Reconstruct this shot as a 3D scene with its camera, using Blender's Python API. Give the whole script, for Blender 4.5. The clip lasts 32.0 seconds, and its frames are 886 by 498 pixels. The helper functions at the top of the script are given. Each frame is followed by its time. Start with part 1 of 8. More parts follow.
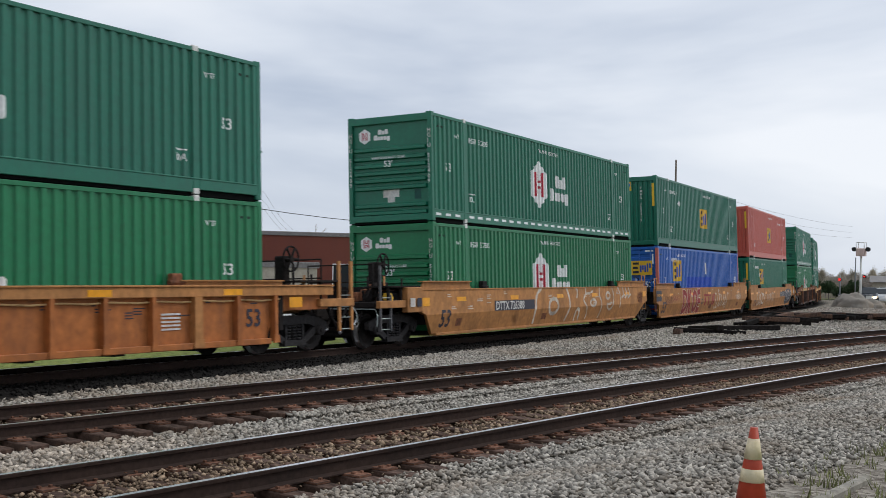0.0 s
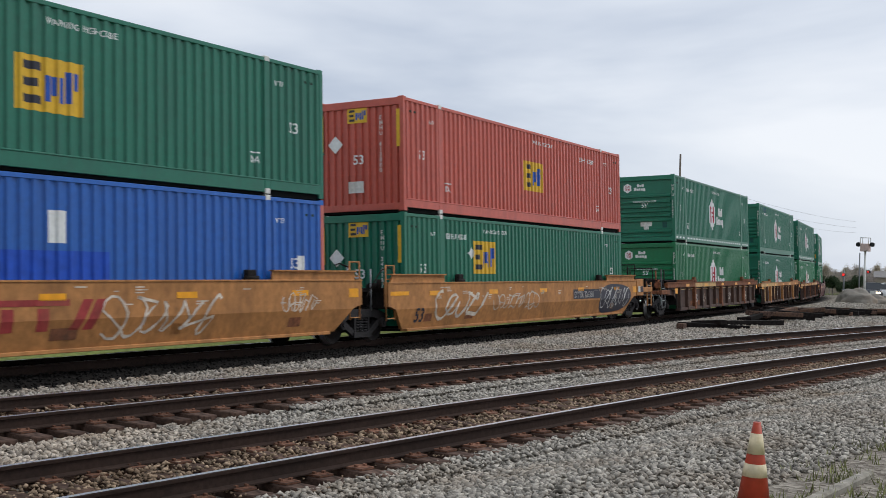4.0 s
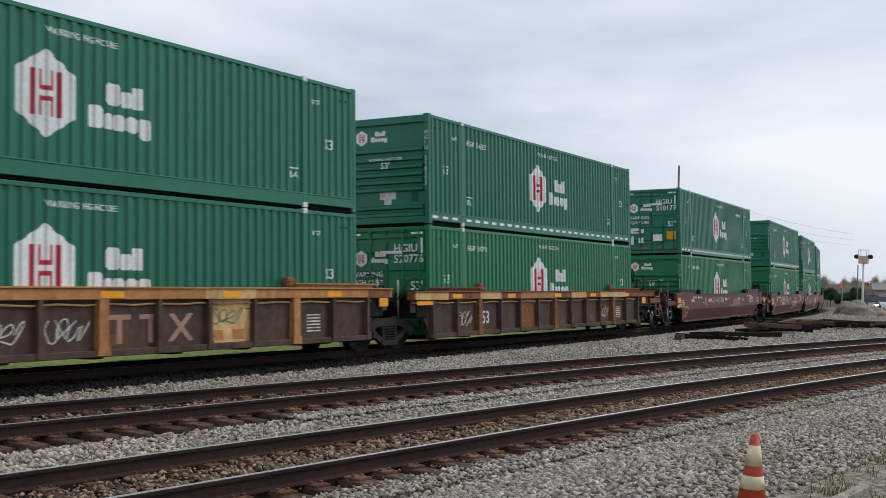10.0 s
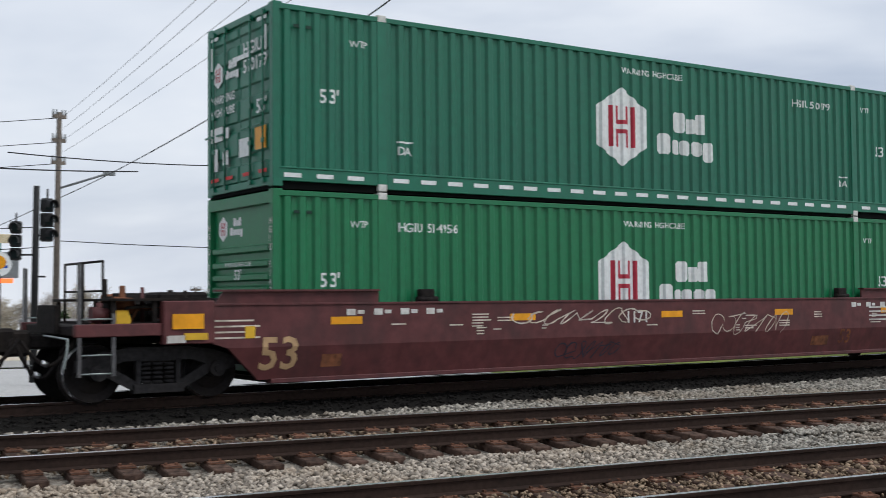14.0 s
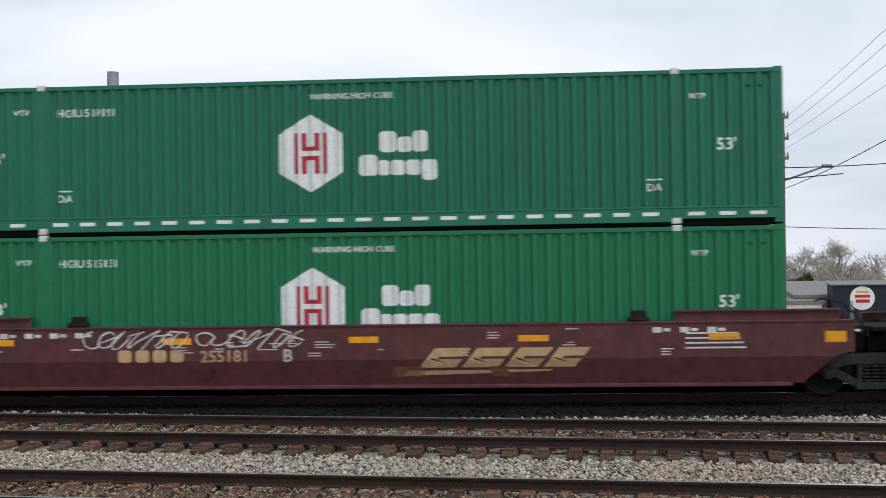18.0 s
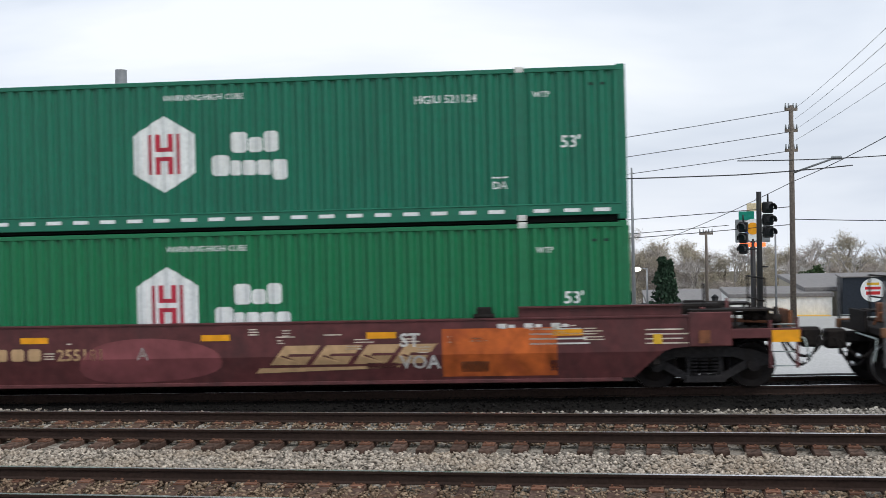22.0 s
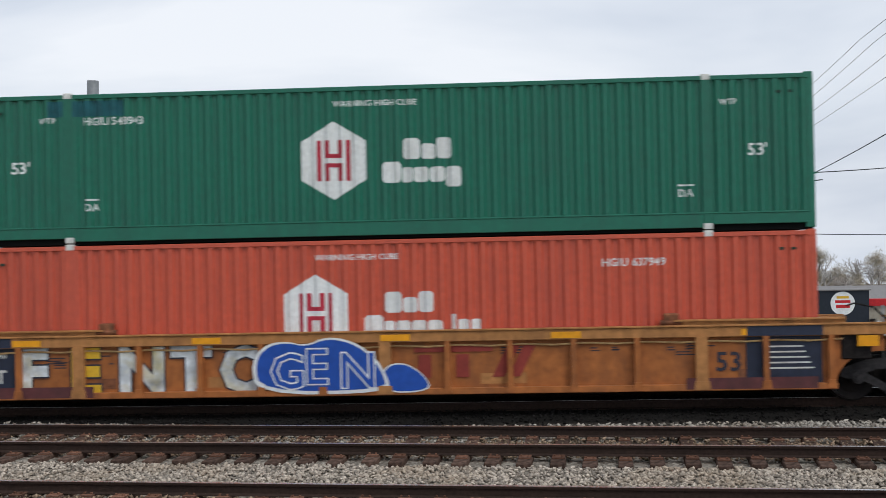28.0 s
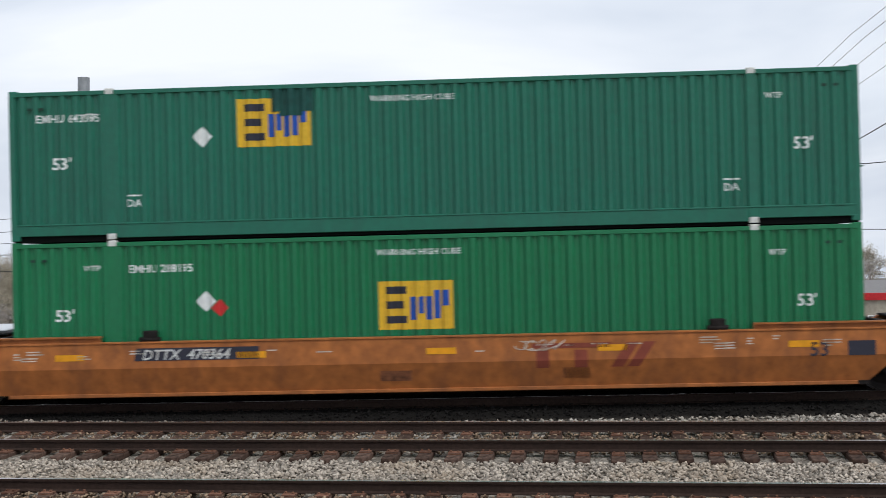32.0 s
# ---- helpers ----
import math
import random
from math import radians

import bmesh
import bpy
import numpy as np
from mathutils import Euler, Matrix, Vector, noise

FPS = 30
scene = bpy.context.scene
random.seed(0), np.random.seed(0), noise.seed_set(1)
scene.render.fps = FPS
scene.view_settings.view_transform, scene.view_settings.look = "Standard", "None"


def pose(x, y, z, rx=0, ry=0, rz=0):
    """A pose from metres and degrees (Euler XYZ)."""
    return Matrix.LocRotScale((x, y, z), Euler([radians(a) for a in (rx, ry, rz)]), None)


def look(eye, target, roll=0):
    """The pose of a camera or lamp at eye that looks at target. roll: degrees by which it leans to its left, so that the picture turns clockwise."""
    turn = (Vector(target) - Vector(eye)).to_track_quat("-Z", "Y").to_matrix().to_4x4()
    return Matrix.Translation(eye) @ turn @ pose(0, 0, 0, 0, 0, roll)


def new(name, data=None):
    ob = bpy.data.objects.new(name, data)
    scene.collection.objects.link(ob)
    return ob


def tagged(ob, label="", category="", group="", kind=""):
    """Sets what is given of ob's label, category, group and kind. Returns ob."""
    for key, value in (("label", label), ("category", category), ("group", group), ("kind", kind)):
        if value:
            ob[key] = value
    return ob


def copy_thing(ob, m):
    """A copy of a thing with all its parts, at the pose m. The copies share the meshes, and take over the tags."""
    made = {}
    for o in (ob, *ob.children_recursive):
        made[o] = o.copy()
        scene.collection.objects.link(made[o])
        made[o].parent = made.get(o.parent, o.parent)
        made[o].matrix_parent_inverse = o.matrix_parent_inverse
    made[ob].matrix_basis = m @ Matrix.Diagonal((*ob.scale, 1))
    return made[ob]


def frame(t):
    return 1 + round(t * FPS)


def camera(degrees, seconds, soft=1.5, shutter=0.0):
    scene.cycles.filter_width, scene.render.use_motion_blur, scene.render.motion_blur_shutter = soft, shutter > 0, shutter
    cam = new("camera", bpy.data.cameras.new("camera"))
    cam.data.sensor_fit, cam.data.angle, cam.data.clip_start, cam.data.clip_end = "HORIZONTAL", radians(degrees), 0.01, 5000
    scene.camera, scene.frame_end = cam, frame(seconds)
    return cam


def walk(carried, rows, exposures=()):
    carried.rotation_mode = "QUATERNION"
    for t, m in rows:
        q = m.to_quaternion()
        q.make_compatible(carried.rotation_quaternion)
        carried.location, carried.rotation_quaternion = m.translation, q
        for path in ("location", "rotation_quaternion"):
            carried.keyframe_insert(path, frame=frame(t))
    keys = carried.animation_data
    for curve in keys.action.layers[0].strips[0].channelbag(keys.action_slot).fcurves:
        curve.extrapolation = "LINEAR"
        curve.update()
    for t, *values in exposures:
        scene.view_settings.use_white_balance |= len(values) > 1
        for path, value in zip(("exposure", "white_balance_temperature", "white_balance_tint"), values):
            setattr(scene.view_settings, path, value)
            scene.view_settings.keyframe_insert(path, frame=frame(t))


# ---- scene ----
cam = camera(41.57, 32.0, soft=0.7, shutter=0.2)

# time, place, yaw, pitch, roll of the camera beside the track
PATH = [
    (0, 0, 0, 1.95, -53.73, 0.81, -1.41),
    (0.5, 0, 0, 1.95, -53.65, 0.65, -1.47),
    (1, 0, 0, 1.95, -53.65, 0.57, -1.48),
    (1.5, 0, 0, 1.95, -53.66, 0.51, -1.47),
    (2, 0, 0, 1.95, -53.64, 0.44, -1.50),
    (2.5, 0, 0, 1.95, -53.62, 0.42, -1.57),
    (3, 0, 0, 1.95, -53.59, 0.41, -1.58),
    (3.5, 0, 0, 1.95, -53.56, 0.45, -1.58),
    (4, 0, 0, 1.95, -53.55, 0.49, -1.64),
    (4.5, 0, 0, 1.95, -53.54, 0.52, -1.71),
    (5, 0, 0, 1.95, -53.53, 0.55, -1.77),
    (5.5, 0, 0, 1.95, -53.52, 0.59, -1.84),
    (6, 0, 0, 1.95, -53.54, 0.64, -1.86),
    (6.5, 0, 0, 1.95, -53.53, 0.67, -1.90),
    (7, 0, 0, 1.95, -53.47, 0.69, -1.96),
    (7.5, 0, 0, 1.95, -53.55, 0.69, -1.98),
    (8, 0, 0, 1.95, -53.62, 0.66, -1.99),
    (8.5, 0, 0, 1.95, -53.63, 0.72, -2.05),
    (9, 0, 0, 1.95, -53.62, 0.77, -2.06),
    (9.5, 0, 0, 1.95, -53.57, 0.88, -1.94),
    (10, 0, 0, 1.95, -53.63, 0.99, -1.92),
    (10.5, 0, 0, 1.95, -53.69, 1.15, -1.93),
    (11, 0, 0, 1.95, -53.65, 1.24, -1.96),
    (11.5, 0, 0, 1.95, -53.08, 1.20, -2.08),
    (12, 0, 0, 1.95, -50.06, 1.06, -2.08),
    (12.5, 0, 0, 1.95, -46.98, 1.09, -1.94),
    (13, 0, 0, 1.95, -41.15, 1.42, -1.73),
    (13.5, 0, 0, 1.95, -35.18, 1.43, -1.28),
    (15.5, 0.75, -6.345, 3.845, -2.45, -3.41, 0.31),
    (16, 0.75, -6.345, 3.845, 1.18, -2.94, 0.53),
    (16.5, 0.75, -6.345, 3.845, 5.10, -2.72, 0.26),
    (17, 0.75, -6.345, 3.845, 7.14, -2.79, 0.61),
    (17.5, 0.75, -6.345, 3.845, 8.49, -2.65, 0.94),
    (18, 0.75, -6.345, 3.845, 9.03, -2.61, 1.12),
    (18.5, 0.75, -6.345, 3.845, 9.31, -2.67, 1.19),
    (19, 0.75, -6.345, 3.845, 9.49, -2.80, 1.19),
    (19.5, 0.75, -6.345, 3.845, 9.65, -2.75, 1.21),
    (20, 0.75, -6.345, 3.845, 9.68, -2.70, 1.31),
    (20.5, 0.75, -6.345, 3.845, 9.65, -2.75, 1.46),
    (21, 0.75, -6.345, 3.845, 9.60, -2.82, 1.56),
    (21.5, 0.75, -6.345, 3.845, 9.51, -2.82, 1.61),
    (22, 0.75, -6.345, 3.845, 9.45, -2.84, 1.59),
    (22.5, 0.75, -6.345, 3.845, 9.27, -2.85, 1.57),
    (23, 0.75, -6.345, 3.845, 9.00, -2.76, 1.48),
    (23.5, 0.75, -6.345, 3.845, 8.68, -2.70, 1.42),
    (24, 0.75, -6.345, 3.845, 8.48, -2.62, 1.42),
    (24.5, 0.75, -6.345, 3.845, 8.43, -2.52, 1.48),
    (25, 0.75, -6.345, 3.845, 8.42, -2.41, 1.55),
    (25.5, 0.75, -6.345, 3.845, 8.41, -2.34, 1.52),
    (27.5, 0.75, -6.345, 3.845, 8.18, -2.22, 1.44),
    (28, 0.75, -6.345, 3.845, 8.14, -2.25, 1.38),
    (28.5, 0.75, -6.345, 3.845, 8.07, -2.27, 1.34),
    (29, 0.75, -6.345, 3.845, 8.01, -2.28, 1.34),
    (29.5, 0.75, -6.345, 3.845, 7.93, -2.29, 1.34),
    (30, 0.75, -6.345, 3.845, 7.87, -2.30, 1.32),
    (30.5, 0.75, -6.345, 3.845, 7.86, -2.33, 1.32),
    (31, 0.75, -6.345, 3.845, 7.86, -2.34, 1.36),
    (31.5, 0.75, -6.345, 3.845, 7.85, -2.41, 1.34),
    (32, 0.75, -6.345, 3.845, 7.75, -2.46, 1.55),
]
walk(cam, [(t, pose(x, y, z, 90 + p, r, a)) for t, x, y, z, a, p, r in PATH],
     [(0.0, 0.0), (13.5, 0.02), (16.0, 0.0), (16.9, -0.14), (17.4, -0.05), (18.0, 0.1), (19.0, 0.08), (20.0, 0.14), (21.0, 0.02), (21.8, 0.14), (22.3, 0.15), (23.0, -0.22), (24.0, 0.0), (25.0, -0.16), (26.0, -0.14), (27.4, -0.12), (28.0, 0.0), (29.0, -0.12), (30.0, 0.1), (30.6, -0.05), (31.0, -0.18), (31.4, -0.1), (32.0, 0.12)])

# ---- sky, sun ----
world = bpy.data.worlds.new("overcast_sky")
scene.world = world
world.use_nodes = True
wn, wl = world.node_tree.nodes, world.node_tree.links
wn.clear()
w_out = wn.new("ShaderNodeOutputWorld")
w_bg = wn.new("ShaderNodeBackground")
w_sky = wn.new("ShaderNodeTexSky")
w_sky.sky_type = "NISHITA"
w_sky.sun_disc = False
w_sky.sun_elevation, w_sky.sun_rotation = radians(50), radians(126)
w_scale = wn.new("ShaderNodeVectorMath")
w_scale.operation = "SCALE"
w_scale.inputs["Scale"].default_value = 0.07
wl.new(w_sky.outputs[0], w_scale.inputs[0])
w_co = wn.new("ShaderNodeTexCoord")
w_map = wn.new("ShaderNodeMapping")
w_map.inputs["Scale"].default_value = (1.1, 1.1, 4.2)
wl.new(w_co.outputs["Generated"], w_map.inputs["Vector"])
w_noise = wn.new("ShaderNodeTexNoise")
w_noise.inputs["Scale"].default_value = 1.7
w_noise.inputs["Detail"].default_value = 5.0
w_noise.inputs["Roughness"].default_value = 0.52
w_noise.inputs["Distortion"].default_value = 0.35
wl.new(w_map.outputs[0], w_noise.inputs["Vector"])
w_ramp = wn.new("ShaderNodeValToRGB")
cr = w_ramp.color_ramp
cr.elements[0].position, cr.elements[0].color = 0.30, (0.44, 0.505, 0.625, 1)
cr.elements[1].position, cr.elements[1].color = 0.66, (0.835, 0.865, 0.92, 1)
mid = cr.elements.new(0.5)
mid.color = (0.68, 0.73, 0.815, 1)
wl.new(w_noise.outputs[0], w_ramp.inputs[0])
w_mix = wn.new("ShaderNodeMix")
w_mix.data_type = "RGBA"
w_mix.inputs["Factor"].default_value = 0.9
wl.new(w_scale.outputs[0], w_mix.inputs["A"])
wl.new(w_ramp.outputs[0], w_mix.inputs["B"])
wl.new(w_mix.outputs["Result"], w_bg.inputs["Color"])
w_bg.inputs["Strength"].default_value = 1.12
wl.new(w_bg.outputs[0], w_out.inputs[0])

sun = new("sun", bpy.data.lights.new("sun", "SUN"))
sun.data.energy, sun.data.angle, sun.data.color = 1.5, radians(25), (1.0, 0.99, 0.96)
sun.matrix_world = look((30, -22, 45), (0, 0, 0))

# ---- materials ----
MATS = {}


def principled(name, color, rough=0.6, metal=0.0, grain=0.08, grain_scale=6.0, bump=0.05, bump_scale=40.0, spread=0.06,
               dirt=None, dirt_amount=0.0, dirt_scale=(1.2, 1.2, 0.35), island=0.0, spec=0.3):
    """A worn surface: base colour, a fine grain, large stains in another colour, a change from piece to piece, fine relief."""
    if name in MATS:
        return MATS[name]
    m = bpy.data.materials.new(name)
    MATS[name] = m
    m.use_nodes = True
    n, l = m.node_tree.nodes, m.node_tree.links
    b = n["Principled BSDF"]
    b.inputs["Roughness"].default_value, b.inputs["Metallic"].default_value = rough, metal
    b.inputs["Specular IOR Level"].default_value = spec
    co = n.new("ShaderNodeTexCoord")
    fine = n.new("ShaderNodeTexNoise")
    fine.inputs["Scale"].default_value, fine.inputs["Detail"].default_value = grain_scale, 6.0
    l.new(co.outputs["Object"], fine.inputs["Vector"])
    r1 = n.new("ShaderNodeMapRange")
    r1.inputs["From Min"].default_value, r1.inputs["From Max"].default_value = 0.25, 0.75
    r1.inputs["To Min"].default_value, r1.inputs["To Max"].default_value = 1 - 2.2 * grain, 1 + 2.2 * grain
    l.new(fine.outputs[0], r1.inputs["Value"])
    info = n.new("ShaderNodeObjectInfo")
    r2 = n.new("ShaderNodeMapRange")
    r2.inputs["To Min"].default_value, r2.inputs["To Max"].default_value = 1 - spread, 1 + spread
    l.new(info.outputs["Random"], r2.inputs["Value"])
    k = n.new("ShaderNodeMath")
    k.operation = "MULTIPLY"
    l.new(r1.outputs[0], k.inputs[0])
    l.new(r2.outputs[0], k.inputs[1])
    last = k
    if island:
        geo = n.new("ShaderNodeNewGeometry")
        r3 = n.new("ShaderNodeMapRange")
        r3.inputs["To Min"].default_value, r3.inputs["To Max"].default_value = 1 - island, 1 + island
        l.new(geo.outputs["Random Per Island"], r3.inputs["Value"])
        k2 = n.new("ShaderNodeMath")
        k2.operation = "MULTIPLY"
        l.new(k.outputs[0], k2.inputs[0])
        l.new(r3.outputs[0], k2.inputs[1])
        last = k2
    tint = n.new("ShaderNodeVectorMath")
    tint.operation = "SCALE"
    tint.inputs[0].default_value = color
    l.new(last.outputs[0], tint.inputs["Scale"])
    out = tint.outputs[0]
    if dirt:
        mp = n.new("ShaderNodeMapping")
        mp.inputs["Scale"].default_value = dirt_scale
        l.new(co.outputs["Object"], mp.inputs["Vector"])
        big = n.new("ShaderNodeTexNoise")
        big.inputs["Scale"].default_value, big.inputs["Detail"].default_value = 1.6, 7.0
        big.inputs["Roughness"].default_value = 0.65
        l.new(mp.outputs[0], big.inputs["Vector"])
        r4 = n.new("ShaderNodeMapRange")
        r4.inputs["From Min"].default_value, r4.inputs["From Max"].default_value = 0.48, 0.72
        r4.inputs["To Max"].default_value = dirt_amount
        l.new(big.outputs[0], r4.inputs["Value"])
        mix = n.new("ShaderNodeMix")
        mix.data_type = "RGBA"
        l.new(r4.outputs[0], mix.inputs["Factor"])
        l.new(out, mix.inputs["A"])
        mix.inputs["B"].default_value = (*dirt, 1)
        out = mix.outputs["Result"]
    l.new(out, b.inputs["Base Color"])
    if bump:
        tex = n.new("ShaderNodeTexNoise")
        tex.inputs["Scale"].default_value, tex.inputs["Detail"].default_value = bump_scale, 4.0
        l.new(co.outputs["Object"], tex.inputs["Vector"])
        bp = n.new("ShaderNodeBump")
        bp.inputs["Strength"].default_value, bp.inputs["Distance"].default_value = bump, 0.02
        l.new(tex.outputs[0], bp.inputs["Height"])
        l.new(bp.outputs[0], b.inputs["Normal"])
    return m


def glow(name, color, strength):
    m = bpy.data.materials.new(name)
    m.use_nodes = True
    b = m.node_tree.nodes["Principled BSDF"]
    b.inputs["Base Color"].default_value = (*color, 1)
    b.inputs["Emission Color"].default_value = (*color, 1)
    b.inputs["Emission Strength"].default_value = strength
    return m


def paint(name, color, dirt=(0.05, 0.05, 0.045), amount=0.35, rough=0.42):
    return principled(name, color, rough, 0.0, 0.05, 9.0, 0.08, 30.0, 0.07, dirt, amount, spec=0.5)


GREEN = paint("container_green", (0.004, 0.14, 0.082), (0.007, 0.1, 0.064), 0.55)
GREEN_LIGHT = paint("container_green_fresh", (0.003, 0.155, 0.058), (0.005, 0.12, 0.055), 0.4)
GREEN_DARK = paint("container_green_dark", (0.006, 0.132, 0.084), (0.014, 0.09, 0.065), 0.5)
OLIVE = paint("container_olive", (0.095, 0.19, 0.035), (0.06, 0.15, 0.05), 0.6)
BLUE = paint("container_blue", (0.01, 0.1, 0.4), (0.02, 0.075, 0.26), 0.5)
RED = paint("container_red", (0.47, 0.09, 0.062), (0.33, 0.06, 0.045), 0.6)
ORANGE_RED = paint("container_orange_red", (0.52, 0.085, 0.045), (0.36, 0.065, 0.045), 0.5)
FADED_RED = paint("post_faded_red", (0.5, 0.13, 0.1), (0.4, 0.1, 0.08), 0.5)
WHITE = principled("white_paint", (0.72, 0.74, 0.74), 0.6, 0, 0.06, 12, 0.03, 50, 0.04, (0.45, 0.45, 0.42), 0.45)
GREY_WHITE = principled("casting_white", (0.6, 0.6, 0.58), 0.6, 0, 0.1, 12, 0.03, 50, 0.04, (0.3, 0.22, 0.16), 0.6)
# Near-black ballast: the shade under the train is put into this colour.
STONE_SHADED = principled("oil_soaked_ballast", (0.011, 0.01, 0.0095), 0.9, 0, 0.2, 20, 0.3, 60, 0.0, (0.024, 0.02, 0.018), 0.5, (0.6, 0.6, 0.6), 0.5, 0.1)
LOGO_RED = principled("logo_red", (0.42, 0.03, 0.055), 0.55)
YELLOW = principled("sign_yellow", (0.66, 0.4, 0.03), 0.5, 0, 0.05, 10, 0.02, 50, 0.03, (0.4, 0.22, 0.03), 0.3)
LOGO_BLUE = principled("logo_blue", (0.015, 0.075, 0.37), 0.5)
LOGO_BLACK = principled("logo_black", (0.03, 0.03, 0.045), 0.5)
LABEL_RED = principled("label_red", (0.5, 0.03, 0.03), 0.5)
AMBER = principled("reflector_amber", (0.75, 0.32, 0.012), 0.35)
GAP_BLACK = principled("black_gap", (0.006, 0.007, 0.007), 0.95, spec=0.05)
VENT_DARK = principled("vent_slot", (0.018, 0.045, 0.034), 0.8)
PATCH = principled("repaint_blue_green", (0.012, 0.09, 0.11), 0.55, 0, 0.15, 5, 0.03)
PATCH_DARK = principled("repaint_dark_green", (0.01, 0.07, 0.06), 0.55, 0, 0.15, 5, 0.03)
STEEL_BAR = principled("galvanised_bar", (0.3, 0.34, 0.33), 0.45, 0.6)
CAR_YELLOW = principled("car_yellow", (0.4, 0.18, 0.06), 0.65, 0, 0.12, 7, 0.08, 30, 0.08, (0.16, 0.075, 0.03), 0.65)
CAR_ORANGE = principled("car_orange", (0.36, 0.12, 0.032), 0.6, 0, 0.14, 5, 0.08, 30, 0.06, (0.17, 0.065, 0.028), 0.85, (0.9, 0.9, 0.4))
CAR_MAROON = principled("car_maroon", (0.105, 0.032, 0.033), 0.55, 0, 0.14, 5, 0.06, 30, 0.1, (0.055, 0.026, 0.026), 0.8, (0.8, 0.8, 0.5))
CAR_RUST = principled("car_rusty_brown", (0.066, 0.041, 0.034), 0.75, 0, 0.2, 5, 0.12, 25, 0.1, (0.15, 0.07, 0.04), 0.6)
CAR_BROWN = principled("car_fec_brown", (0.17, 0.08, 0.04), 0.65, 0, 0.2, 5, 0.08, 30, 0.08, (0.055, 0.03, 0.024), 0.9, (0.9, 0.9, 0.5))
RUST_PATCH = principled("rust_patch", (0.2, 0.075, 0.035), 0.8, 0, 0.25, 9, 0.15, 25, 0.1, (0.09, 0.045, 0.03), 0.7)
DARK_BLUE_PANEL = principled("stencil_panel_blue", (0.022, 0.028, 0.05), 0.55, 0, 0.1)
GRIME = principled("truck_grime", (0.017, 0.0145, 0.014), 0.85, 0, 0.25, 14, 0.2, 40, 0.1, (0.03, 0.022, 0.016), 0.6, spec=0.12)
TRUCK_GREY = principled("truck_frame_grey", (0.027, 0.025, 0.026), 0.7, 0, 0.25, 14, 0.2, 40, 0.1, (0.02, 0.016, 0.014), 0.7, spec=0.2)
LADDER_GREY = principled("ladder_dull_grey", (0.11, 0.11, 0.115), 0.6, 0.2, 0.2, 12, 0.05, 30, 0.1, (0.05, 0.04, 0.035), 0.6)
WHEEL_STEEL = principled("wheel_steel", (0.014, 0.012, 0.012), 0.65, 0.15, 0.2, 18, 0.1, 40, 0.1, (0.03, 0.021, 0.016), 0.6, spec=0.15)
BRIGHT_STEEL = principled("worn_steel", (0.75, 0.75, 0.76), 0.38, 1.0, 0.08, 30, 0.02, 60)
RAIL_SIDE = principled("rail_rust", (0.038, 0.024, 0.019), 0.85, 0.0, 0.15, 20, 0.1, 60, 0.05, (0.016, 0.012, 0.011), 0.6, (0.4, 1, 1), spec=0.12)
TIE_WOOD = principled("tie_wood", (0.085, 0.054, 0.042), 0.9, 0, 0.35, 14, 0.35, 30, 0.35, (0.15, 0.08, 0.045), 0.6, (1.6, 1.6, 1.6), spec=0.12)
PLATE_RUST = principled("plate_rust", (0.16, 0.08, 0.053), 0.9, 0, 0.25, 22, 0.2, 60, 0.35, (0.1, 0.045, 0.028), 0.7, (2.5, 2.5, 2.5), spec=0.1)
STONE = principled("ballast_stone", (0.31, 0.285, 0.248), 0.9, 0, 0.15, 25, 0.15, 90, 0.0, (0.25, 0.19, 0.135), 0.85, (0.22, 0.22, 0.22), 0.5, 0.12)
STONE_WARM = principled("ballast_stone_warm", (0.365, 0.315, 0.262), 0.9, 0, 0.15, 25, 0.15, 90, 0.0, (0.33, 0.245, 0.165), 0.8, (0.3, 0.3, 0.3), 0.5, 0.12)
STONE_RUSTY = principled("ballast_stone_rusty", (0.24, 0.175, 0.12), 0.9, 0, 0.15, 25, 0.15, 90, 0.0, (0.1, 0.06, 0.04), 0.7, (0.8, 0.8, 0.8), 0.55, 0.1)
TIE_BLACK = principled("old_tie_black", (0.014, 0.012, 0.011), 0.9, 0, 0.25, 10, 0.2, 30, 0.3, spec=0.1)
CONCRETE = principled("concrete_pale", (0.33, 0.325, 0.31), 0.85, 0, 0.1, 12, 0.15, 40, 0.05, (0.3, 0.29, 0.27), 0.5)
ASPHALT = principled("road_asphalt_pale", (0.45, 0.445, 0.435), 0.85, 0, 0.12, 16, 0.1, 60, 0.0, (0.4, 0.395, 0.385), 0.5, (0.3, 0.3, 0.3))
BRICK = principled("brick_wall_red", (0.19, 0.06, 0.042), 0.85, 0, 0.15, 20, 0.1, 30, 0.08, (0.13, 0.05, 0.04), 0.5)
WALL_WHITE = principled("wall_white", (0.76, 0.76, 0.74), 0.8, 0, 0.06, 4, 0.03, 20, 0.05, (0.45, 0.44, 0.42), 0.4)
WALL_GREY = principled("wall_pale_grey", (0.42, 0.42, 0.42), 0.8, 0, 0.06, 4, 0.03, 20, 0.05, (0.34, 0.34, 0.33), 0.4)
WALL_BEIGE = principled("wall_beige", (0.4, 0.36, 0.29), 0.8, 0, 0.08, 4, 0.03, 20, 0.05, (0.3, 0.27, 0.22), 0.4)
ROOF_GREY = principled("roof_grey", (0.2, 0.19, 0.185), 0.8, 0, 0.12, 8, 0.05, 30, 0.05, (0.14, 0.13, 0.125), 0.4)
GLASS_DARK = principled("window_glass", (0.03, 0.035, 0.04), 0.08, 0, 0.0, 4, 0.0)
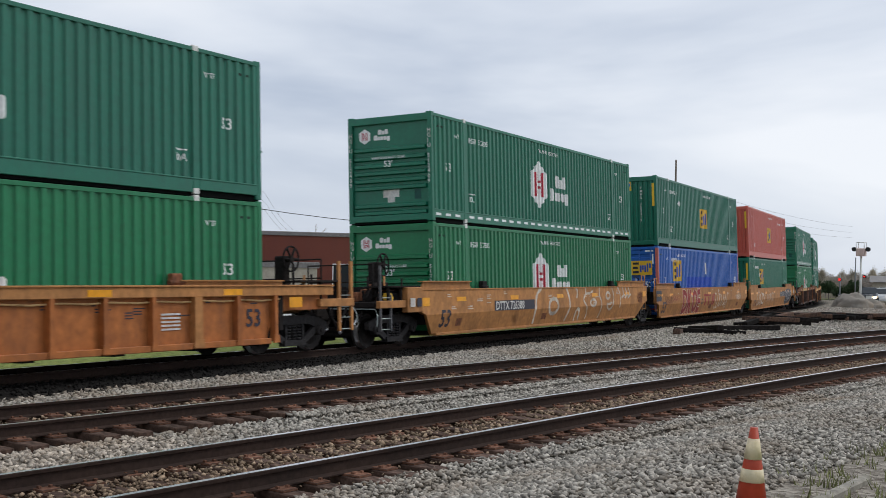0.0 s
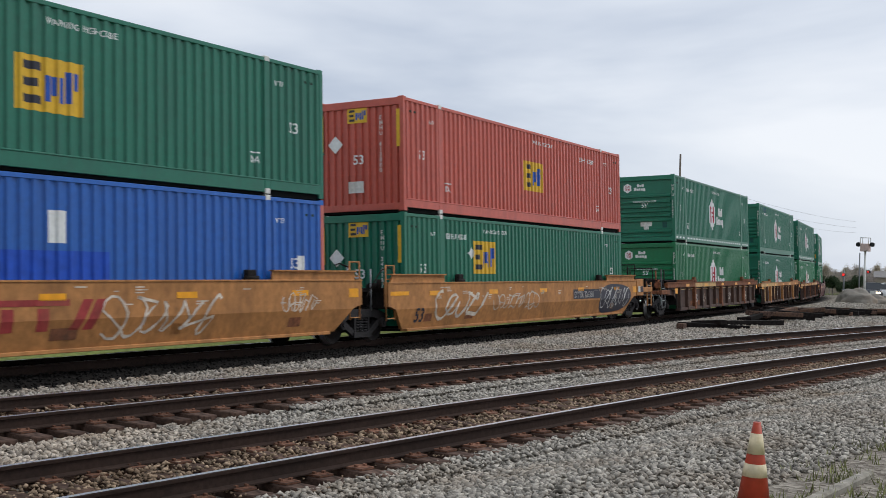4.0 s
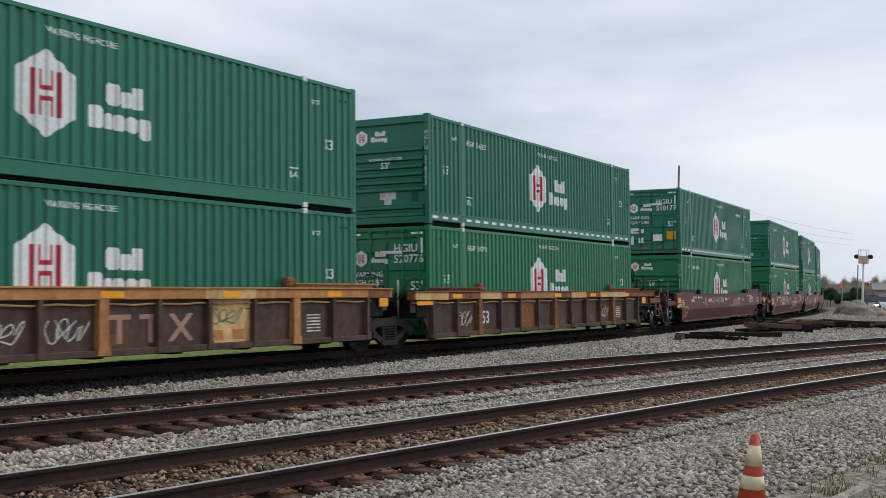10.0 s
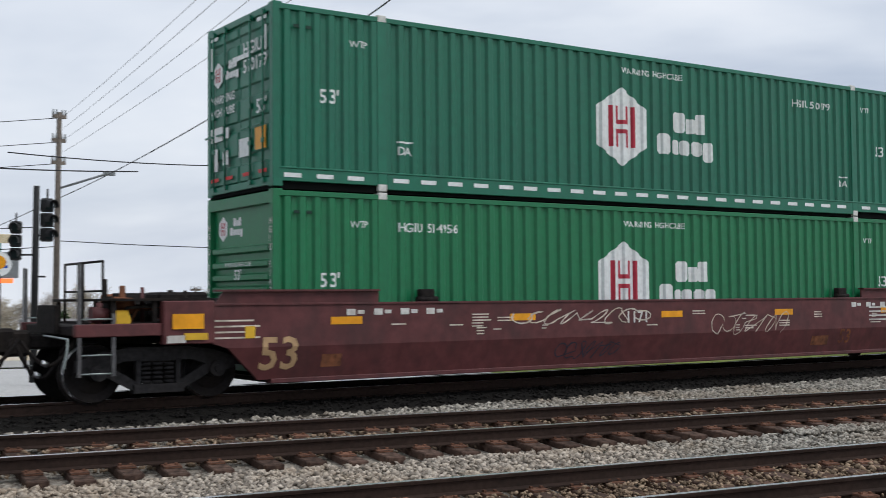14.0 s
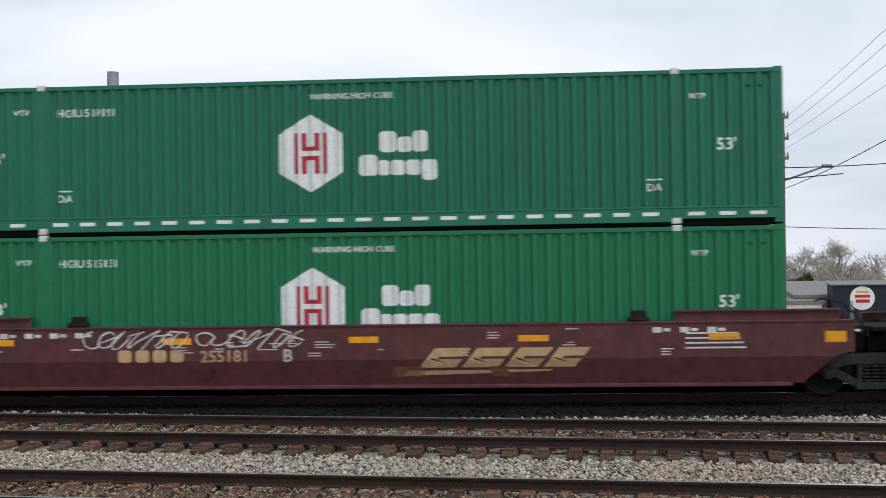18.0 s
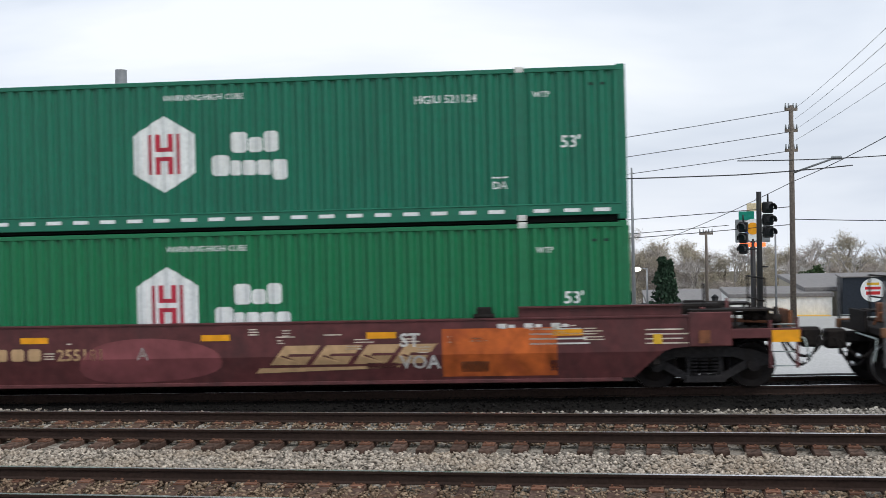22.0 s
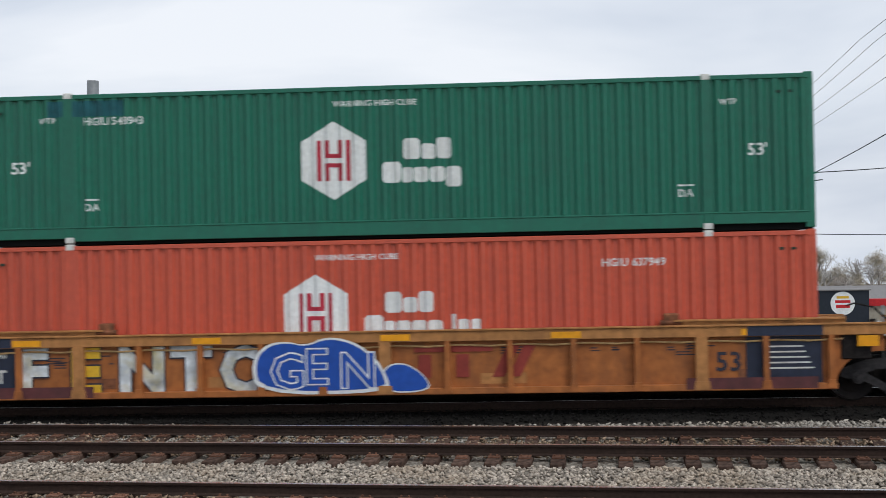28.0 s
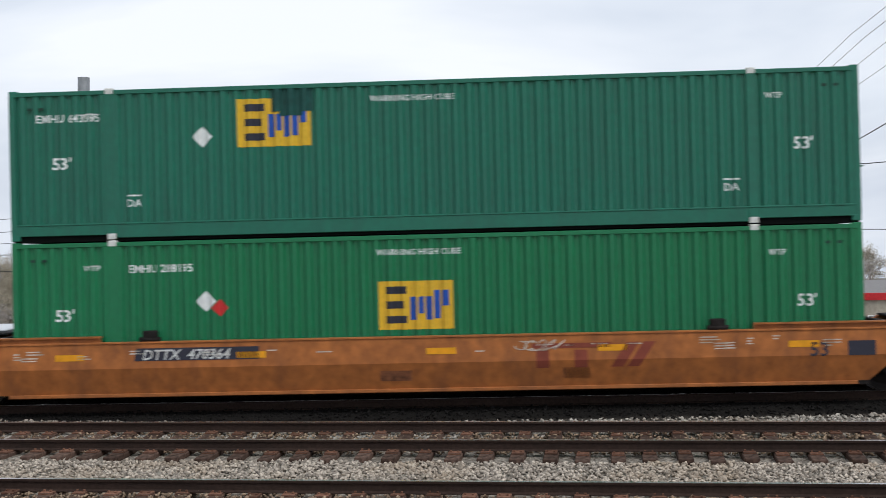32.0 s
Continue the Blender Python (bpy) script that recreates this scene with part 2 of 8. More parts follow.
POLE_WOOD = principled("pole_wood", (0.15, 0.125, 0.105), 0.85, 0, 0.2, 12, 0.2, 30, 0.12, (0.09, 0.075, 0.065), 0.6, (4, 4, 0.3))
POLE_STEEL = principled("pole_galvanised", (0.22, 0.23, 0.24), 0.5, 0.4, 0.08, 8, 0.03, 30, 0.05, (0.22, 0.22, 0.22), 0.5)
WIRE = principled("wire_black", (0.02, 0.02, 0.022), 0.6)
SIGNAL_YELLOW = principled("signal_yellow", (0.6, 0.34, 0.13), 0.5, 0, 0.08)
SIGNAL_BLACK = principled("signal_black", (0.015, 0.015, 0.016), 0.5)
SIGN_GREEN = principled("sign_green", (0.005, 0.2, 0.14), 0.4)
SIGN_GREY = principled("sign_back", (0.22, 0.235, 0.24), 0.45, 0.4)
BARK = principled("bark", (0.24, 0.205, 0.18), 0.9, 0, 0.2, 10, 0.3, 25, 0.2, (0.08, 0.07, 0.06), 0.5, (1, 1, 0.3))
# Twig and bud colours are lightened: distance haze is put into them.
TWIG = principled("twig", (0.4, 0.37, 0.345), 0.9, 0, 0.15, 4, 0, 25, 0.15, None, 0, (1, 1, 1), 0.25)
LEAF = principled("leaf_dark", (0.035, 0.065, 0.022), 0.7, 0, 0.2, 4, 0, 25, 0.15, None, 0, (1, 1, 1), 0.45)
LEAF_SPRING = principled("leaf_spring", (0.37, 0.325, 0.245), 0.75, 0, 0.2, 4, 0, 25, 0.2, None, 0, (1, 1, 1), 0.4)
LEAF_BROWN = principled("leaf_bud_brown", (0.36, 0.315, 0.28), 0.8, 0, 0.2, 4, 0, 25, 0.2, None, 0, (1, 1, 1), 0.4)
BLOSSOM = principled("blossom_white", (0.85, 0.87, 0.62), 0.8, 0, 0.15, 4, 0, 25, 0.1, None, 0, (1, 1, 1), 0.3)
PINE = principled("pine_needles", (0.02, 0.045, 0.024), 0.75, 0, 0.2, 4, 0, 25, 0.15, None, 0, (1, 1, 1), 0.4)
GRASS = principled("grass_blades", (0.19, 0.2, 0.08), 0.8, 0, 0.2, 4, 0, 25, 0.1, None, 0, (1, 1, 1), 0.5)
KERB_GREY = principled("kerb_weathered", (0.27, 0.25, 0.215), 0.9, 0, 0.2, 9, 0.2, 40, 0.05, (0.14, 0.13, 0.09), 0.7, (2, 2, 2), spec=0.1)
CONE_ORANGE = principled("cone_orange", (0.36, 0.045, 0.02), 0.5, 0, 0.15, 8, 0.05, 30, 0, (0.25, 0.05, 0.025), 0.6, (3, 3, 3))
CONE_WHITE = principled("cone_band", (0.62, 0.53, 0.36), 0.5, 0, 0.15, 10, 0.05, 30, 0, (0.42, 0.3, 0.14), 0.7, (5, 5, 5))
SIGN_RED = principled("sign_red", (0.5, 0.02, 0.025), 0.5)
CAR_WHITE = principled("car_white", (0.62, 0.63, 0.64), 0.3, 0, 0.03)
CAR_DARK = principled("car_grey", (0.06, 0.065, 0.075), 0.25, 0.3, 0.03)
TYRE = principled("tyre", (0.012, 0.012, 0.013), 0.85)
DIRT = principled("dirt_mound", (0.2, 0.16, 0.125), 0.95, 0, 0.25, 5, 0.6, 9, 0, (0.12, 0.095, 0.075), 0.6, (1, 1, 1))
CAR_TAN = principled("car_tan", (0.58, 0.37, 0.165), 0.65, 0, 0.12, 7, 0.08, 30, 0.06, (0.2, 0.1, 0.05), 0.7)
SPRAY_PALE = principled("spray_faded_white", (0.55, 0.49, 0.42), 0.7, 0, 0.25, 4, 0.02, 40, 0.05, (0.3, 0.19, 0.1), 0.7)
SPRAY_RED = principled("spray_dark_red", (0.27, 0.035, 0.035), 0.7, 0, 0.2, 4, 0.02, 40, 0.05, (0.3, 0.1, 0.06), 0.5)
LAMP_WHITE = glow("lamp_white", (1.0, 0.97, 0.88), 9.0)
LAMP_RED = glow("lamp_red", (1.0, 0.035, 0.03), 1.3)
LAMP_GREEN = glow("lamp_green", (0.1, 1.0, 0.5), 3.0)
LAMP_ORANGE = glow("lamp_orange", (1.0, 0.16, 0.04), 1.2)
LAMP_WARM = glow("headlamp", (1.0, 0.75, 0.45), 7.0)


# ---- mesh helpers ----
def mesh_of(name, bm, mats):
    me = bpy.data.meshes.new(name)
    bm.to_mesh(me)
    bm.free()
    for m in (mats if isinstance(mats, (list, tuple)) else [mats]):
        me.materials.append(m)
    return me


def part(name, bm, material, parent=None, label=""):
    """Links a bmesh, or a mesh that is there already, as one object under a thing or a part."""
    me = bm if isinstance(bm, bpy.types.Mesh) else mesh_of(name, bm, material)
    ob = new(name, me)
    if isinstance(bm, bpy.types.Mesh) and material is not None:
        ob.material_slots[0].link = "OBJECT"
        ob.material_slots[0].material = material
    if parent is not None:
        ob.parent = parent
    if label:
        ob["label"] = label
    return ob


def box(bm, x0, x1, y0, y1, z0, z1, bevel=0.0, mat=0):
    g = bmesh.ops.create_cube(bm, size=1.0)
    vs = g["verts"]
    for v in vs:
        v.co = Vector((x0 + (v.co.x + 0.5) * (x1 - x0), y0 + (v.co.y + 0.5) * (y1 - y0), z0 + (v.co.z + 0.5) * (z1 - z0)))
    fs = list({f for v in vs for f in v.link_faces})
    for f in fs:
        f.material_index = mat
    if bevel:
        es = list({e for f in fs for e in f.edges})
        bmesh.ops.bevel(bm, geom=es, offset=bevel, segments=1, affect="EDGES", profile=0.5)
    return vs


def cyl(bm, a, b, r0, r1=None, n=10, mat=0, caps=True):
    """A round bar from a to b."""
    a, b = Vector(a), Vector(b)
    r1 = r0 if r1 is None else r1
    d = (b - a)
    q = d.to_track_quat("Z", "Y")
    ring = []
    for c, r in ((a, r0), (b, r1)):
        ring.append([bm.verts.new(c + q @ Vector((r * math.cos(2 * math.pi * i / n), r * math.sin(2 * math.pi * i / n), 0))) for i in range(n)])
    for i in range(n):
        f = bm.faces.new((ring[0][i], ring[0][(i + 1) % n], ring[1][(i + 1) % n], ring[1][i]))
        f.material_index, f.smooth = mat, True
    if caps:
        bm.faces.new(ring[0][::-1]).material_index = mat
        bm.faces.new(ring[1]).material_index = mat


def tube(bm, pts, r, n=6):
    """A round bar bent along a line of points."""
    pts = [Vector(p) for p in pts]
    rings = []
    for i, p in enumerate(pts):
        d = (pts[min(i + 1, len(pts) - 1)] - pts[max(i - 1, 0)]).normalized()
        u = d.cross(Vector((0, 0, 1)) if abs(d.z) < 0.9 else Vector((1, 0, 0))).normalized()
        w = d.cross(u)
        rings.append([bm.verts.new(p + (u * math.cos(2 * math.pi * k / n) + w * math.sin(2 * math.pi * k / n)) * r) for k in range(n)])
    for a, b in zip(rings, rings[1:]):
        for k in range(n):
            bm.faces.new((a[k], a[(k + 1) % n], b[(k + 1) % n], b[k]))
    return bm


def prism(bm, pts, y0, y1, mat=0):
    """A plate: an outline in x, z, drawn out from y0 to y1."""
    a = [bm.verts.new((x, y0, z)) for x, z in pts]
    b = [bm.verts.new((x, y1, z)) for x, z in pts]
    n = len(pts)
    fs = [bm.faces.new(a), bm.faces.new(b[::-1])]
    for i in range(n):
        fs.append(bm.faces.new((a[i], b[i], b[(i + 1) % n], a[(i + 1) % n])))
    for f in fs:
        f.material_index = mat
    bmesh.ops.recalc_face_normals(bm, faces=fs)


def bm_of(fn, *args, **kw):
    bm = bmesh.new()
    fn(bm, *args, **kw)
    return bm


TEXTS = {}


def letters(text, size, fat=0.016):
    """Flat letters in the x, z plane, facing -y, starting at x = 0; fat: how much heavier their strokes are."""
    key = (text, size, fat)
    if key not in TEXTS:
        cu = bpy.data.curves.new("letters", "FONT")
        cu.body, cu.size, cu.resolution_u = text, size, 2
        cu.offset = fat * size
        ob = bpy.data.objects.new("letters", cu)
        me = bpy.data.meshes.new_from_object(ob)
        bpy.data.objects.remove(ob)
        pts = [(v.co.x, v.co.y) for v in me.vertices]
        faces = [tuple(p.vertices) for p in me.polygons]
        bpy.data.meshes.remove(me)
        TEXTS[key] = (pts, faces)
    pts, faces = TEXTS[key]
    bm = bmesh.new()
    vs = [bm.verts.new((x, 0, y)) for x, y in pts]
    for f in faces:
        try:
            bm.faces.new([vs[i] for i in f])
        except ValueError:
            pass
    bmesh.ops.dissolve_limit(bm, angle_limit=0.01, verts=bm.verts, edges=bm.edges)
    return bm


def rects(bm, items, mat=0):
    """Flat bars in the x, z plane: (x0, z0, x1, z1)."""
    for x0, z0, x1, z1 in items:
        f = bm.faces.new([bm.verts.new(p) for p in ((x0, 0, z0), (x1, 0, z0), (x1, 0, z1), (x0, 0, z1))])
        f.material_index = mat
    return bm


def poly(bm, pts, mat=0):
    bm.faces.new([bm.verts.new((x, 0, z)) for x, z in pts]).material_index = mat
    return bm


# ---- the lie of the land and of the three tracks ----
SLANT, CURVE = 0.0878, 0.000966


def train_line(x):
    """Centre line of the far, curved track: y, z of its railhead, and its direction."""
    u = max(x, -48.0)
    y = 16.87 + SLANT * u + CURVE * u * u
    z = -0.052 - (0.00154 * x + 5.0e-5 * x * x if x > 0 else 0.0)
    return y, z, math.atan(SLANT + 2 * CURVE * u)


CANT = -2.8
_xs = np.arange(-420.0, 420.0, 0.05)
_sl = np.arctan(SLANT + 2 * CURVE * np.maximum(_xs, -48.0))
_ss = np.concatenate([[0.0], np.cumsum(0.05 / np.cos(_sl[:-1]))])
_ss -= np.interp(0.0, _xs, _ss)


def bend(x):
    return -0.0012 * max(x - 12.0, 0.0) ** 2 if x < 60 else -0.0012 * 48 ** 2 - 0.115 * (x - 60)


def smooth(a, b, v):
    t = min(max((v - a) / (b - a), 0.0), 1.0)
    return t * t * (3 - 2 * t)


def land(x, y):
    """Height of the ground."""
    ty, tz, _ = train_line(min(x, 160))
    z = -0.27
    near = smooth(7.1, 4.6, y - bend(x))
    z += near * 0.36
    z += smooth(3.6, -8.0, y) * 0.3
    far = smooth(-3.2, -1.2, y - ty)
    z += far * (tz + 0.02)
    z += 0.11 * smooth(-2.4, -1.5, y - ty) * smooth(2.6, 1.7, y - ty)
    z -= 0.25 * smooth(1.6, 3.2, y - ty)
    level = smooth(0.45 * y, 0.62 * y + 10, x)
    z -= 5.2 * smooth(26, 130, y) * (1 - level)
    z -= 0.035 * max(y - 150.0, 0.0) * (1 - level)
    z -= smooth(60, 200, x) * 1.5 * (1 - far)
    return z


TOWN = pose(0.119, -0.711, 0.535, -2.035, 0.697, 1.767)


def settle(p):
    """The town beyond the far track lies on a slope that falls away from the line, and is turned a little against it."""
    p = Vector(p)
    back = smooth(1.7, 2.6, p.y - train_line(min(p.x, 160))[0]) * smooth(0.5 * p.y + 4, 0.38 * p.y, p.x)
    return p.lerp(TOWN @ p, back)


def settle_things(before):
    """Carry all that was built since onto the slope; what is laid out in place is moved point by point."""
    turn = Matrix.Rotation(radians(1.77), 4, "Z")
    for ob in list(scene.objects):
        if ob in before or ob.parent or ob.type not in ("MESH", "EMPTY"):
            continue
        if ob.type == "MESH" and ob.matrix_basis.translation.length == 0:
            for v in ob.data.vertices:
                v.co = settle(v.co)
        else:
            m = ob.matrix_basis.copy()
            m.translation = (0, 0, 0)
            ob.matrix_basis = Matrix.Translation(settle(ob.matrix_basis.translation)) @ turn @ m


def ground_material():
    m = bpy.data.materials.new("ground_gravel_and_grass")
    m.use_nodes = True
    n, l = m.node_tree.nodes, m.node_tree.links
    b = n["Principled BSDF"]
    b.inputs["Roughness"].default_value = 0.95
    at = n.new("ShaderNodeAttribute")
    at.attribute_name = "cover"
    geo = n.new("ShaderNodeNewGeometry")
    noise_a = n.new("ShaderNodeTexNoise")
    noise_a.inputs["Scale"].default_value, noise_a.inputs["Detail"].default_value = 0.7, 8
    l.new(geo.outputs["Position"], noise_a.inputs["Vector"])
    vor = n.new("ShaderNodeTexVoronoi")
    vor.inputs["Scale"].default_value = 17
    l.new(geo.outputs["Position"], vor.inputs["Vector"])
    ramp = n.new("ShaderNodeValToRGB")
    ramp.color_ramp.elements[0].color = (0.075, 0.06, 0.048, 1)
    ramp.color_ramp.elements[1].color = (0.36, 0.325, 0.275, 1)
    bw = n.new("ShaderNodeRGBToBW")
    l.new(vor.outputs["Color"], bw.inputs[0])
    l.new(bw.outputs[0], ramp.inputs[0])
    fine = n.new("ShaderNodeTexNoise")
    fine.inputs["Scale"].default_value, fine.inputs["Detail"].default_value = 5.0, 8
    l.new(geo.outputs["Position"], fine.inputs["Vector"])
    turf = n.new("ShaderNodeValToRGB")
    turf.color_ramp.elements[0].position, turf.color_ramp.elements[0].color = 0.3, (0.1, 0.12, 0.035, 1)
    turf.color_ramp.elements[1].position, turf.color_ramp.elements[1].color = 0.7, (0.24, 0.28, 0.075, 1)
    l.new(fine.outputs[0], turf.inputs[0])
    edge = n.new("ShaderNodeMath")
    edge.operation = "MULTIPLY_ADD"
    edge.inputs[1].default_value, edge.inputs[2].default_value = 0.7, -0.35
    l.new(noise_a.outputs[0], edge.inputs[0])
    add = n.new("ShaderNodeMath")
    add.operation = "ADD"
    l.new(edge.outputs[0], add.inputs[0])
    l.new(at.outputs["Fac"], add.inputs[1])
    cut = n.new("ShaderNodeMapRange")
    cut.inputs["From Min"].default_value, cut.inputs["From Max"].default_value = 0.4, 0.6
    l.new(add.outputs[0], cut.inputs["Value"])
    mix = n.new("ShaderNodeMix")
    mix.data_type = "RGBA"
    l.new(cut.outputs[0], mix.inputs["Factor"])
    l.new(ramp.outputs[0], mix.inputs["A"])
    l.new(turf.outputs[0], mix.inputs["B"])
    # Darkens the ground under the train to stand in for its shade.
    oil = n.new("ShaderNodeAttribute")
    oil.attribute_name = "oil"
    shaded = n.new("ShaderNodeMix")
    shaded.data_type = "RGBA"
    l.new(oil.outputs["Fac"], shaded.inputs["Factor"])
    l.new(mix.outputs["Result"], shaded.inputs["A"])
    shaded.inputs["B"].default_value = (0.011, 0.01, 0.009, 1)
    wood = n.new("ShaderNodeAttribute")
    wood.attribute_name = "woods"
    litter = n.new("ShaderNodeMix")
    litter.data_type = "RGBA"
    l.new(wood.outputs["Fac"], litter.inputs["Factor"])
    l.new(shaded.outputs["Result"], litter.inputs["A"])
    brown = n.new("ShaderNodeValToRGB")
    brown.color_ramp.elements[0].position, brown.color_ramp.elements[0].color = 0.3, (0.06, 0.05, 0.04, 1)
    brown.color_ramp.elements[1].position, brown.color_ramp.elements[1].color = 0.7, (0.15, 0.13, 0.085, 1)
    l.new(fine.outputs[0], brown.inputs[0])
    l.new(brown.outputs[0], litter.inputs["B"])
    l.new(litter.outputs["Result"], b.inputs["Base Color"])
    b.inputs["Specular IOR Level"].default_value = 0.1
    bp = n.new("ShaderNodeBump")
    bp.inputs["Strength"].default_value, bp.inputs["Distance"].default_value = 0.7, 0.05
    l.new(vor.outputs["Distance"], bp.inputs["Height"])
    l.new(bp.outputs[0], b.inputs["Normal"])
    return m


def grassy(x, y):
    """How far turf covers the ground: 0 gravel, 1 grass."""
    ty = train_line(min(x, 160))[0]
    g = smooth(2.2, 3.4, y - ty)
    g = max(g, smooth(3.5, 1.9, y - bend(x)))
    return g


def build_ground():
    def axis(marks):
        out = []
        for (a, b, n) in marks:
            out += list(np.linspace(a, b, n, endpoint=False))
        return out
    xs = axis([(-2500, -300, 8), (-300, -60, 12), (-60, -20, 16), (-20, 60, 120), (60, 160, 60), (160, 400, 20), (400, 2500, 8)]) + [2500]
    ys = axis([(-2500, -200, 6), (-200, -20, 8), (-20, 2, 18), (2, 34, 128), (34, 60, 26), (60, 160, 24), (160, 2500, 10)]) + [2500]
    verts, cover = [], []
    for y in ys:
        for x in xs:
            z = land(x, y) + (0.03 * noise.noise(Vector((x * 0.9, y * 0.9, 0))) if abs(x) < 170 and abs(y) < 160 else 0)
            verts.append(settle((x, y, z))[:])
            cover.append(grassy(x, y))
    nx = len(xs)
    faces = [(j * nx + i, j * nx + i + 1, (j + 1) * nx + i + 1, (j + 1) * nx + i) for j in range(len(ys) - 1) for i in range(nx - 1)]
    me = bpy.data.meshes.new("ground")
    me.from_pydata(verts, [], faces)
    a = me.attributes.new("cover", "FLOAT", "POINT")
    a.data.foreach_set("value", cover)
    # Mask of that painted shade: a band along the far track.
    shade_mask = me.attributes.new("oil", "FLOAT", "POINT")
    shade_mask.data.foreach_set("value", [smooth(-2.4, -1.9, v[1] - train_line(min(v[0], 160))[0]) * smooth(2.2, 1.6, v[1] - train_line(min(v[0], 160))[0]) for v in verts])
    woods = me.attributes.new("woods", "FLOAT", "POINT")
    woods.data.foreach_set("value", [max(smooth(62, 84, v[1] - 0.15 * max(v[0], 0)), smooth(75, 120, v[0]) * smooth(4, 12, abs(v[1] - train_line(min(v[0], 160))[0]))) for v in verts])
    me.materials.append(ground_material())
    for p in me.polygons:
        p.use_smooth = True
    tagged(new("ground", me), "grey ballast gravel giving way to spring turf", "ground", kind="structure")


build_ground()


def stones(name, count, rng, region, size, material, label, lift=0.0):
    """Loose broken stone, each one a small uneven octahedron, lying on the ground."""
    x, y = region(rng, count)
    count = len(x)
    base = np.array([(1, 0, 0), (-1, 0, 0), (0, 1, 0), (0, -1, 0), (0, 0, 1), (0, 0, -1)], dtype=float)
    tri = np.array([(0, 2, 4), (2, 1, 4), (1, 3, 4), (3, 0, 4), (2, 0, 5), (1, 2, 5), (3, 1, 5), (0, 3, 5)])
    z = np.array([land(a, b) for a, b in zip(x, y)]) + lift
    r = size * rng.uniform(0.55, 1.25, count)
    v = base[None] * rng.uniform(0.6, 1.25, (count, 6, 3)) + rng.uniform(-0.28, 0.28, (count, 6, 3))
    v *= r[:, None, None]
    v[:, :, 0] *= 1.25
    v[:, :, 2] *= 0.68
    a = rng.uniform(0, 6.283, count)
    c, s = np.cos(a), np.sin(a)
    tilt = rng.uniform(-0.7, 0.7, count)
    vx, vy, vz = v[:, :, 0], v[:, :, 1], v[:, :, 2]
    vx, vz = vx * np.cos(tilt)[:, None] - vz * np.sin(tilt)[:, None], vx * np.sin(tilt)[:, None] + vz * np.cos(tilt)[:, None]
    px = vx * c[:, None] - vy * s[:, None] + x[:, None]
    py = vx * s[:, None] + vy * c[:, None] + y[:, None]
    pz = vz + (z + r * 0.25)[:, None] + rng.uniform(0, 0.02, count)[:, None]
    co = np.stack([px, py, pz], -1).reshape(-1, 3)
    idx = (tri[None] + 6 * np.arange(count)[:, None, None]).reshape(-1, 3)
    me = bpy.data.meshes.new(name)
    me.vertices.add(len(co))
    me.vertices.foreach_set("co", co.ravel())
    me.loops.add(idx.size)
    me.loops.foreach_set("vertex_index", idx.ravel())
    me.polygons.add(len(idx))
    me.polygons.foreach_set("loop_start", np.arange(0, idx.size, 3))
    me.polygons.foreach_set("loop_total", np.full(len(idx), 3))
    me.materials.append(material)
    me.update()
    me.validate()
    return tagged(new(name, me), label, "gravel", kind="stuff")


def field(x0, x1, y0, y1, follow=True, power=1.0):
    def region(rng, n):
        x = x0 + (x1 - x0) * rng.uniform(0, 1, n) ** power
        y = rng.uniform(y0, y1, n)
        if follow:
            y = y + np.array([bend(a) for a in x])
        return x, y
    return region


def beside_train(x0, x1, o0, o1, power=1.0):
    def region(rng, n):
        x = x0 + (x1 - x0) * rng.uniform(0, 1, n) ** power
        return x, np.array([train_line(a)[0] for a in x]) + rng.uniform(o0, o1, n)
    return region


_rng = np.random.default_rng(7)
stones("ballast_stones", 15000, _rng, field(-13, 9.5, 9.6, 11.5, True), 0.042, STONE_WARM, "warm grey-brown crushed stone between the tracks")
stones("ballast_stones", 20000, _rng, field(9.5, 42, 9.6, 11.5, True), 0.04, STONE, "grey crushed stone ballast between the rails and tracks")
stones("ballast_stones", 22000, _rng, field(3, 40, 5.3, 7.35, True, 1.3), 0.042, STONE, "grey crushed stone ballast beside the near track")
stones("ballast_stones", 13000, _rng, field(5, 26, 3.6, 5.4, True, 1.2), 0.036, STONE, "pale gravel thinning out into the grass")
stones("ballast_stones", 26000, _rng, beside_train(-13, 60, -3.5, -2.05, 1.2), 0.045, STONE, "grey crushed stone on the shoulder of the far track")
stones("ballast_stones", 15000, _rng, beside_train(-14, 60, -2.1, 0.9, 1.2), 0.032, STONE_SHADED, "black ballast under the train, shade put into its colour")
stones("ballast_stones", 12000, _rng, field(-13, 40, 7.9, 9.2, True), 0.036, STONE_RUSTY, "rust-stained ballast between the rails")
stones("ballast_stones", 9000, _rng, field(-13, 40, 12.1, 13.4, True), 0.036, STONE_RUSTY, "rust-stained ballast between the rails")

stones("ballast_stones", 9000, _rng, field(-10, 32, 7.85, 9.25, True), 0.033, STONE_RUSTY, "loose stones lying over the ties", 0.065)
stones("ballast_stones", 6000, _rng, field(-13, 36, 12.05, 13.45, True), 0.033, STONE_RUSTY, "loose stones lying over the ties", 0.065)
stones("ballast_stones", 7000, _rng, field(-10, 40, 7.2, 9.8, True), 0.02, STONE_RUSTY, "small rust-brown chips between the ties", 0.05)

def between_tracks(x0, x1):
    """The wide gravel strip where the curved track leaves the straight ones."""
    def region(rng, n):
        x = rng.uniform(x0, x1, n)
        k = rng.uniform(0, 1, n)
        return x, np.array([(12.725 + 1.35 + bend(a)) * (1 - f) + (train_line(a)[0] - 3.3) * f for a, f in zip(x, k)])
    return region


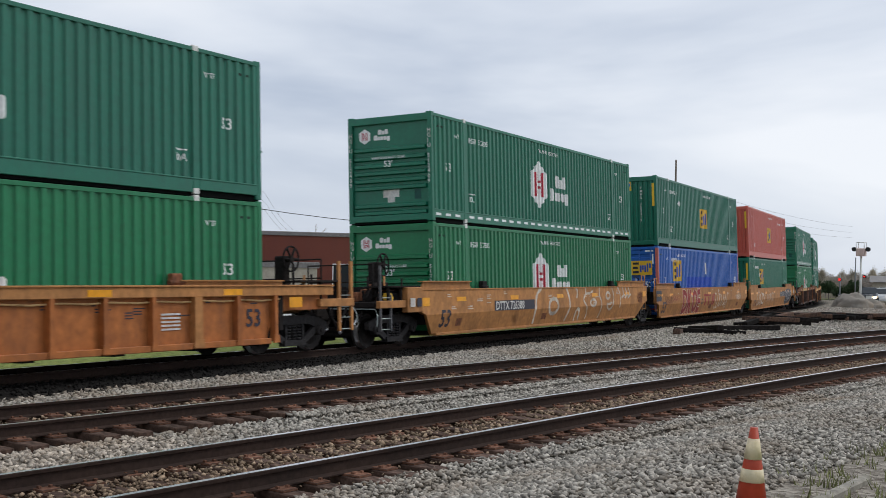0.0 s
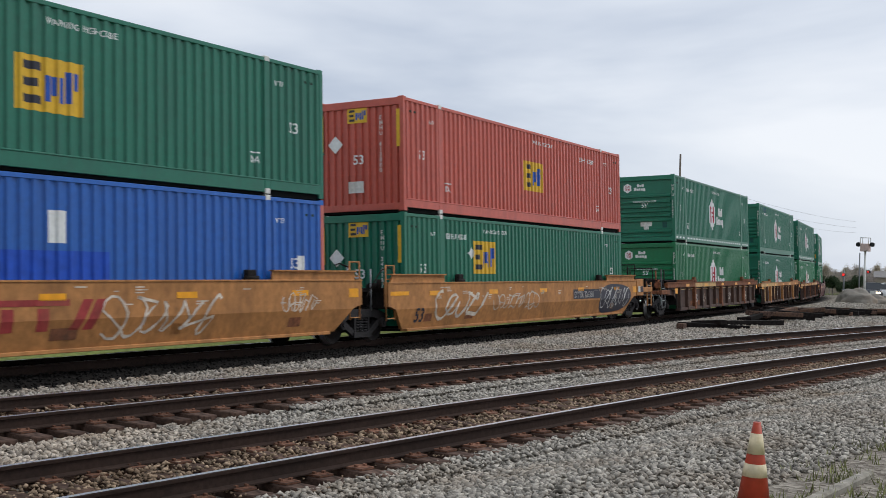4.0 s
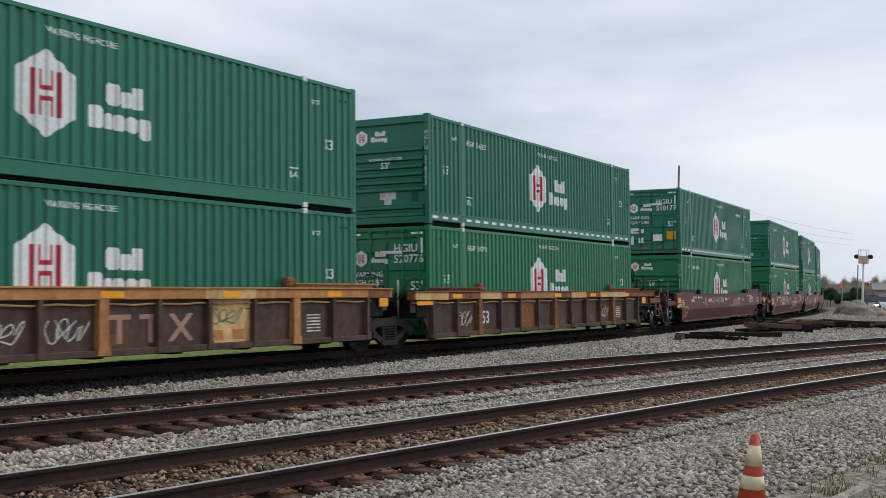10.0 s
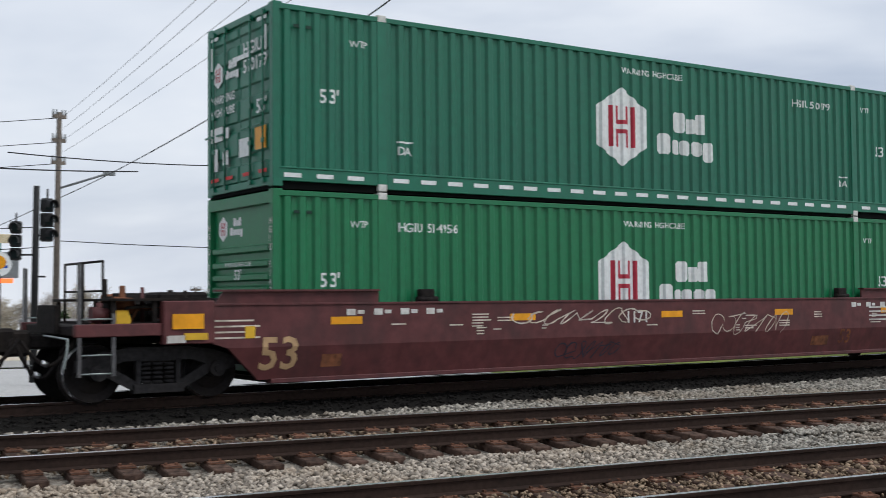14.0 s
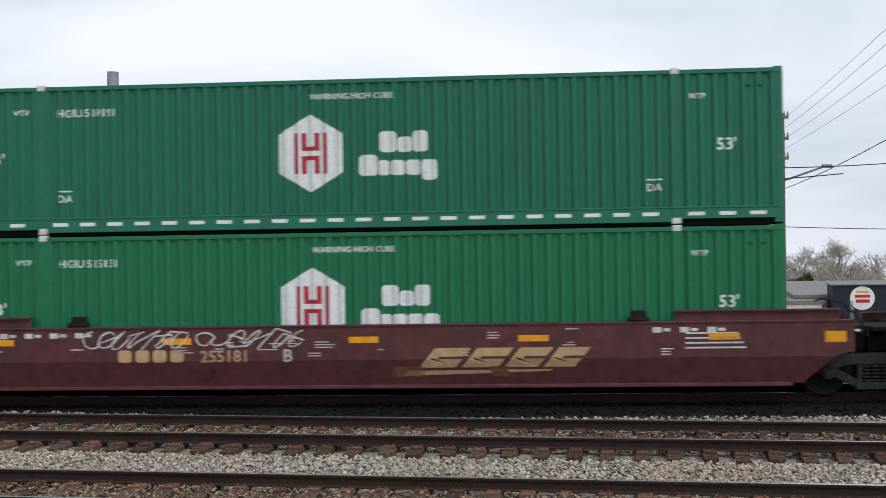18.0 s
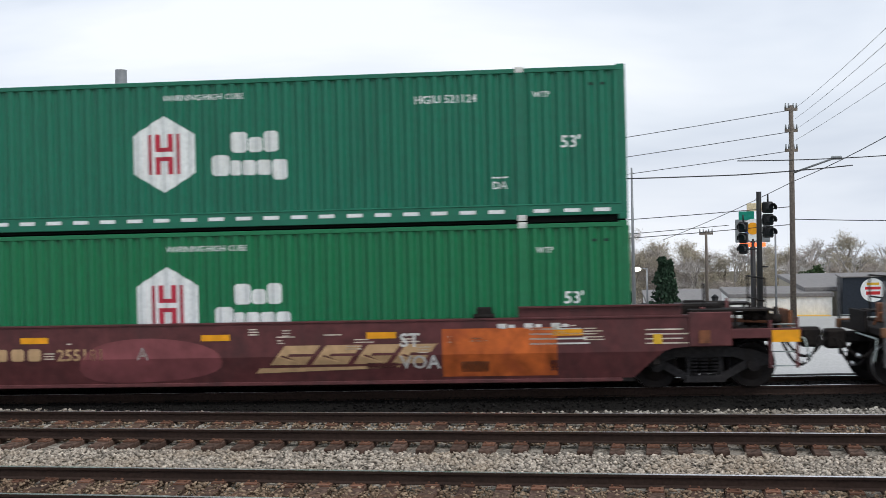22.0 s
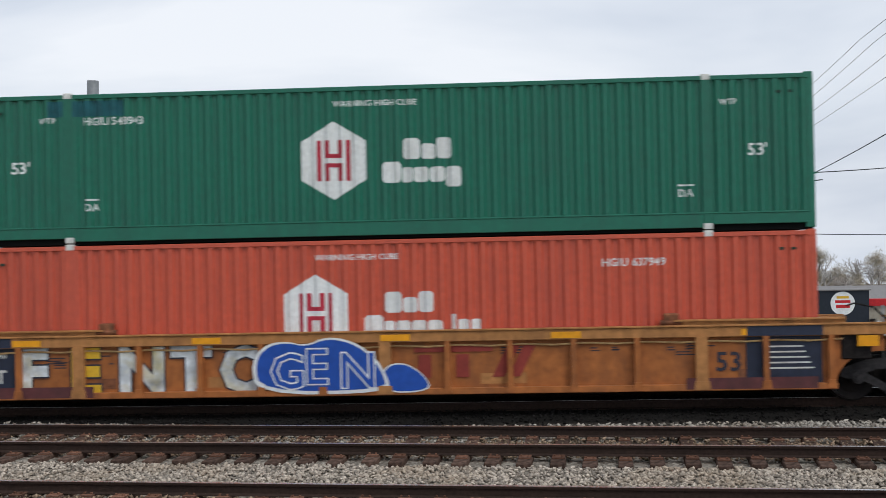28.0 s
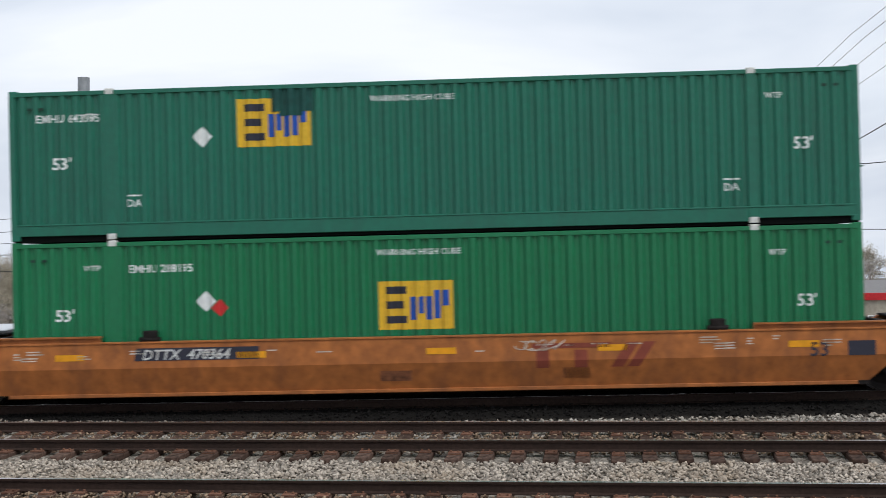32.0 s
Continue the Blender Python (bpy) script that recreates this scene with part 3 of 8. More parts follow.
stones("ballast_stones", 26000, _rng, between_tracks(-13, 30), 0.04, STONE, "grey crushed stone between the middle and the far track")
stones("ballast_stones", 26000, _rng, between_tracks(30, 85), 0.06, STONE, "coarse grey stone on the wide strip between the tracks")
for _y, _x in ((7.12, 4), (9.95, 8)):
    stones("ballast_stones", 5000, _rng, field(_x, 34, _y - 0.25, _y + 0.25, True, 1.2), 0.036, STONE, "grey stones heaped over the tie ends", 0.05)
for _y, _x in ((11.35, 12), (14.1, -13)):
    stones("ballast_stones", 5000, _rng, field(_x, 38, _y - 0.22, _y + 0.22, True, 1.2), 0.036, STONE, "grey stones heaped over the tie ends", 0.05)

RAIL_SECTION = [(-0.07, -0.172), (-0.07, -0.160), (-0.012, -0.142), (-0.009, -0.045), (-0.034, -0.036), (-0.037, -0.008), (-0.031, 0.0),
                (0.031, 0.0), (0.037, -0.008), (0.034, -0.036), (0.009, -0.045), (0.012, -0.142), (0.07, -0.160), (0.07, -0.172)]


def sweep_rail(points, tilt=0.0):
    """A rail along (x, y, z, heading)."""
    bm = bmesh.new()
    rings = []
    for x, y, z, h in points:
        c, s = math.cos(h), math.sin(h)
        rings.append([bm.verts.new((x - s * u, y + c * u, z + w + tilt * u)) for u, w in RAIL_SECTION])
    n = len(RAIL_SECTION)
    for a, b in zip(rings, rings[1:]):
        for i in range(n):
            f = bm.faces.new((a[i], b[i], b[(i + 1) % n], a[(i + 1) % n]))
            f.material_index = 1 if i == 6 else 0
    bmesh.ops.recalc_face_normals(bm, faces=bm.faces)
    return bm


def tie_mesh(wood, plate):
    bm = bmesh.new()
    box(bm, -0.115, 0.115, -1.28, 1.28, -0.36, -0.185, 0.012, 0)
    for y in (-0.755, 0.755):
        box(bm, -0.1, 0.1, y - 0.21, y + 0.21, -0.186, -0.16, 0.005, 1)
        for dx, dy in ((-0.06, -0.1), (0.06, 0.1), (-0.05, 0.1), (0.05, -0.12)):
            box(bm, dx - 0.014, dx + 0.014, y + dy - 0.018, y + dy + 0.018, -0.167, -0.138, 0, 1)
    return mesh_of("tie", bm, [wood, plate])


TIE = tie_mesh(TIE_WOOD, PLATE_RUST)
# Far-track ties, blackened to carry the shade of the train above.
TIE_SHADED = tie_mesh(TIE_BLACK, GRIME)
TIE_PITCH = 0.505


def tie_at(parent, x, y, z, heading, rng, roll=0.0, mesh=None):
    ob = new("tie", mesh or TIE)
    ob.parent = parent
    ob.matrix_basis = Matrix.Translation((x, y, z)) @ Euler((roll, 0, heading + rng.uniform(-0.02, 0.02))).to_matrix().to_4x4()
    return ob


def joined_ties(parent, places):
    verts, faces, mats = [], [], []
    base = [v.co.copy() for v in TIE.vertices]
    polys = [(tuple(p.vertices), p.material_index) for p in TIE.polygons]
    for x, y, z, h in places:
        k = len(verts)
        c, s = math.cos(h), math.sin(h)
        verts += [(x + c * v.x - s * v.y, y + s * v.x + c * v.y, z + v.z) for v in base]
        for p, m in polys:
            faces.append([k + i for i in p])
            mats.append(m)
    me = bpy.data.meshes.new("more_ties")
    me.from_pydata(verts, [], faces)
    me.polygons.foreach_set("material_index", mats)
    for m in (TIE_WOOD, PLATE_RUST):
        me.materials.append(m)
    ob = tagged(new("more_ties", me), kind="stuff")
    ob.parent = parent


def straight_track(name, y0, label, x_near, seed):
    rng = random.Random(seed)
    tr = tagged(new(name), label, "railway track", kind="structure")
    xs = [-70 + 2.0 * i for i in range(120)]
    for off in (-0.745, 0.745):
        pts = [(x, y0 + off + bend(x), 0.0, math.atan((bend(x + 0.5) - bend(x - 0.5)))) for x in xs]
        ob = part("rail", sweep_rail(pts), [RAIL_SIDE, BRIGHT_STEEL], tr, "rust-brown steel rail with a worn bright head")
    far = []
    x = -40.0
    while x < 110:
        h = math.atan(bend(x + 0.5) - bend(x - 0.5))
        if x_near[0] < x < x_near[1]:
            tie_at(tr, x + rng.uniform(-0.03, 0.03), y0 + bend(x) + rng.uniform(-0.06, 0.06), rng.uniform(-0.015, 0.01), h, rng)
        else:
            far.append((x, y0 + bend(x), -0.01, h))
        x += TIE_PITCH
    joined_ties(tr, far)


straight_track("track_near", 8.53, "near railway track with worn rails on weathered wooden ties", (-9, 44), 3)
straight_track("track_middle", 12.725, "middle railway track with rusty tie plates on wooden ties", (-13, 50), 4)


def curved_track():
    rng = random.Random(9)
    tr = tagged(new("track_far"), "far curved railway track under the freight train", "railway track", kind="structure")
    xs = [-120 + 2.0 * i for i in range(170)]
    tilt = math.tan(radians(-CANT)) * -1
    for off in (-0.745, 0.745):
        pts = []
        for x in xs:
            y, z, h = train_line(x)
            pts.append((x - math.sin(h) * off, y + math.cos(h) * off, z + off * math.tan(radians(CANT)), h))
        part("rail", sweep_rail(pts, math.tan(radians(CANT))), [RAIL_SIDE, BRIGHT_STEEL], tr, "dark rail with a bright worn head")
    far = []
    x = -60.0
    while x < 150:
        y, z, h = train_line(x)
        if -14 < x < 60:
            tie_at(tr, x, y, z - 0.03, h, rng, radians(CANT), TIE_SHADED)
        else:
            far.append((x, y, z - 0.02, h))
        x += TIE_PITCH
    joined_ties(tr, far)


curved_track()


# ---- shipping containers: x along the train, the leading end at -x, the near side at -y ----
LEN, WID, HIG = 16.15, 2.59, 2.896
PITCH, DEPTH, FACE = 0.262, 0.045, -1.283
FLAT, SLOPE = 0.095, 0.036


def corr(x):
    """How deep the pressed side lies at x."""
    u = (x + 20 * PITCH) % PITCH
    if u < FLAT:
        return 0.0
    if u < FLAT + SLOPE:
        return DEPTH * (u - FLAT) / SLOPE
    if u < PITCH - SLOPE:
        return DEPTH
    return DEPTH * (PITCH - u) / SLOPE


def folds(x0, x1):
    out = []
    k = math.floor((x0 + 20 * PITCH) / PITCH) - 1
    while True:
        b = k * PITCH - 20 * PITCH
        for u in (0, FLAT, FLAT + SLOPE, PITCH - SLOPE):
            x = b + u
            if x > x1 - 0.002:
                return out
            if x > x0 + 0.002:
                out.append(x)
        k += 1


def side_panel_mesh(x0, x1):
    bm = bmesh.new()
    z0, z1 = 0.3, 2.8
    rows = [(bm.verts.new((x, FACE + corr(x), z0)), bm.verts.new((x, FACE + corr(x), z1))) for x in [x0] + folds(x0, x1) + [x1]]
    for a, b in zip(rows, rows[1:]):
        bm.faces.new((a[0], b[0], b[1], a[1]))
    return mesh_of("side_panel", bm, GREEN)


POST_X = 6.1
PANELS = [side_panel_mesh(-LEN / 2 + 0.11, -POST_X - 0.09), side_panel_mesh(-POST_X + 0.09, POST_X - 0.09), side_panel_mesh(POST_X + 0.09, LEN / 2 - 0.11)]


def bar_mesh(name, mat, *boxes, bevel=0.008):
    bm = bmesh.new()
    for b in boxes:
        box(bm, *b, bevel)
    return mesh_of(name, bm, mat)


M_TOP_RAIL = bar_mesh("top_rail", GREEN, (-LEN / 2 + 0.1, LEN / 2 - 0.1, -1.292, -1.22, 2.79, 2.875))
M_BOTTOM_RAIL = bar_mesh("bottom_rail", GREEN, (-LEN / 2 + 0.1, -POST_X - 0.09, -1.29, -1.2, 0.09, 0.31), (-POST_X + 0.09, POST_X - 0.09, -1.29, -1.2, 0.03, 0.31), (POST_X + 0.09, LEN / 2 - 0.1, -1.29, -1.2, 0.09, 0.31),
                         (-LEN / 2 + 0.12, LEN / 2 - 0.12, -1.302, -1.285, 0.285, 0.318))
M_VENT = bar_mesh("vent", VENT_DARK, (-0.045, 0.045, -1.288, -1.27, 0, 0.05), bevel=0.0)
M_CORNER_POST = bar_mesh("corner_post", GREEN, (-LEN / 2, -LEN / 2 + 0.12, -1.295, -1.17, 0.1, 2.82))
M_MID_POST = bar_mesh("intermediate_post", GREEN, (-0.09, 0.09, -1.294, -1.2, 0.1, 2.82))
M_CASTING = bar_mesh("corner_casting", GREY_WHITE, (-0.085, 0.085, -1.297, -1.13, -0.06, 0.06), bevel=0.01)
M_ROOF = bar_mesh("roof", GREEN, (-LEN / 2 + 0.05, LEN / 2 - 0.05, -1.24, 1.24, 2.82, 2.86))
# Underframe in near-black, carried down so the gap between stacked containers looks dark.
M_BASE = bar_mesh("underframe", GAP_BLACK, (-LEN / 2 + 0.03, LEN / 2 - 0.03, -1.24, 1.24, -0.028, 0.16), bevel=0.0)
M_FAR_SIDE = bar_mesh("far_side_panel", GREEN, (-LEN / 2 + 0.1, LEN / 2 - 0.1, 1.22, 1.28, 0.1, 2.85))


def nose_meshes():
    x = -LEN / 2
    wall = bm_of(box, x + 0.085, x + 0.12, -1.18, 1.18, 0.1, 2.82)
    header = bm_of(box, x + 0.0, x + 0.09, -1.19, 1.19, 2.68, 2.87, 0.01)
    sill = bm_of(box, x + 0.0, x + 0.09, -1.19, 1.19, 0.03, 0.2, 0.01)
    rib = bm_of(prism_x, [(-1.12, 0), (-1.12, 0.075), (1.12, 0.075), (1.12, 0)], x + 0.006, x + 0.088)
    stave = bm_of(prism, [(x + 0.09, -0.07), (x + 0.03, -0.04), (x + 0.03, 0.04), (x + 0.09, 0.07)], 0.0, 2.5)
    for v in stave.verts:
        v.co = Vector((v.co.x, v.co.z, 0.2 + v.co.y))
    bmesh.ops.recalc_face_normals(stave, faces=stave.faces)
    return [mesh_of(n, b, GREEN) for n, b in (("end_wall", wall), ("end_header", header), ("end_sill", sill), ("end_rib", rib), ("end_stave", stave))]


def prism_x(bm, pts, x0, x1):
    """A rib on an end wall, sloped above and below."""
    (ya, za), (_, zb), (yb, _), _ = pts
    v = [bm.verts.new(p) for p in ((x1, ya, za - 0.03), (x0, ya + 0.03, za), (x0, ya + 0.03, zb), (x1, ya, zb + 0.03),
                                   (x1, yb, za - 0.03), (x0, yb - 0.03, za), (x0, yb - 0.03, zb), (x1, yb, zb + 0.03))]
    for f in ((0, 1, 5, 4), (1, 2, 6, 5), (2, 3, 7, 6), (0, 3, 2, 1), (4, 5, 6, 7)):
        bm.faces.new([v[i] for i in f])


def door_mesh(y0, y1):
    bm = bmesh.new()
    x = -LEN / 2
    box(bm, x + 0.045, x + 0.09, y0, y1, 0.14, 2.76)
    ribs = [mesh_of("door_rib", bm_of(prism_x, [(y0 + 0.02, z0), (y0 + 0.02, z1), (y1 - 0.02, z1), (y1 - 0.02, z0)], x + 0.012, x + 0.05), GREEN)
            for z0, z1 in ((0.18, 0.42), (0.62, 0.98), (1.18, 1.5), (1.72, 2.02), (2.2, 2.42), (2.58, 2.7))]
    return mesh_of("door", bm, GREEN), ribs


def rod_mesh():
    bm = bmesh.new()
    x = -LEN / 2 - 0.02
    cyl(bm, (x, 0, 0.08), (x, 0, 2.82), 0.019, n=8)
    for z in (0.12, 0.75, 1.35, 2.05, 2.76):
        box(bm, x - 0.02, x + 0.05, -0.045, 0.045, z - 0.035, z + 0.035)
    box(bm, x - 0.035, x - 0.01, 0.0, 0.3, 1.0, 1.03)
    return mesh_of("lock_rod", bm, STEEL_BAR)


def door_frame_mesh():
    bm = bmesh.new()
    x = -LEN / 2
    box(bm, x + 0.0, x + 0.1, -1.19, 1.19, 2.76, 2.87, 0.008)
    top = mesh_of("door_header", bm, GREEN)
    return mesh_of("door_sill", bm_of(box, x + 0.0, x + 0.1, -1.19, 1.19, 0.03, 0.15, 0.008), GREEN), top


M_NOSE, M_DOORS, M_ROD, M_SILL = nose_meshes(), (door_mesh(-1.17, -0.01), door_mesh(0.01, 1.17)), rod_mesh(), door_frame_mesh()
DECALS = {}


def decal(key, make, mats, x, z, parent, name, label="", y=None, lift=0.004):
    """Paint on the pressed side: flat shapes cut at the folds and laid into them."""
    full = (key, round(x, 2), y)
    if full not in DECALS:
        bm = make()
        for v in bm.verts:
            v.co.x += x
        if y is None:
            xs = [v.co.x for v in bm.verts]
            for c in folds(min(xs), max(xs)):
                bmesh.ops.bisect_plane(bm, geom=bm.verts[:] + bm.edges[:] + bm.faces[:], plane_co=(c, 0, 0), plane_no=(1, 0, 0), dist=1e-5)
            for v in bm.verts:
                v.co.y = FACE + corr(v.co.x) - lift - 0.5 * abs(v.co.y)
        else:
            for v in bm.verts:
                v.co.y = y - lift
        DECALS[full] = mesh_of(name, bm, mats)
    ob = new(name, DECALS[full])
    ob.parent = parent
    ob.location.z = z
    if label:
        ob["label"] = label
    return ob


def hex_logo():
    bm = bmesh.new()
    poly(bm, [(0.0, 0.38), (0.62, 0.0), (1.24, 0.38), (1.24, 1.12), (0.62, 1.5), (0.0, 1.12)])
    for x0, z0, x1, z1 in ((0.3, 0.36, 0.38, 1.14), (0.86, 0.36, 0.94, 1.14), (0.45, 0.36, 0.54, 0.7), (0.45, 0.8, 0.54, 1.14), (0.7, 0.36, 0.79, 0.7), (0.7, 0.8, 0.79, 1.14),
                           (0.54, 0.62, 0.7, 0.7), (0.54, 0.8, 0.7, 0.88)):
        f = bm.faces.new([bm.verts.new((x, 0.006, z)) for x, z in ((x0, z0), (x1, z0), (x1, z1), (x0, z1))])
        f.material_index = 1
    return bm


def word_blocks(heights, x, z, bm=None, mat=0, w=0.17, gap=0.05):
    """A painted word drawn as plain rounded blocks."""
    bm = bm or bmesh.new()
    for dz, h, k in heights:
        ww = w * k
        c = min(ww, h) * 0.16
        poly(bm, [(x + c, z + dz), (x + ww - c, z + dz), (x + ww, z + dz + c), (x + ww, z + dz + h - c), (x + ww - c, z + dz + h), (x + c, z + dz + h), (x, z + dz + h - c), (x, z + dz + c)], mat)
        x += ww + gap
    return bm


def name_blocks(two_dots=False):
    bm = word_blocks([(0, 0.4, 1.75), (0, 0.29, 1.5), (0, 0.4, 1.5)], 0.4, 0.52, None, 0, 0.185, 0.02)
    word_blocks([(0, 0.4, 1.95), (0, 0.29, 1.05), (0, 0.29, 1.55), (0, 0.29, 1.55), (-0.1, 0.39, 1.55)], 0.0, 0.08, bm, 0, 0.185, 0.02)
    if two_dots:
        word_blocks([(0, 0.38, 0.5), (0, 0.28, 1.2), (0, 0.28, 1.0)], 1.66, 0.1, bm, 0, 0.17, 0.045)
    return bm


def square_logo():
    bm = bmesh.new()
    poly(bm, [(0, 0), (1.42, 0), (1.42, 0.92), (0, 0.92)])
    for items, m in ((((0.14, 0.12, 0.54, 0.26), (0.14, 0.4, 0.48, 0.54), (0.14, 0.68, 0.54, 0.82)), 1),
                     (((0.6, 0.18, 0.72, 0.62), (0.76, 0.3, 0.86, 0.62), (0.9, 0.18, 1.02, 0.62)), 2),
                     (((1.06, 0.2, 1.17, 0.74), (1.21, 0.44, 1.34, 0.74)), 2)):
        for x0, z0, x1, z1 in items:
            bm.faces.new([bm.verts.new((x, 0.006, z)) for x, z in ((x0, z0), (x1, z0), (x1, z1), (x0, z1))]).material_index = m
    return bm


def diamond(w=0.4):
    return poly(bmesh.new(), [(0, w / 2), (w / 2, 0), (w, w / 2), (w / 2, w)])


def end_group(parent, doors, color, logo, number, flip):
    """One end of a container, built for the leading end and turned round for the other."""
    turn = Matrix.Rotation(math.pi, 4, "Z") if flip else Matrix()

    def put(name, me, mat=None, shift=(0, 0, 0)):
        ob = part(name, me, mat, parent)
        ob.matrix_basis = turn @ Matrix.Translation(shift)
        return ob

    def mark(key, make, mats, y, z, name="marking", x=-LEN / 2 - 0.014):
        full = ("end", key, y)
        if full not in DECALS:
            bm = make()
            for v in bm.verts:
                v.co = Vector((x - v.co.y * 0.5, y - v.co.x, v.co.z))
            bmesh.ops.reverse_faces(bm, faces=bm.faces[:])
            DECALS[full] = mesh_of(name, bm, mats)
        ob = new(name, DECALS[full])
        ob.parent = parent
        ob.matrix_basis = turn @ Matrix.Translation((0, 0, z))
    if doors:
        for me, ribs in M_DOORS:
            door = put("door", me, color)
            for rib in ribs:
                part("door_rib", rib, color, door)
        put("door_sill", M_SILL[0], color)
        put("door_header", M_SILL[1], color)
        for y in (-0.98, -0.5, 0.5, 0.98):
            put("lock_rod", M_ROD, color, (0, y, 0))
        if logo == "hex":
            mark(number, lambda: letters(number[:4], 0.3), WHITE, -0.22, 2.2)
            mark(number + "b", lambda: letters(number[5:], 0.3), WHITE, -0.22, 1.92)
        mark("53d", lambda: letters("53'", 0.32), WHITE, -0.72, 1.2)
        if logo == "hex":
            mark("warn", lambda: letters("WARNING", 0.2), WHITE, 1.08, 1.56)
            mark("warn2", lambda: letters("HIGH CUBE", 0.19), WHITE, 1.1, 1.34)
        for k, item in enumerate([(0, 0, 0.5, 0.24), (0.56, 0.02, 0.74, 0.2), (0.06, -0.5, 0.28, -0.12), (0.5, -0.42, 0.72, -0.18), (1.16, -0.36, 1.6, -0.06)]):
            mark("plates%d" % k, lambda: rects(bmesh.new(), [item]), WHITE, 1.1, 0.92, "placard")
        for k, item in enumerate([(0, 0, 0.32, 0.06), (0.6, 0, 0.9, 0.06), (1.3, 0, 1.6, 0.06), (1.9, 0, 2.2, 0.06)]):
            mark("tape%d" % k, lambda: rects(bmesh.new(), [item]), LABEL_RED, 1.1, 0.24, "reflective_tape")
        for k, item in enumerate([(0, 0, 0.3, 0.06), (1.85, 0, 2.2, 0.06), (0, -0.5, 0.06, -0.1), (2.14, -0.5, 2.2, -0.1), (0.9, -0.5, 1.6, -0.42)]):
            mark("tape2%d" % k, lambda: rects(bmesh.new(), [item]), WHITE, 1.1, 2.66, "reflective_tape")
        mark("amber", lambda: rects(bmesh.new(), [(0, 0, 0.4, 0.36)]), AMBER, -0.68, 0.62, "placard")
        if logo == "hex":
            mark("logo_d", lambda: scaled(hex_logo(), 0.3), [WHITE, LOGO_RED], 0.98, 1.82)
            mark("name_d", lambda: scaled(name_blocks(), 0.36), WHITE, 0.5, 1.9)
        else:
            mark("sq_d", lambda: scaled(square_logo(), 0.64), [YELLOW, LOGO_BLACK, LOGO_BLUE], -0.14, 1.7, x=-LEN / 2 - 0.06)
            mark("sq_d2", lambda: scaled(square_logo(), 0.64), [YELLOW, LOGO_BLACK, LOGO_BLUE], 1.04, 1.7, x=-LEN / 2 - 0.06)
    else:
        for me in M_NOSE[:3]:
            put(me.name.split(".")[0], me, color)
        if logo == "hex":
            for z in (0.22, 0.42, 0.9, 1.1, 1.3, 1.5, 1.71, 1.95):
                put("end_rib", M_NOSE[3], color, (0, 0, z))
            mark("logo_n", lambda: scaled(hex_logo(), 0.28), [WHITE, LOGO_RED], 0.98, 2.16, x=-LEN / 2 + 0.08)
            mark("name_n", lambda: scaled(name_blocks(), 0.34), WHITE, 0.52, 2.22, x=-LEN / 2 + 0.08)
            mark("53n", lambda: letters("53'", 0.24), WHITE, 0.18, 1.5, x=-LEN / 2 + 0.002)
            mark("warn_n", lambda: letters("WARNING HIGH CUBE", 0.1), WHITE, 0.55, 1.72, x=-LEN / 2 + 0.002)
            for k, item in enumerate([(0, 0, 0.5, 0.22), (0.14, -0.14, 0.36, 0.0)]):
                mark("plate_n%d" % k, lambda: rects(bmesh.new(), [item]), GREY_WHITE, 0.25, 0.68, "placard", -LEN / 2 + 0.08)
            mark("hatch_n", lambda: rects(bmesh.new(), [(0, 0, 0.2, 0.26)]), PATCH_DARK, -0.72, 0.6, "vent", -LEN / 2 + 0.08)
        else:
            for k in range(11):
                put("end_stave", M_NOSE[4], color, (0, -1.05 + 0.21 * k, 0))
            mark("sq_n", lambda: scaled(square_logo(), 0.42), [YELLOW, LOGO_BLACK, LOGO_BLUE], 0.38, 2.3, x=-LEN / 2 + 0.024)
            mark("dia_n", lambda: diamond(0.46), WHITE, 0.98, 1.55, "placard", -LEN / 2 + 0.024)
            mark("53n", lambda: letters("53", 0.34), WHITE, 0.22, 1.24, x=-LEN / 2 + 0.024)
            mark("plate_n", lambda: rects(bmesh.new(), [(0, 0, 0.46, 0.3)]), GREY_WHITE, 0.36, 0.5, "placard", -LEN / 2 + 0.024)
            mark("bars_n", lambda: rects(bmesh.new(), [(0, 0, 0.1, 0.95)]), YELLOW, -1.1, 1.62, "reflective_tape", -LEN / 2 - 0.006)
            mark("bars_f", lambda: rects(bmesh.new(), [(0, 0, 0.1, 0.95)]), YELLOW, 1.2, 1.62, "reflective_tape", -LEN / 2 - 0.006)
        for y in (-1.17, 1.26) if logo == "hex" else (-0.58,):
            mark("side" + number, lambda: column(number), GREY_WHITE, y, 1.0, x=-LEN / 2 - 0.006 if logo == "hex" else -LEN / 2 + 0.02)


def column(text, size=0.15):
    """A number written downwards, a letter to a line."""
    bm = bmesh.new()
    for i, ch in enumerate(text):
        if ch == " ":
            continue
        one = letters(ch, size)
        me = bpy.data.meshes.new("letter")
        for v in one.verts:
            v.co.z += 0.135 * (len(text) - 1 - i)
        one.to_mesh(me)
        one.free()
        bm.from_mesh(me)
        bpy.data.meshes.remove(me)
    return bm



def scaled(bm, k):
    for v in bm.verts:
        v.co = Vector((v.co.x * k, v.co.y, v.co.z * k))
    return bm


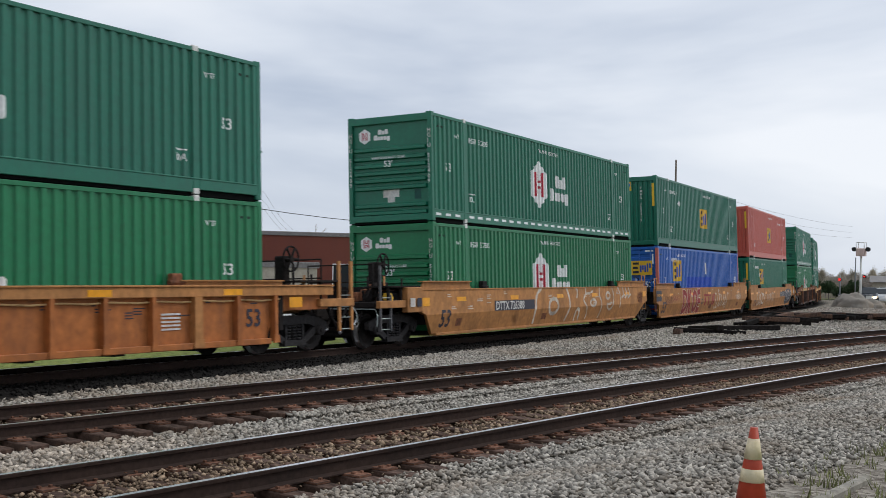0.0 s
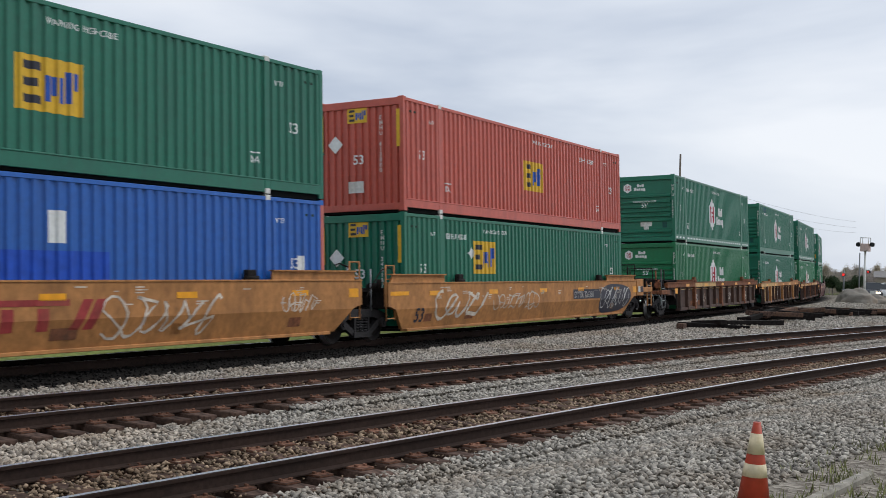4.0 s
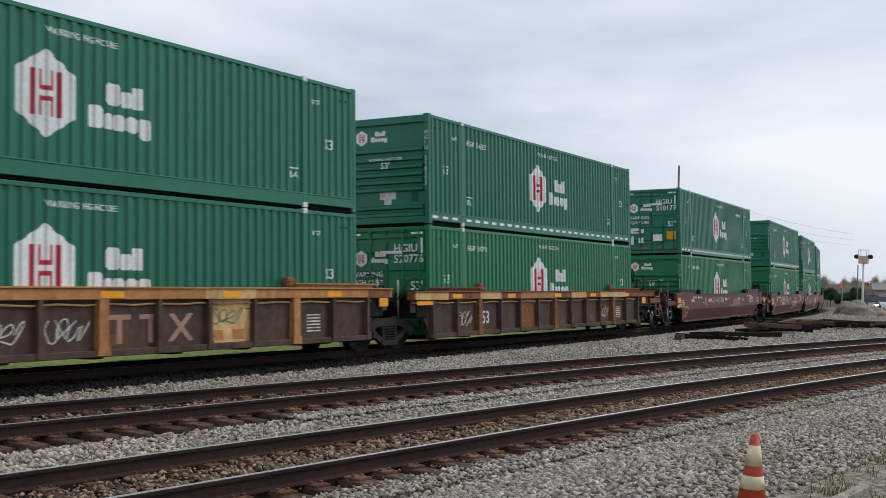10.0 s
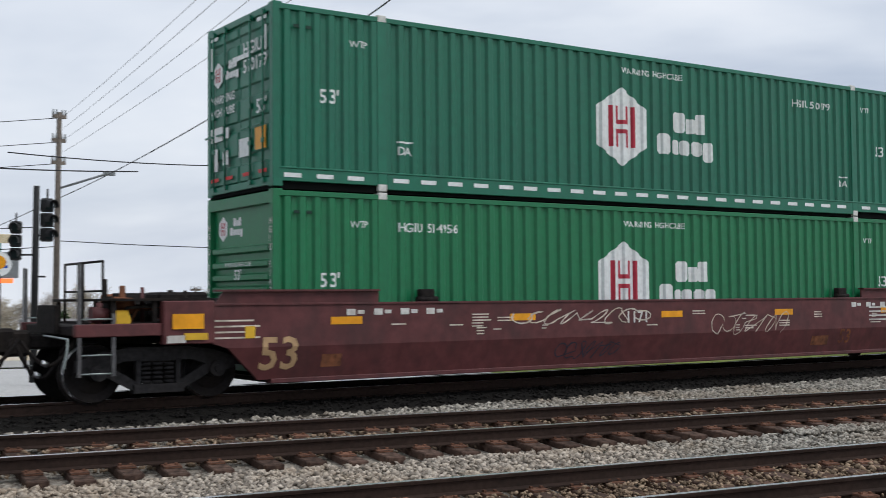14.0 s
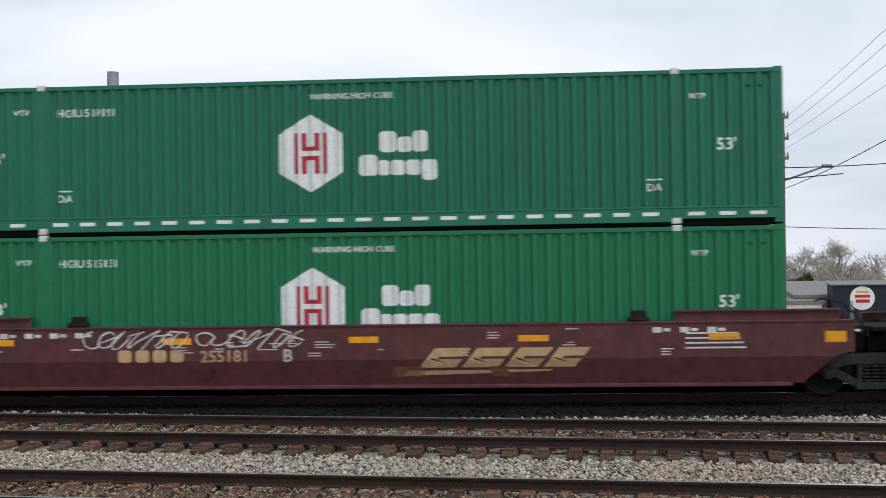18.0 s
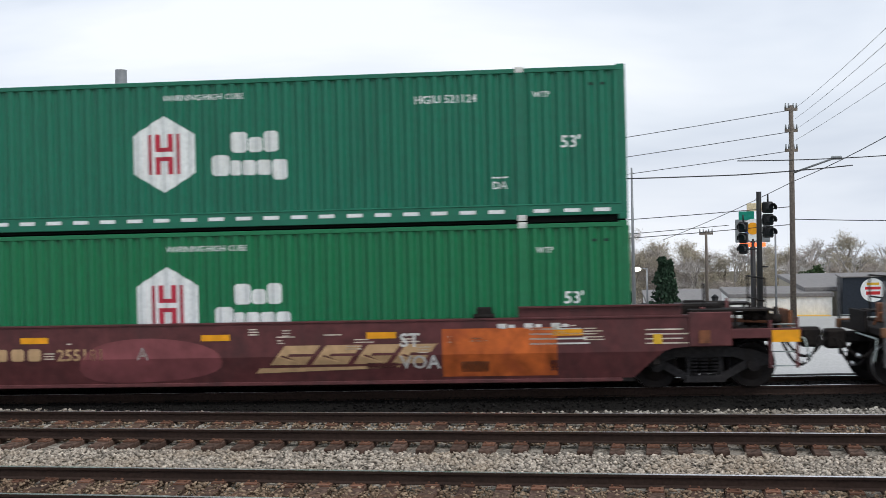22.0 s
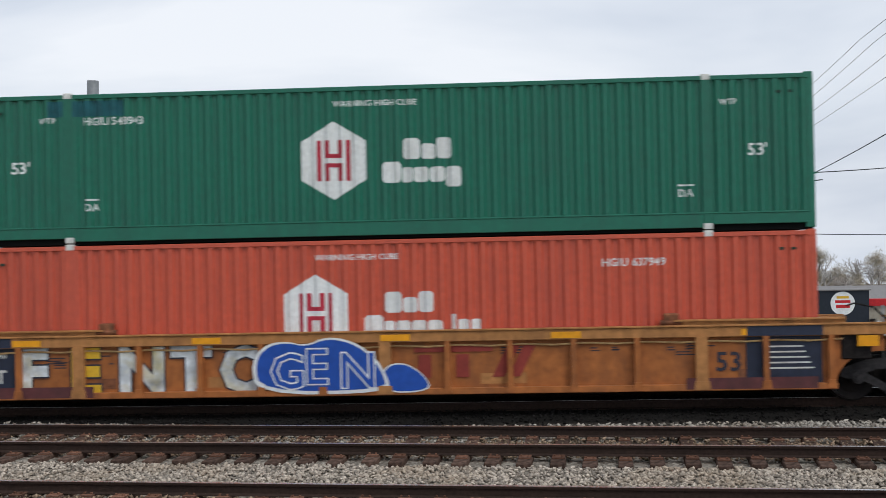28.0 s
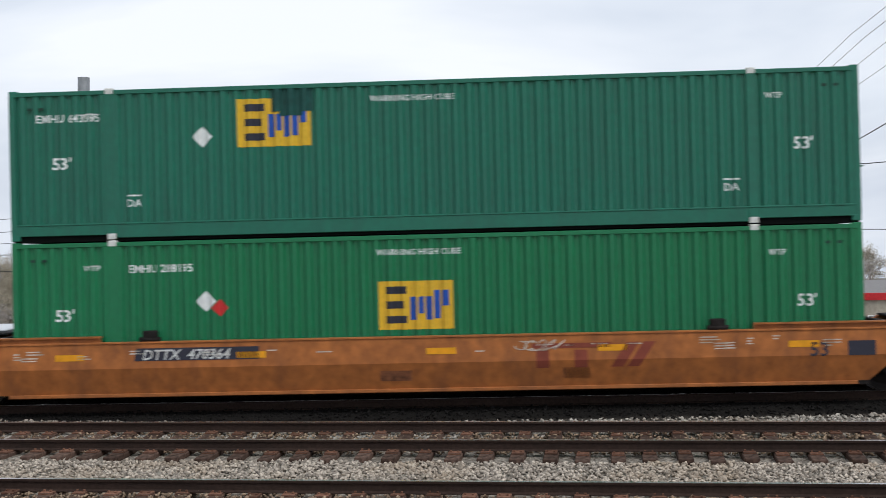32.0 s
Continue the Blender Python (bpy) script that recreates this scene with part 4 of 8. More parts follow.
def container(color, number, logo="hex", doors_lead=False, stripe=False, label="", logo_x=-1.42, extra=(), inc=False, logo_z=1.0, warn_x=None, id_x=-5.8, post=None):
    """A 53 foot container with pressed sides; the writing stands on the near side."""
    c = tagged(new("shipping_container"), label, "shipping container", "stacked containers on the train")
    for me in PANELS:
        part("side_panel", me, color, c)
    part("far_side_panel", M_FAR_SIDE, color, c)
    for turned in (False, True):
        m = Matrix.Rotation(math.pi, 4, "Z") if turned else Matrix()
        for name, me in (("top_rail", M_TOP_RAIL), ("bottom_rail", M_BOTTOM_RAIL)):
            part(name, me, color, c).matrix_basis = m
        part("corner_post", M_CORNER_POST, post or color, c, "faded red corner post" if post else "").matrix_basis = m
        part("corner_post", M_CORNER_POST, post or color, c, "faded red corner post" if post else "").matrix_basis = m @ Matrix.Diagonal((-1, 1, 1, 1))
        for x in (-POST_X, POST_X):
            part("intermediate_post", M_MID_POST, color, c).matrix_basis = m @ Matrix.Translation((x, 0, 0))
            for z in (0.06, 2.85):
                part("corner_casting", M_CASTING, GREY_WHITE, c).matrix_basis = m @ Matrix.Translation((x, 0, z))
        for x in (-LEN / 2 + 0.088, LEN / 2 - 0.088):
            for z in (0.06, 2.84):
                part("corner_casting", M_CASTING, color, c).matrix_basis = m @ Matrix.Translation((x, 0.001, z))
    part("roof", M_ROOF, color, c)
    part("underframe", M_BASE, GAP_BLACK, c)
    end_group(c, doors_lead, color, logo, number, False)
    end_group(c, not doors_lead, color, logo, number, True)
    for x in (-7.25, 6.85) if color is not ORANGE_RED else ():
        decal("53", lambda: letters("53'", 0.32), WHITE, x, 1.37, c, "marking")
    for x in (-6.68, 6.35) if color is not ORANGE_RED else ():
        decal("wtp", lambda: letters("WTP", 0.15), WHITE, x, 2.33, c, "marking")
    for x in (-7.66, -7.44, 7.44, 7.66):
        part("vent", M_VENT, None, c).location = (x, 0, 2.52)
    for x in (-5.8, 5.55):
        decal("da", lambda: letters("DA", 0.2), WHITE, x, 0.62, c, "marking")
        decal("da_bar", lambda: rects(bmesh.new(), [(0, 0, 0.3, 0.03)]), WHITE, x, 0.82, c, "marking")
    decal("id" + number, lambda: letters(number, 0.21), WHITE, id_x if not extra or "id_right" not in extra else 4.1, 2.28, c, "marking")
    decal("warn", lambda: letters("WARNING HIGH CUBE", 0.155), WHITE, logo_x + 0.62 if warn_x is None else warn_x, 2.5, c, "marking")
    if logo == "hex":
        decal("hex", hex_logo, [WHITE, LOGO_RED], logo_x, logo_z - 0.28, c, "marking", "white hexagon emblem with red bars")
        decal("names%d" % inc, lambda: name_blocks(inc), WHITE, logo_x + 1.55, logo_z - 0.06, c, "marking", "white block lettering")
    else:
        decal("square", square_logo, [YELLOW, LOGO_BLACK, LOGO_BLUE], logo_x, logo_z, c, "marking", "yellow emblem with blue and black blocks")
    if stripe:
        for x in [-5.89 + 0.541 * i for i in range(22)] + [-7.88, -7.31, -6.75, 6.32, 6.89, 7.45]:
            decal("dash", lambda: rects(bmesh.new(), [(0, 0, 0.3, 0.07)]), WHITE, 0, 0.15, c, "reflective_tape", y=-1.291).location.x = x
    for e in extra:
        if e == "diamond":
            decal("diamond", diamond, WHITE, -4.5, 1.72, c, "placard")
        elif e == "diamond_red":
            decal("diamond", diamond, WHITE, -4.5, 1.5, c, "placard")
            decal("diamond_r", lambda: scaled(diamond(), 0.85), LABEL_RED, -4.2, 1.4, c, "placard", lift=0.007)
        elif e == "patch":
            decal("patch", lambda: rects(bmesh.new(), [(0, 0, 1.3, 1.7)]), PATCH, -7.3, 1.1, c, "repainted_patch", "blue-green repainted patch", lift=0.002)
        elif e == "patch_blue":
            decal("patch_blue", lambda: rects(bmesh.new(), [(0, 0, 4.9, 0.62)]), principled("repaint_bright_blue", (0.012, 0.07, 0.42), 0.5, 0, 0.1, 5, 0.03), -3.2, 1.0, c, "repainted_patch", "brighter blue repainted patch", lift=0.002)
        elif e == "patch_top":
            decal("patch_top", lambda: rects(bmesh.new(), [(0, 0.08, 0.8, 0.52), (0.15, 0, 0.6, 0.08)]), PATCH_DARK, -2.95, 2.28, c, "repainted_patch", "dark repainted patch", lift=0.012)
        elif e == "patch_small":
            decal("patch_small", lambda: rects(bmesh.new(), [(0, 0, 1.5, 0.3)]), PATCH, -6.5, 2.45, c, "repainted_patch", "dark blue repainted patch", lift=0.002)
        elif e == "white_square":
            decal("white_square", lambda: rects(bmesh.new(), [(0, 0, 0.42, 0.55), (6.8, -1.0, 7.05, -0.1)]), WHITE, 0.3, 1.75, c, "placard")
    return c


# ---- well cars ----
def wheel_mesh():
    bm = bmesh.new()
    prof = [(0.0, 0.11), (0.1, 0.11), (0.12, 0.07), (0.3, 0.03), (0.36, 0.05), (0.42, 0.06), (0.43, -0.06), (0.47, -0.075), (0.47, -0.1), (0.3, -0.06), (0.1, -0.09), (0.0, -0.09)]
    n = 28
    rings = []
    for r, y in prof:
        rings.append([bm.verts.new((r * math.cos(2 * math.pi * i / n), -y, r * math.sin(2 * math.pi * i / n))) for i in range(n)] if r else [bm.verts.new((0, -y, 0))])
    for k, (a, b) in enumerate(zip(rings, rings[1:])):
        for i in range(n):
            j = (i + 1) % n
            if len(a) == 1:
                f = bm.faces.new((a[0], b[i], b[j]))
            elif len(b) == 1:
                f = bm.faces.new((a[i], b[0], a[j]))
            else:
                f = bm.faces.new((a[i], b[i], b[j], a[j]))
            f.material_index = 1 if k == 5 else 0
    bmesh.ops.recalc_face_normals(bm, faces=bm.faces)
    return mesh_of("wheel", bm, [WHEEL_STEEL, BRIGHT_STEEL])


def side_frame_mesh():
    bm = bmesh.new()
    prism(bm, [(-1.2, 0.46), (-1.2, 0.62), (-0.85, 0.74), (-0.4, 0.8), (0.4, 0.8), (0.85, 0.74), (1.2, 0.62), (1.2, 0.46), (0.95, 0.4), (0.75, 0.52), (0.52, 0.6), (-0.52, 0.6), (-0.75, 0.52), (-0.95, 0.4)], -0.06, 0.06)
    for s in (-1, 1):
        prism(bm, [(s * 0.78, 0.56), (s * 0.9, 0.45), (s * 0.36, 0.16), (s * 0.28, 0.27)], -0.05, 0.05)
    prism(bm, [(-0.38, 0.13), (-0.38, 0.26), (0.38, 0.26), (0.38, 0.13)], -0.08, 0.08)
    for s in (-1, 1):
        box(bm, s * 0.3 - 0.035, s * 0.3 + 0.035, -0.06, 0.06, 0.24, 0.62)
        cyl(bm, (s * 0.9, -0.13, 0.45), (s * 0.9, 0.05, 0.45), 0.12, n=14)
        cyl(bm, (s * 0.9, -0.16, 0.45), (s * 0.9, -0.12, 0.45), 0.06, n=10)
    for x in (-0.18, 0.0, 0.18):
        for i in range(5):
            cyl(bm, (x, 0.0, 0.27 + i * 0.065), (x, 0.0, 0.31 + i * 0.065), 0.075, n=10)
    box(bm, -0.27, 0.27, -0.05, 0.05, 0.59, 0.66)
    return mesh_of("side_frame", bm, TRUCK_GREY)


def bolster_mesh():
    bm = bmesh.new()
    box(bm, -0.22, 0.22, -1.0, 1.0, 0.5, 0.72, 0.03)
    # Filler block, no real part: added to keep the space behind the springs dark.
    box(bm, -0.62, 0.62, -0.62, 0.62, 0.24, 0.74)
    for x in (-0.9, 0.9):
        cyl(bm, (x, -0.85, 0.45), (x, 0.85, 0.45), 0.08, n=10)
        box(bm, x - 0.05, x + 0.05, -0.7, 0.7, 0.3, 0.38)
    return mesh_of("bolster", bm, GRIME)


M_WHEEL, M_FRAME, M_BOLSTER = wheel_mesh(), side_frame_mesh(), bolster_mesh()


def truck(parent, x):
    t = part("truck", M_BOLSTER, None, parent, "grimy four-wheel truck with sprung side frames")
    t.location.x = x
    for y, m in ((-1.0, Matrix()), (1.0, Matrix.Rotation(math.pi, 4, "Z"))):
        part("side_frame", M_FRAME, None, t).matrix_basis = Matrix.Translation((0, y, 0)) @ m
    for dx in (-0.9, 0.9):
        part("wheel", M_WHEEL, None, t).matrix_basis = Matrix.Translation((dx, -0.755, 0.43))
        part("wheel", M_WHEEL, None, t).matrix_basis = Matrix.Translation((dx, 0.755, 0.43)) @ Matrix.Rotation(math.pi, 4, "Z")


SIDE_Y = -1.5
M_BEARER = bar_mesh("cross_bearer", GRIME, (-0.12, 0.12, -1.36, 1.36, 0.2, 0.27), bevel=0.0)


WT, RT = 1.41, 1.46


def rounded(pts, times=2):
    """Cut the corners of an outline until it is round."""
    for _ in range(times):
        out = []
        for (x0, z0), (x1, z1) in zip(pts, pts[1:] + pts[:1]):
            out += [(0.75 * x0 + 0.25 * x1, 0.75 * z0 + 0.25 * z1), (0.25 * x0 + 0.75 * x1, 0.25 * z0 + 0.75 * z1)]
        pts = out
    return pts


def tall_mark(car, x, z, h, w, mat, y):
    """A faded painted mark of bars and a slanted stroke."""
    for k in (0, 1):
        x0 = x + k * w * 0.95
        rects_y(car, [(x0, z + h * 0.8, x0 + w, z + h)], mat, "marking", y)
        rects_y(car, [(x0 + w * 0.1, z, x0 + w * 0.42, z + h * 0.72)], mat, "marking", y)
    x0 = x + w * 1.95
    for k, (p, q) in enumerate((((x0, z), (x0 + w * 0.4, z + h)), ((x0 + w * 0.4, z), (x0 + w * 0.8, z + h)))):
        bm = bmesh.new()
        poly(bm, [(p[0], p[1]), (p[0] + w * 0.3, p[1]), (q[0] + w * 0.3, q[1]), (q[0], q[1])])
        part("marking", lay_on(car, bm, y - 0.001 * k), mat, car)


def lay_on(car, bm, y):
    """Set flat paint on a car's side; on a smooth side it is folded over the crease."""
    if SMOOTH.get(car.name):
        if min(v.co.z for v in bm.verts) < 0.75:
            bmesh.ops.bisect_plane(bm, geom=bm.verts[:] + bm.edges[:] + bm.faces[:], plane_co=(0, 0, 0.76), plane_no=(0, 0, 1), dist=1e-4)
        lift = max(SIDE_Y - y, 0.006)
        for v in bm.verts:
            v.co.y = SIDE_Y - lift + 0.32 * max(0.76 - v.co.z, 0.0)
    else:
        for v in bm.verts:
            v.co.y = y
    return bm


SMOOTH = {}


def smooth_side(lead, trail, a, b, height):
    """Smooth-sided well: an upright upper band over a lower plate that leans inwards, cut away over the trucks."""
    ea, eb = (-9.15 if lead else -9.25), (9.15 if trail else 9.25)
    band = bm_of(prism, [(ea, 0.84), (ea, height), (eb, height), (eb, 0.84), (b + 0.75, 0.82), (b + 0.55, 0.76), (a - 0.55, 0.76), (a - 0.75, 0.82)], SIDE_Y, SIDE_Y + 0.12)
    plate = bmesh.new()
    outer = [(a - 0.55, SIDE_Y, 0.76), (b + 0.55, SIDE_Y, 0.76), (b, SIDE_Y + 0.16, 0.26), (a, SIDE_Y + 0.16, 0.26)]
    vo, vi = [plate.verts.new(p) for p in outer], [plate.verts.new((x, y + 0.08, z)) for x, y, z in outer]
    plate.faces.new(vo[::-1])
    plate.faces.new(vi)
    for i in range(4):
        plate.faces.new((vo[i], vo[(i + 1) % 4], vi[(i + 1) % 4], vi[i]))
    bmesh.ops.recalc_face_normals(plate, faces=plate.faces)
    flange = bm_of(box, a + 0.2, b - 0.2, SIDE_Y + 0.12, SIDE_Y + 0.32, 0.2, 0.27, 0.01)
    lip = bm_of(box, ea, eb, SIDE_Y - 0.02, SIDE_Y + 0.14, height - 0.02, height + 0.015, 0.004)
    return (("side_band", band), ("side_plate", plate), ("bottom_flange", flange), ("top_lip", lip))


def rib_side(lead, trail, a, b):
    """Rib-sided well: heavy top chord, recessed plate, posts, bottom sill."""
    ea, eb = (-10.3 if lead else -9.3), (10.3 if trail else 9.3)
    chord = bm_of(box, ea, eb, SIDE_Y, SIDE_Y + 0.2, RT - 0.23, RT - 0.03, 0.012)
    lip = bm_of(box, ea, eb, SIDE_Y - 0.03, SIDE_Y + 0.05, RT - 0.035, RT, 0.006)
    arch = [(0.78 * (1 - math.cos(0.5 * math.pi * k / 7)), 0.3 + 0.62 * math.sin(0.5 * math.pi * k / 7)) for k in range(8)]
    plate = bm_of(prism, [(a - u, w) for u, w in arch] + [(ea + 0.06, 0.92), (ea + 0.06, RT - 0.22), (eb - 0.06, RT - 0.22), (eb - 0.06, 0.92)] + [(b + u, w) for u, w in arch[::-1]], SIDE_Y + 0.12, SIDE_Y + 0.16)
    sill = bm_of(box, a, b, SIDE_Y - 0.0, SIDE_Y + 0.2, 0.24, 0.36, 0.01)
    return (("top_chord", chord), ("top_lip", lip), ("recessed_plate", plate), ("bottom_sill", sill))


def posts(parent, mat, mat2, n):
    for i in range(n + 1):
        x = -8.25 + 16.5 / n * i
        wide = i in (2, n // 2, n - 2)
        w = 0.11 if wide else 0.05
        bm = bmesh.new()
        prism(bm, [(x - w, 0.3), (x - w, RT - 0.22), (x + w, RT - 0.22), (x + w, 0.3)], SIDE_Y - 0.015, SIDE_Y + 0.13)
        prism(bm, [(x - w - 0.04, 0.26), (x - w - 0.02, 0.42), (x + w + 0.02, 0.42), (x + w + 0.04, 0.26)], SIDE_Y - 0.03, SIDE_Y + 0.02)
        part("side_post", bm, mat2 if wide else mat, parent)


def brake_wheel(parent, x, side):
    bm = bmesh.new()
    n, R = 28, 0.28
    c = Vector((x, -0.75, 2.05))
    for i in range(n):
        a0, a1 = 2 * math.pi * i / n, 2 * math.pi * (i + 1) / n
        cyl(bm, c + Vector((R * math.cos(a0), 0, R * math.sin(a0))), c + Vector((R * math.cos(a1), 0, R * math.sin(a1))), 0.022, n=6, caps=False)
    for i in range(6):
        a0 = 2 * math.pi * i / 6
        cyl(bm, c, c + Vector((R * math.cos(a0), 0, R * math.sin(a0))), 0.026, n=6)
    cyl(bm, c + Vector((0, -0.04, 0)), c + Vector((0, 0.3, 0)), 0.07, n=12)
    part("brake_wheel", bm, GRIME, parent, "dark spoked hand brake wheel")
    part("brake_gear_box", bm_of(box, x - 0.11, x + 0.13, -0.62, -0.35, 1.5, 2.12, 0.03), GRIME, parent)
    part("brake_stand", bm_of(box, x - 0.1, x + 0.12, -0.66, -0.3, 1.0, 1.55, 0.02), GRIME, parent)


def plain_part(car, name, mat, fn, *args, label=""):
    return part(name, bm_of(fn, *args), mat, car, label)


def coupled_end(car, s, mat, brake):
    """The end of a car that is coupled to the next: platform, steps, pipes, coupler. s: -1 leading, 1 trailing."""
    def at(x0, x1):
        return (x0, x1) if s > 0 else (-x1, -x0)
    smooth_car = SMOOTH.get(car.name)
    top = SMOOTH[car.name] if smooth_car else RT
    rng = random.Random(car.name + str(s))
    tall = mat is CAR_YELLOW and not smooth_car
    bm = bmesh.new()
    box(bm, *at(8.5, 11.0), -0.35, 0.35, 0.82, 1.12, 0.02)
    box(bm, *at(10.6, 11.1), -1.3, 1.3, 0.98, 1.13, 0.02)
    part("end_sill", bm, GRIME if smooth_car else mat, car)
    bm = bmesh.new()
    box(bm, *at(8.55, 10.6), -1.36, 1.36, 1.1, 1.16, 0.008)
    box(bm, *at(8.45, 8.6), -1.42, 1.42, 0.5, top + 0.1, 0.01)
    part("end_deck", bm, GRIME, car)
    for y in (-1, 1):
        y0, y1 = (SIDE_Y + 0.02, SIDE_Y + 0.14) if y < 0 else (-SIDE_Y - 0.14, -SIDE_Y - 0.02)
        plain_part(car, "edge_sill", mat, box, *at(9.85, 11.15), y0, y1, 0.97, 1.15, 0.012)
        if smooth_car:
            plain_part(car, "end_panel", mat, box, *at(9.12, 9.9), y0 - 0.05 * (y < 0), y1 + 0.05 * (y > 0), 0.84, top + 0.06, 0.015)
        plain_part(car, "walkway", GRIME, box, *at(9.15, 10.65), *((-1.45, -0.75) if y < 0 else (0.75, 1.45)), top + 0.06, top + 0.1, 0.004)
        for x in (9.95, 10.55):
            plain_part(car, "walkway_bracket", GRIME, box, *at(x, x + 0.06), *((-1.4, -1.34) if y < 0 else (1.34, 1.4)), 1.12, top + 0.07)
    for y in (-1.44, 1.44):
        bm = bmesh.new()
        x0 = s * 11.08
        w = 0.045 if tall else 0.025
        for dx, h in ((0.0, 2.0 if s < 0 or tall else 1.35), (-s * 0.48, 2.0 if tall else 1.3)):
            box(bm, x0 + dx - w, x0 + dx + w, y - 0.025, y + 0.025, 0.42, h)
        part("ladder", bm, mat if tall or s > 0 else LADDER_GREY, car, "orange-painted ladder posts" if tall else "")
        for z in (0.46, 0.72, 1.22):
            plain_part(car, "rung", STEEL_BAR, cyl, (x0, y, z), (x0 - s * 0.48, y, z), 0.014, None, 6)
    bm = bmesh.new()
    for y in (-0.95, 0.0, 0.95):
        cyl(bm, (s * 10.6, y, 1.15), (s * 10.6, y, 2.05), 0.02, n=6)
    cyl(bm, (s * 10.6, -0.95, 2.05), (s * 10.6, 0.95, 2.05), 0.02, n=6)
    cyl(bm, (s * 10.6, -0.95, 1.62), (s * 10.6, 0.95, 1.62), 0.018, n=6)
    part("hand_rail", bm, GRIME, car)
    bm = bmesh.new()
    box(bm, *at(10.9, 11.55), -0.12, 0.12, 0.78, 1.0, 0.03)
    box(bm, *at(11.4, 11.8), -0.2, 0.16, 0.68, 1.06, 0.05)
    part("coupler", bm, GRIME, car)
    plain_part(car, "strike_plate", RUST_PATCH if s > 0 else GRIME, box, *at(11.1, 11.17), -0.55, 0.45, 1.0, 1.42, 0.01)
    bm = bmesh.new()
    tube(bm, [(s * 11.2, 0.1, 0.98), (s * 11.22, -0.9, 0.96), (s * 11.22, -1.38, 0.95), (s * 11.25, -1.46, 0.8), (s * 11.3, -1.47, 0.55)], 0.016)
    part("uncoupling_lever", bm, STEEL_BAR, car)
    if brake:
        brake_wheel(car, s * 9.75, s)
    else:
        bm = bmesh.new()
        box(bm, *at(9.0, 9.8), -1.0, -0.45, 1.22, 1.6, 0.04)
        cyl(bm, (s * 9.2, 0.1, 1.4), (s * 10.1, 0.1, 1.4), 0.2, n=14)
        part("brake_gear", bm, GRIME, car)
    # pipes, valves and boxes on the platform
    for k in range(5):
        y, z = rng.uniform(-1.3, -0.5), rng.uniform(1.2, 1.42)
        x0, x1 = rng.uniform(8.7, 9.3), rng.uniform(10.2, 11.0)
        bm = bmesh.new()
        tube(bm, [(s * x0, y, z), (s * (x0 + 0.35), y - 0.05, z + rng.uniform(-0.06, 0.1)), (s * (x0 + x1) / 2, y + rng.uniform(-0.1, 0.1), z + 0.03), (s * (x1 - 0.1), y, z), (s * x1, y + 0.05, z - 0.22)], rng.uniform(0.016, 0.03))
        part("air_pipe", bm, GRIME if k % 3 else RUST_PATCH, car)
    for k in range(6):
        x, y, r = rng.uniform(9.3, 10.9), rng.uniform(-1.32, -0.5), rng.uniform(0.07, 0.15)
        bm = bmesh.new()
        z = rng.uniform(1.22, 1.4)
        cyl(bm, (s * x - r, y, z), (s * x + r, y, z), r, r * 0.8, 10)
        cyl(bm, (s * x, y, 1.12), (s * x, y, z + r + rng.uniform(0, 0.15)), 0.045, n=8)
        part("brake_valve", bm, (GRIME, RUST_PATCH, GRIME, mat, GRIME, GRIME)[k], car)
    if s < 0:
        bm = bmesh.new()
        cyl(bm, (-10.45, -1.36, 1.2), (-10.45, -1.3, 1.2), 0.13, 0.11, 12)
        box(bm, -10.56, -10.34, -1.34, -1.2, 1.08, 1.34, 0.02)
        part("brake_regulator", bm, YELLOW, car, "yellow valve body")
    for k in range(4):
        x, w, h = rng.uniform(9.2, 10.6), rng.uniform(0.08, 0.2), rng.uniform(0.12, 0.38)
        y = rng.uniform(-1.0, 0.6)
        plain_part(car, "equipment_box", GRIME if k else RUST_PATCH, box, s * x - w, s * x + w, y, y + 0.3, 1.14, 1.14 + h + 0.1, 0.02)
    for k in range(3):
        x = 9.4 + 0.55 * k + rng.uniform(-0.1, 0.1)
        plain_part(car, "stanchion", (GRIME, mat, GRIME)[k], cyl, (s * x, -1.1 + 0.2 * k, 1.1), (s * x, -1.1 + 0.2 * k, rng.uniform(1.6, 2.0)), 0.028, None, 6)
    for k in (0, 1):
        arc = [Vector((s * (10.95 + 0.085 * n), -0.45 - 0.4 * k, 0.92 - (0.55 - 0.2 * k) * math.sin(math.pi * n / 9))) for n in range(10)]
        part("air_hose", tube(bmesh.new(), arc, 0.03), GRIME, car)
        plain_part(car, "hose_coupling", BRIGHT_STEEL, cyl, (s * 11.36, -0.48 - 0.4 * k, 0.4 + 0.18 * k), (s * 11.44, -0.48 - 0.4 * k, 0.44 + 0.18 * k), 0.04, None, 8)
    # reflectors and stencils
    if mat is CAR_MAROON:
        for k in range(4):
            rects_y(car, [(s * 8.75 - 0.42, 0.9 + 0.085 * k, s * 8.75 + 0.36 - 0.1 * (k % 2), 0.925 + 0.085 * k)], SPRAY_PALE, "marking", SIDE_Y - 0.006)
        if s < 0:
            rects_y(car, [(-9.78, 1.06, -9.3, 1.28)], AMBER, "reflector", SIDE_Y - 0.056)
            rects_y(car, [(-9.6, 0.9, -9.24, 1.0)], YELLOW, "placard", SIDE_Y - 0.056)
            rects_y(car, [(-9.86, 0.86, -9.58, 0.97)], GREY_WHITE, "placard", SIDE_Y - 0.056)
        else:
            plain_part(car, "reflector", AMBER, box, 10.62, 11.12, SIDE_Y + 0.002, SIDE_Y + 0.018, 0.9, 1.12)
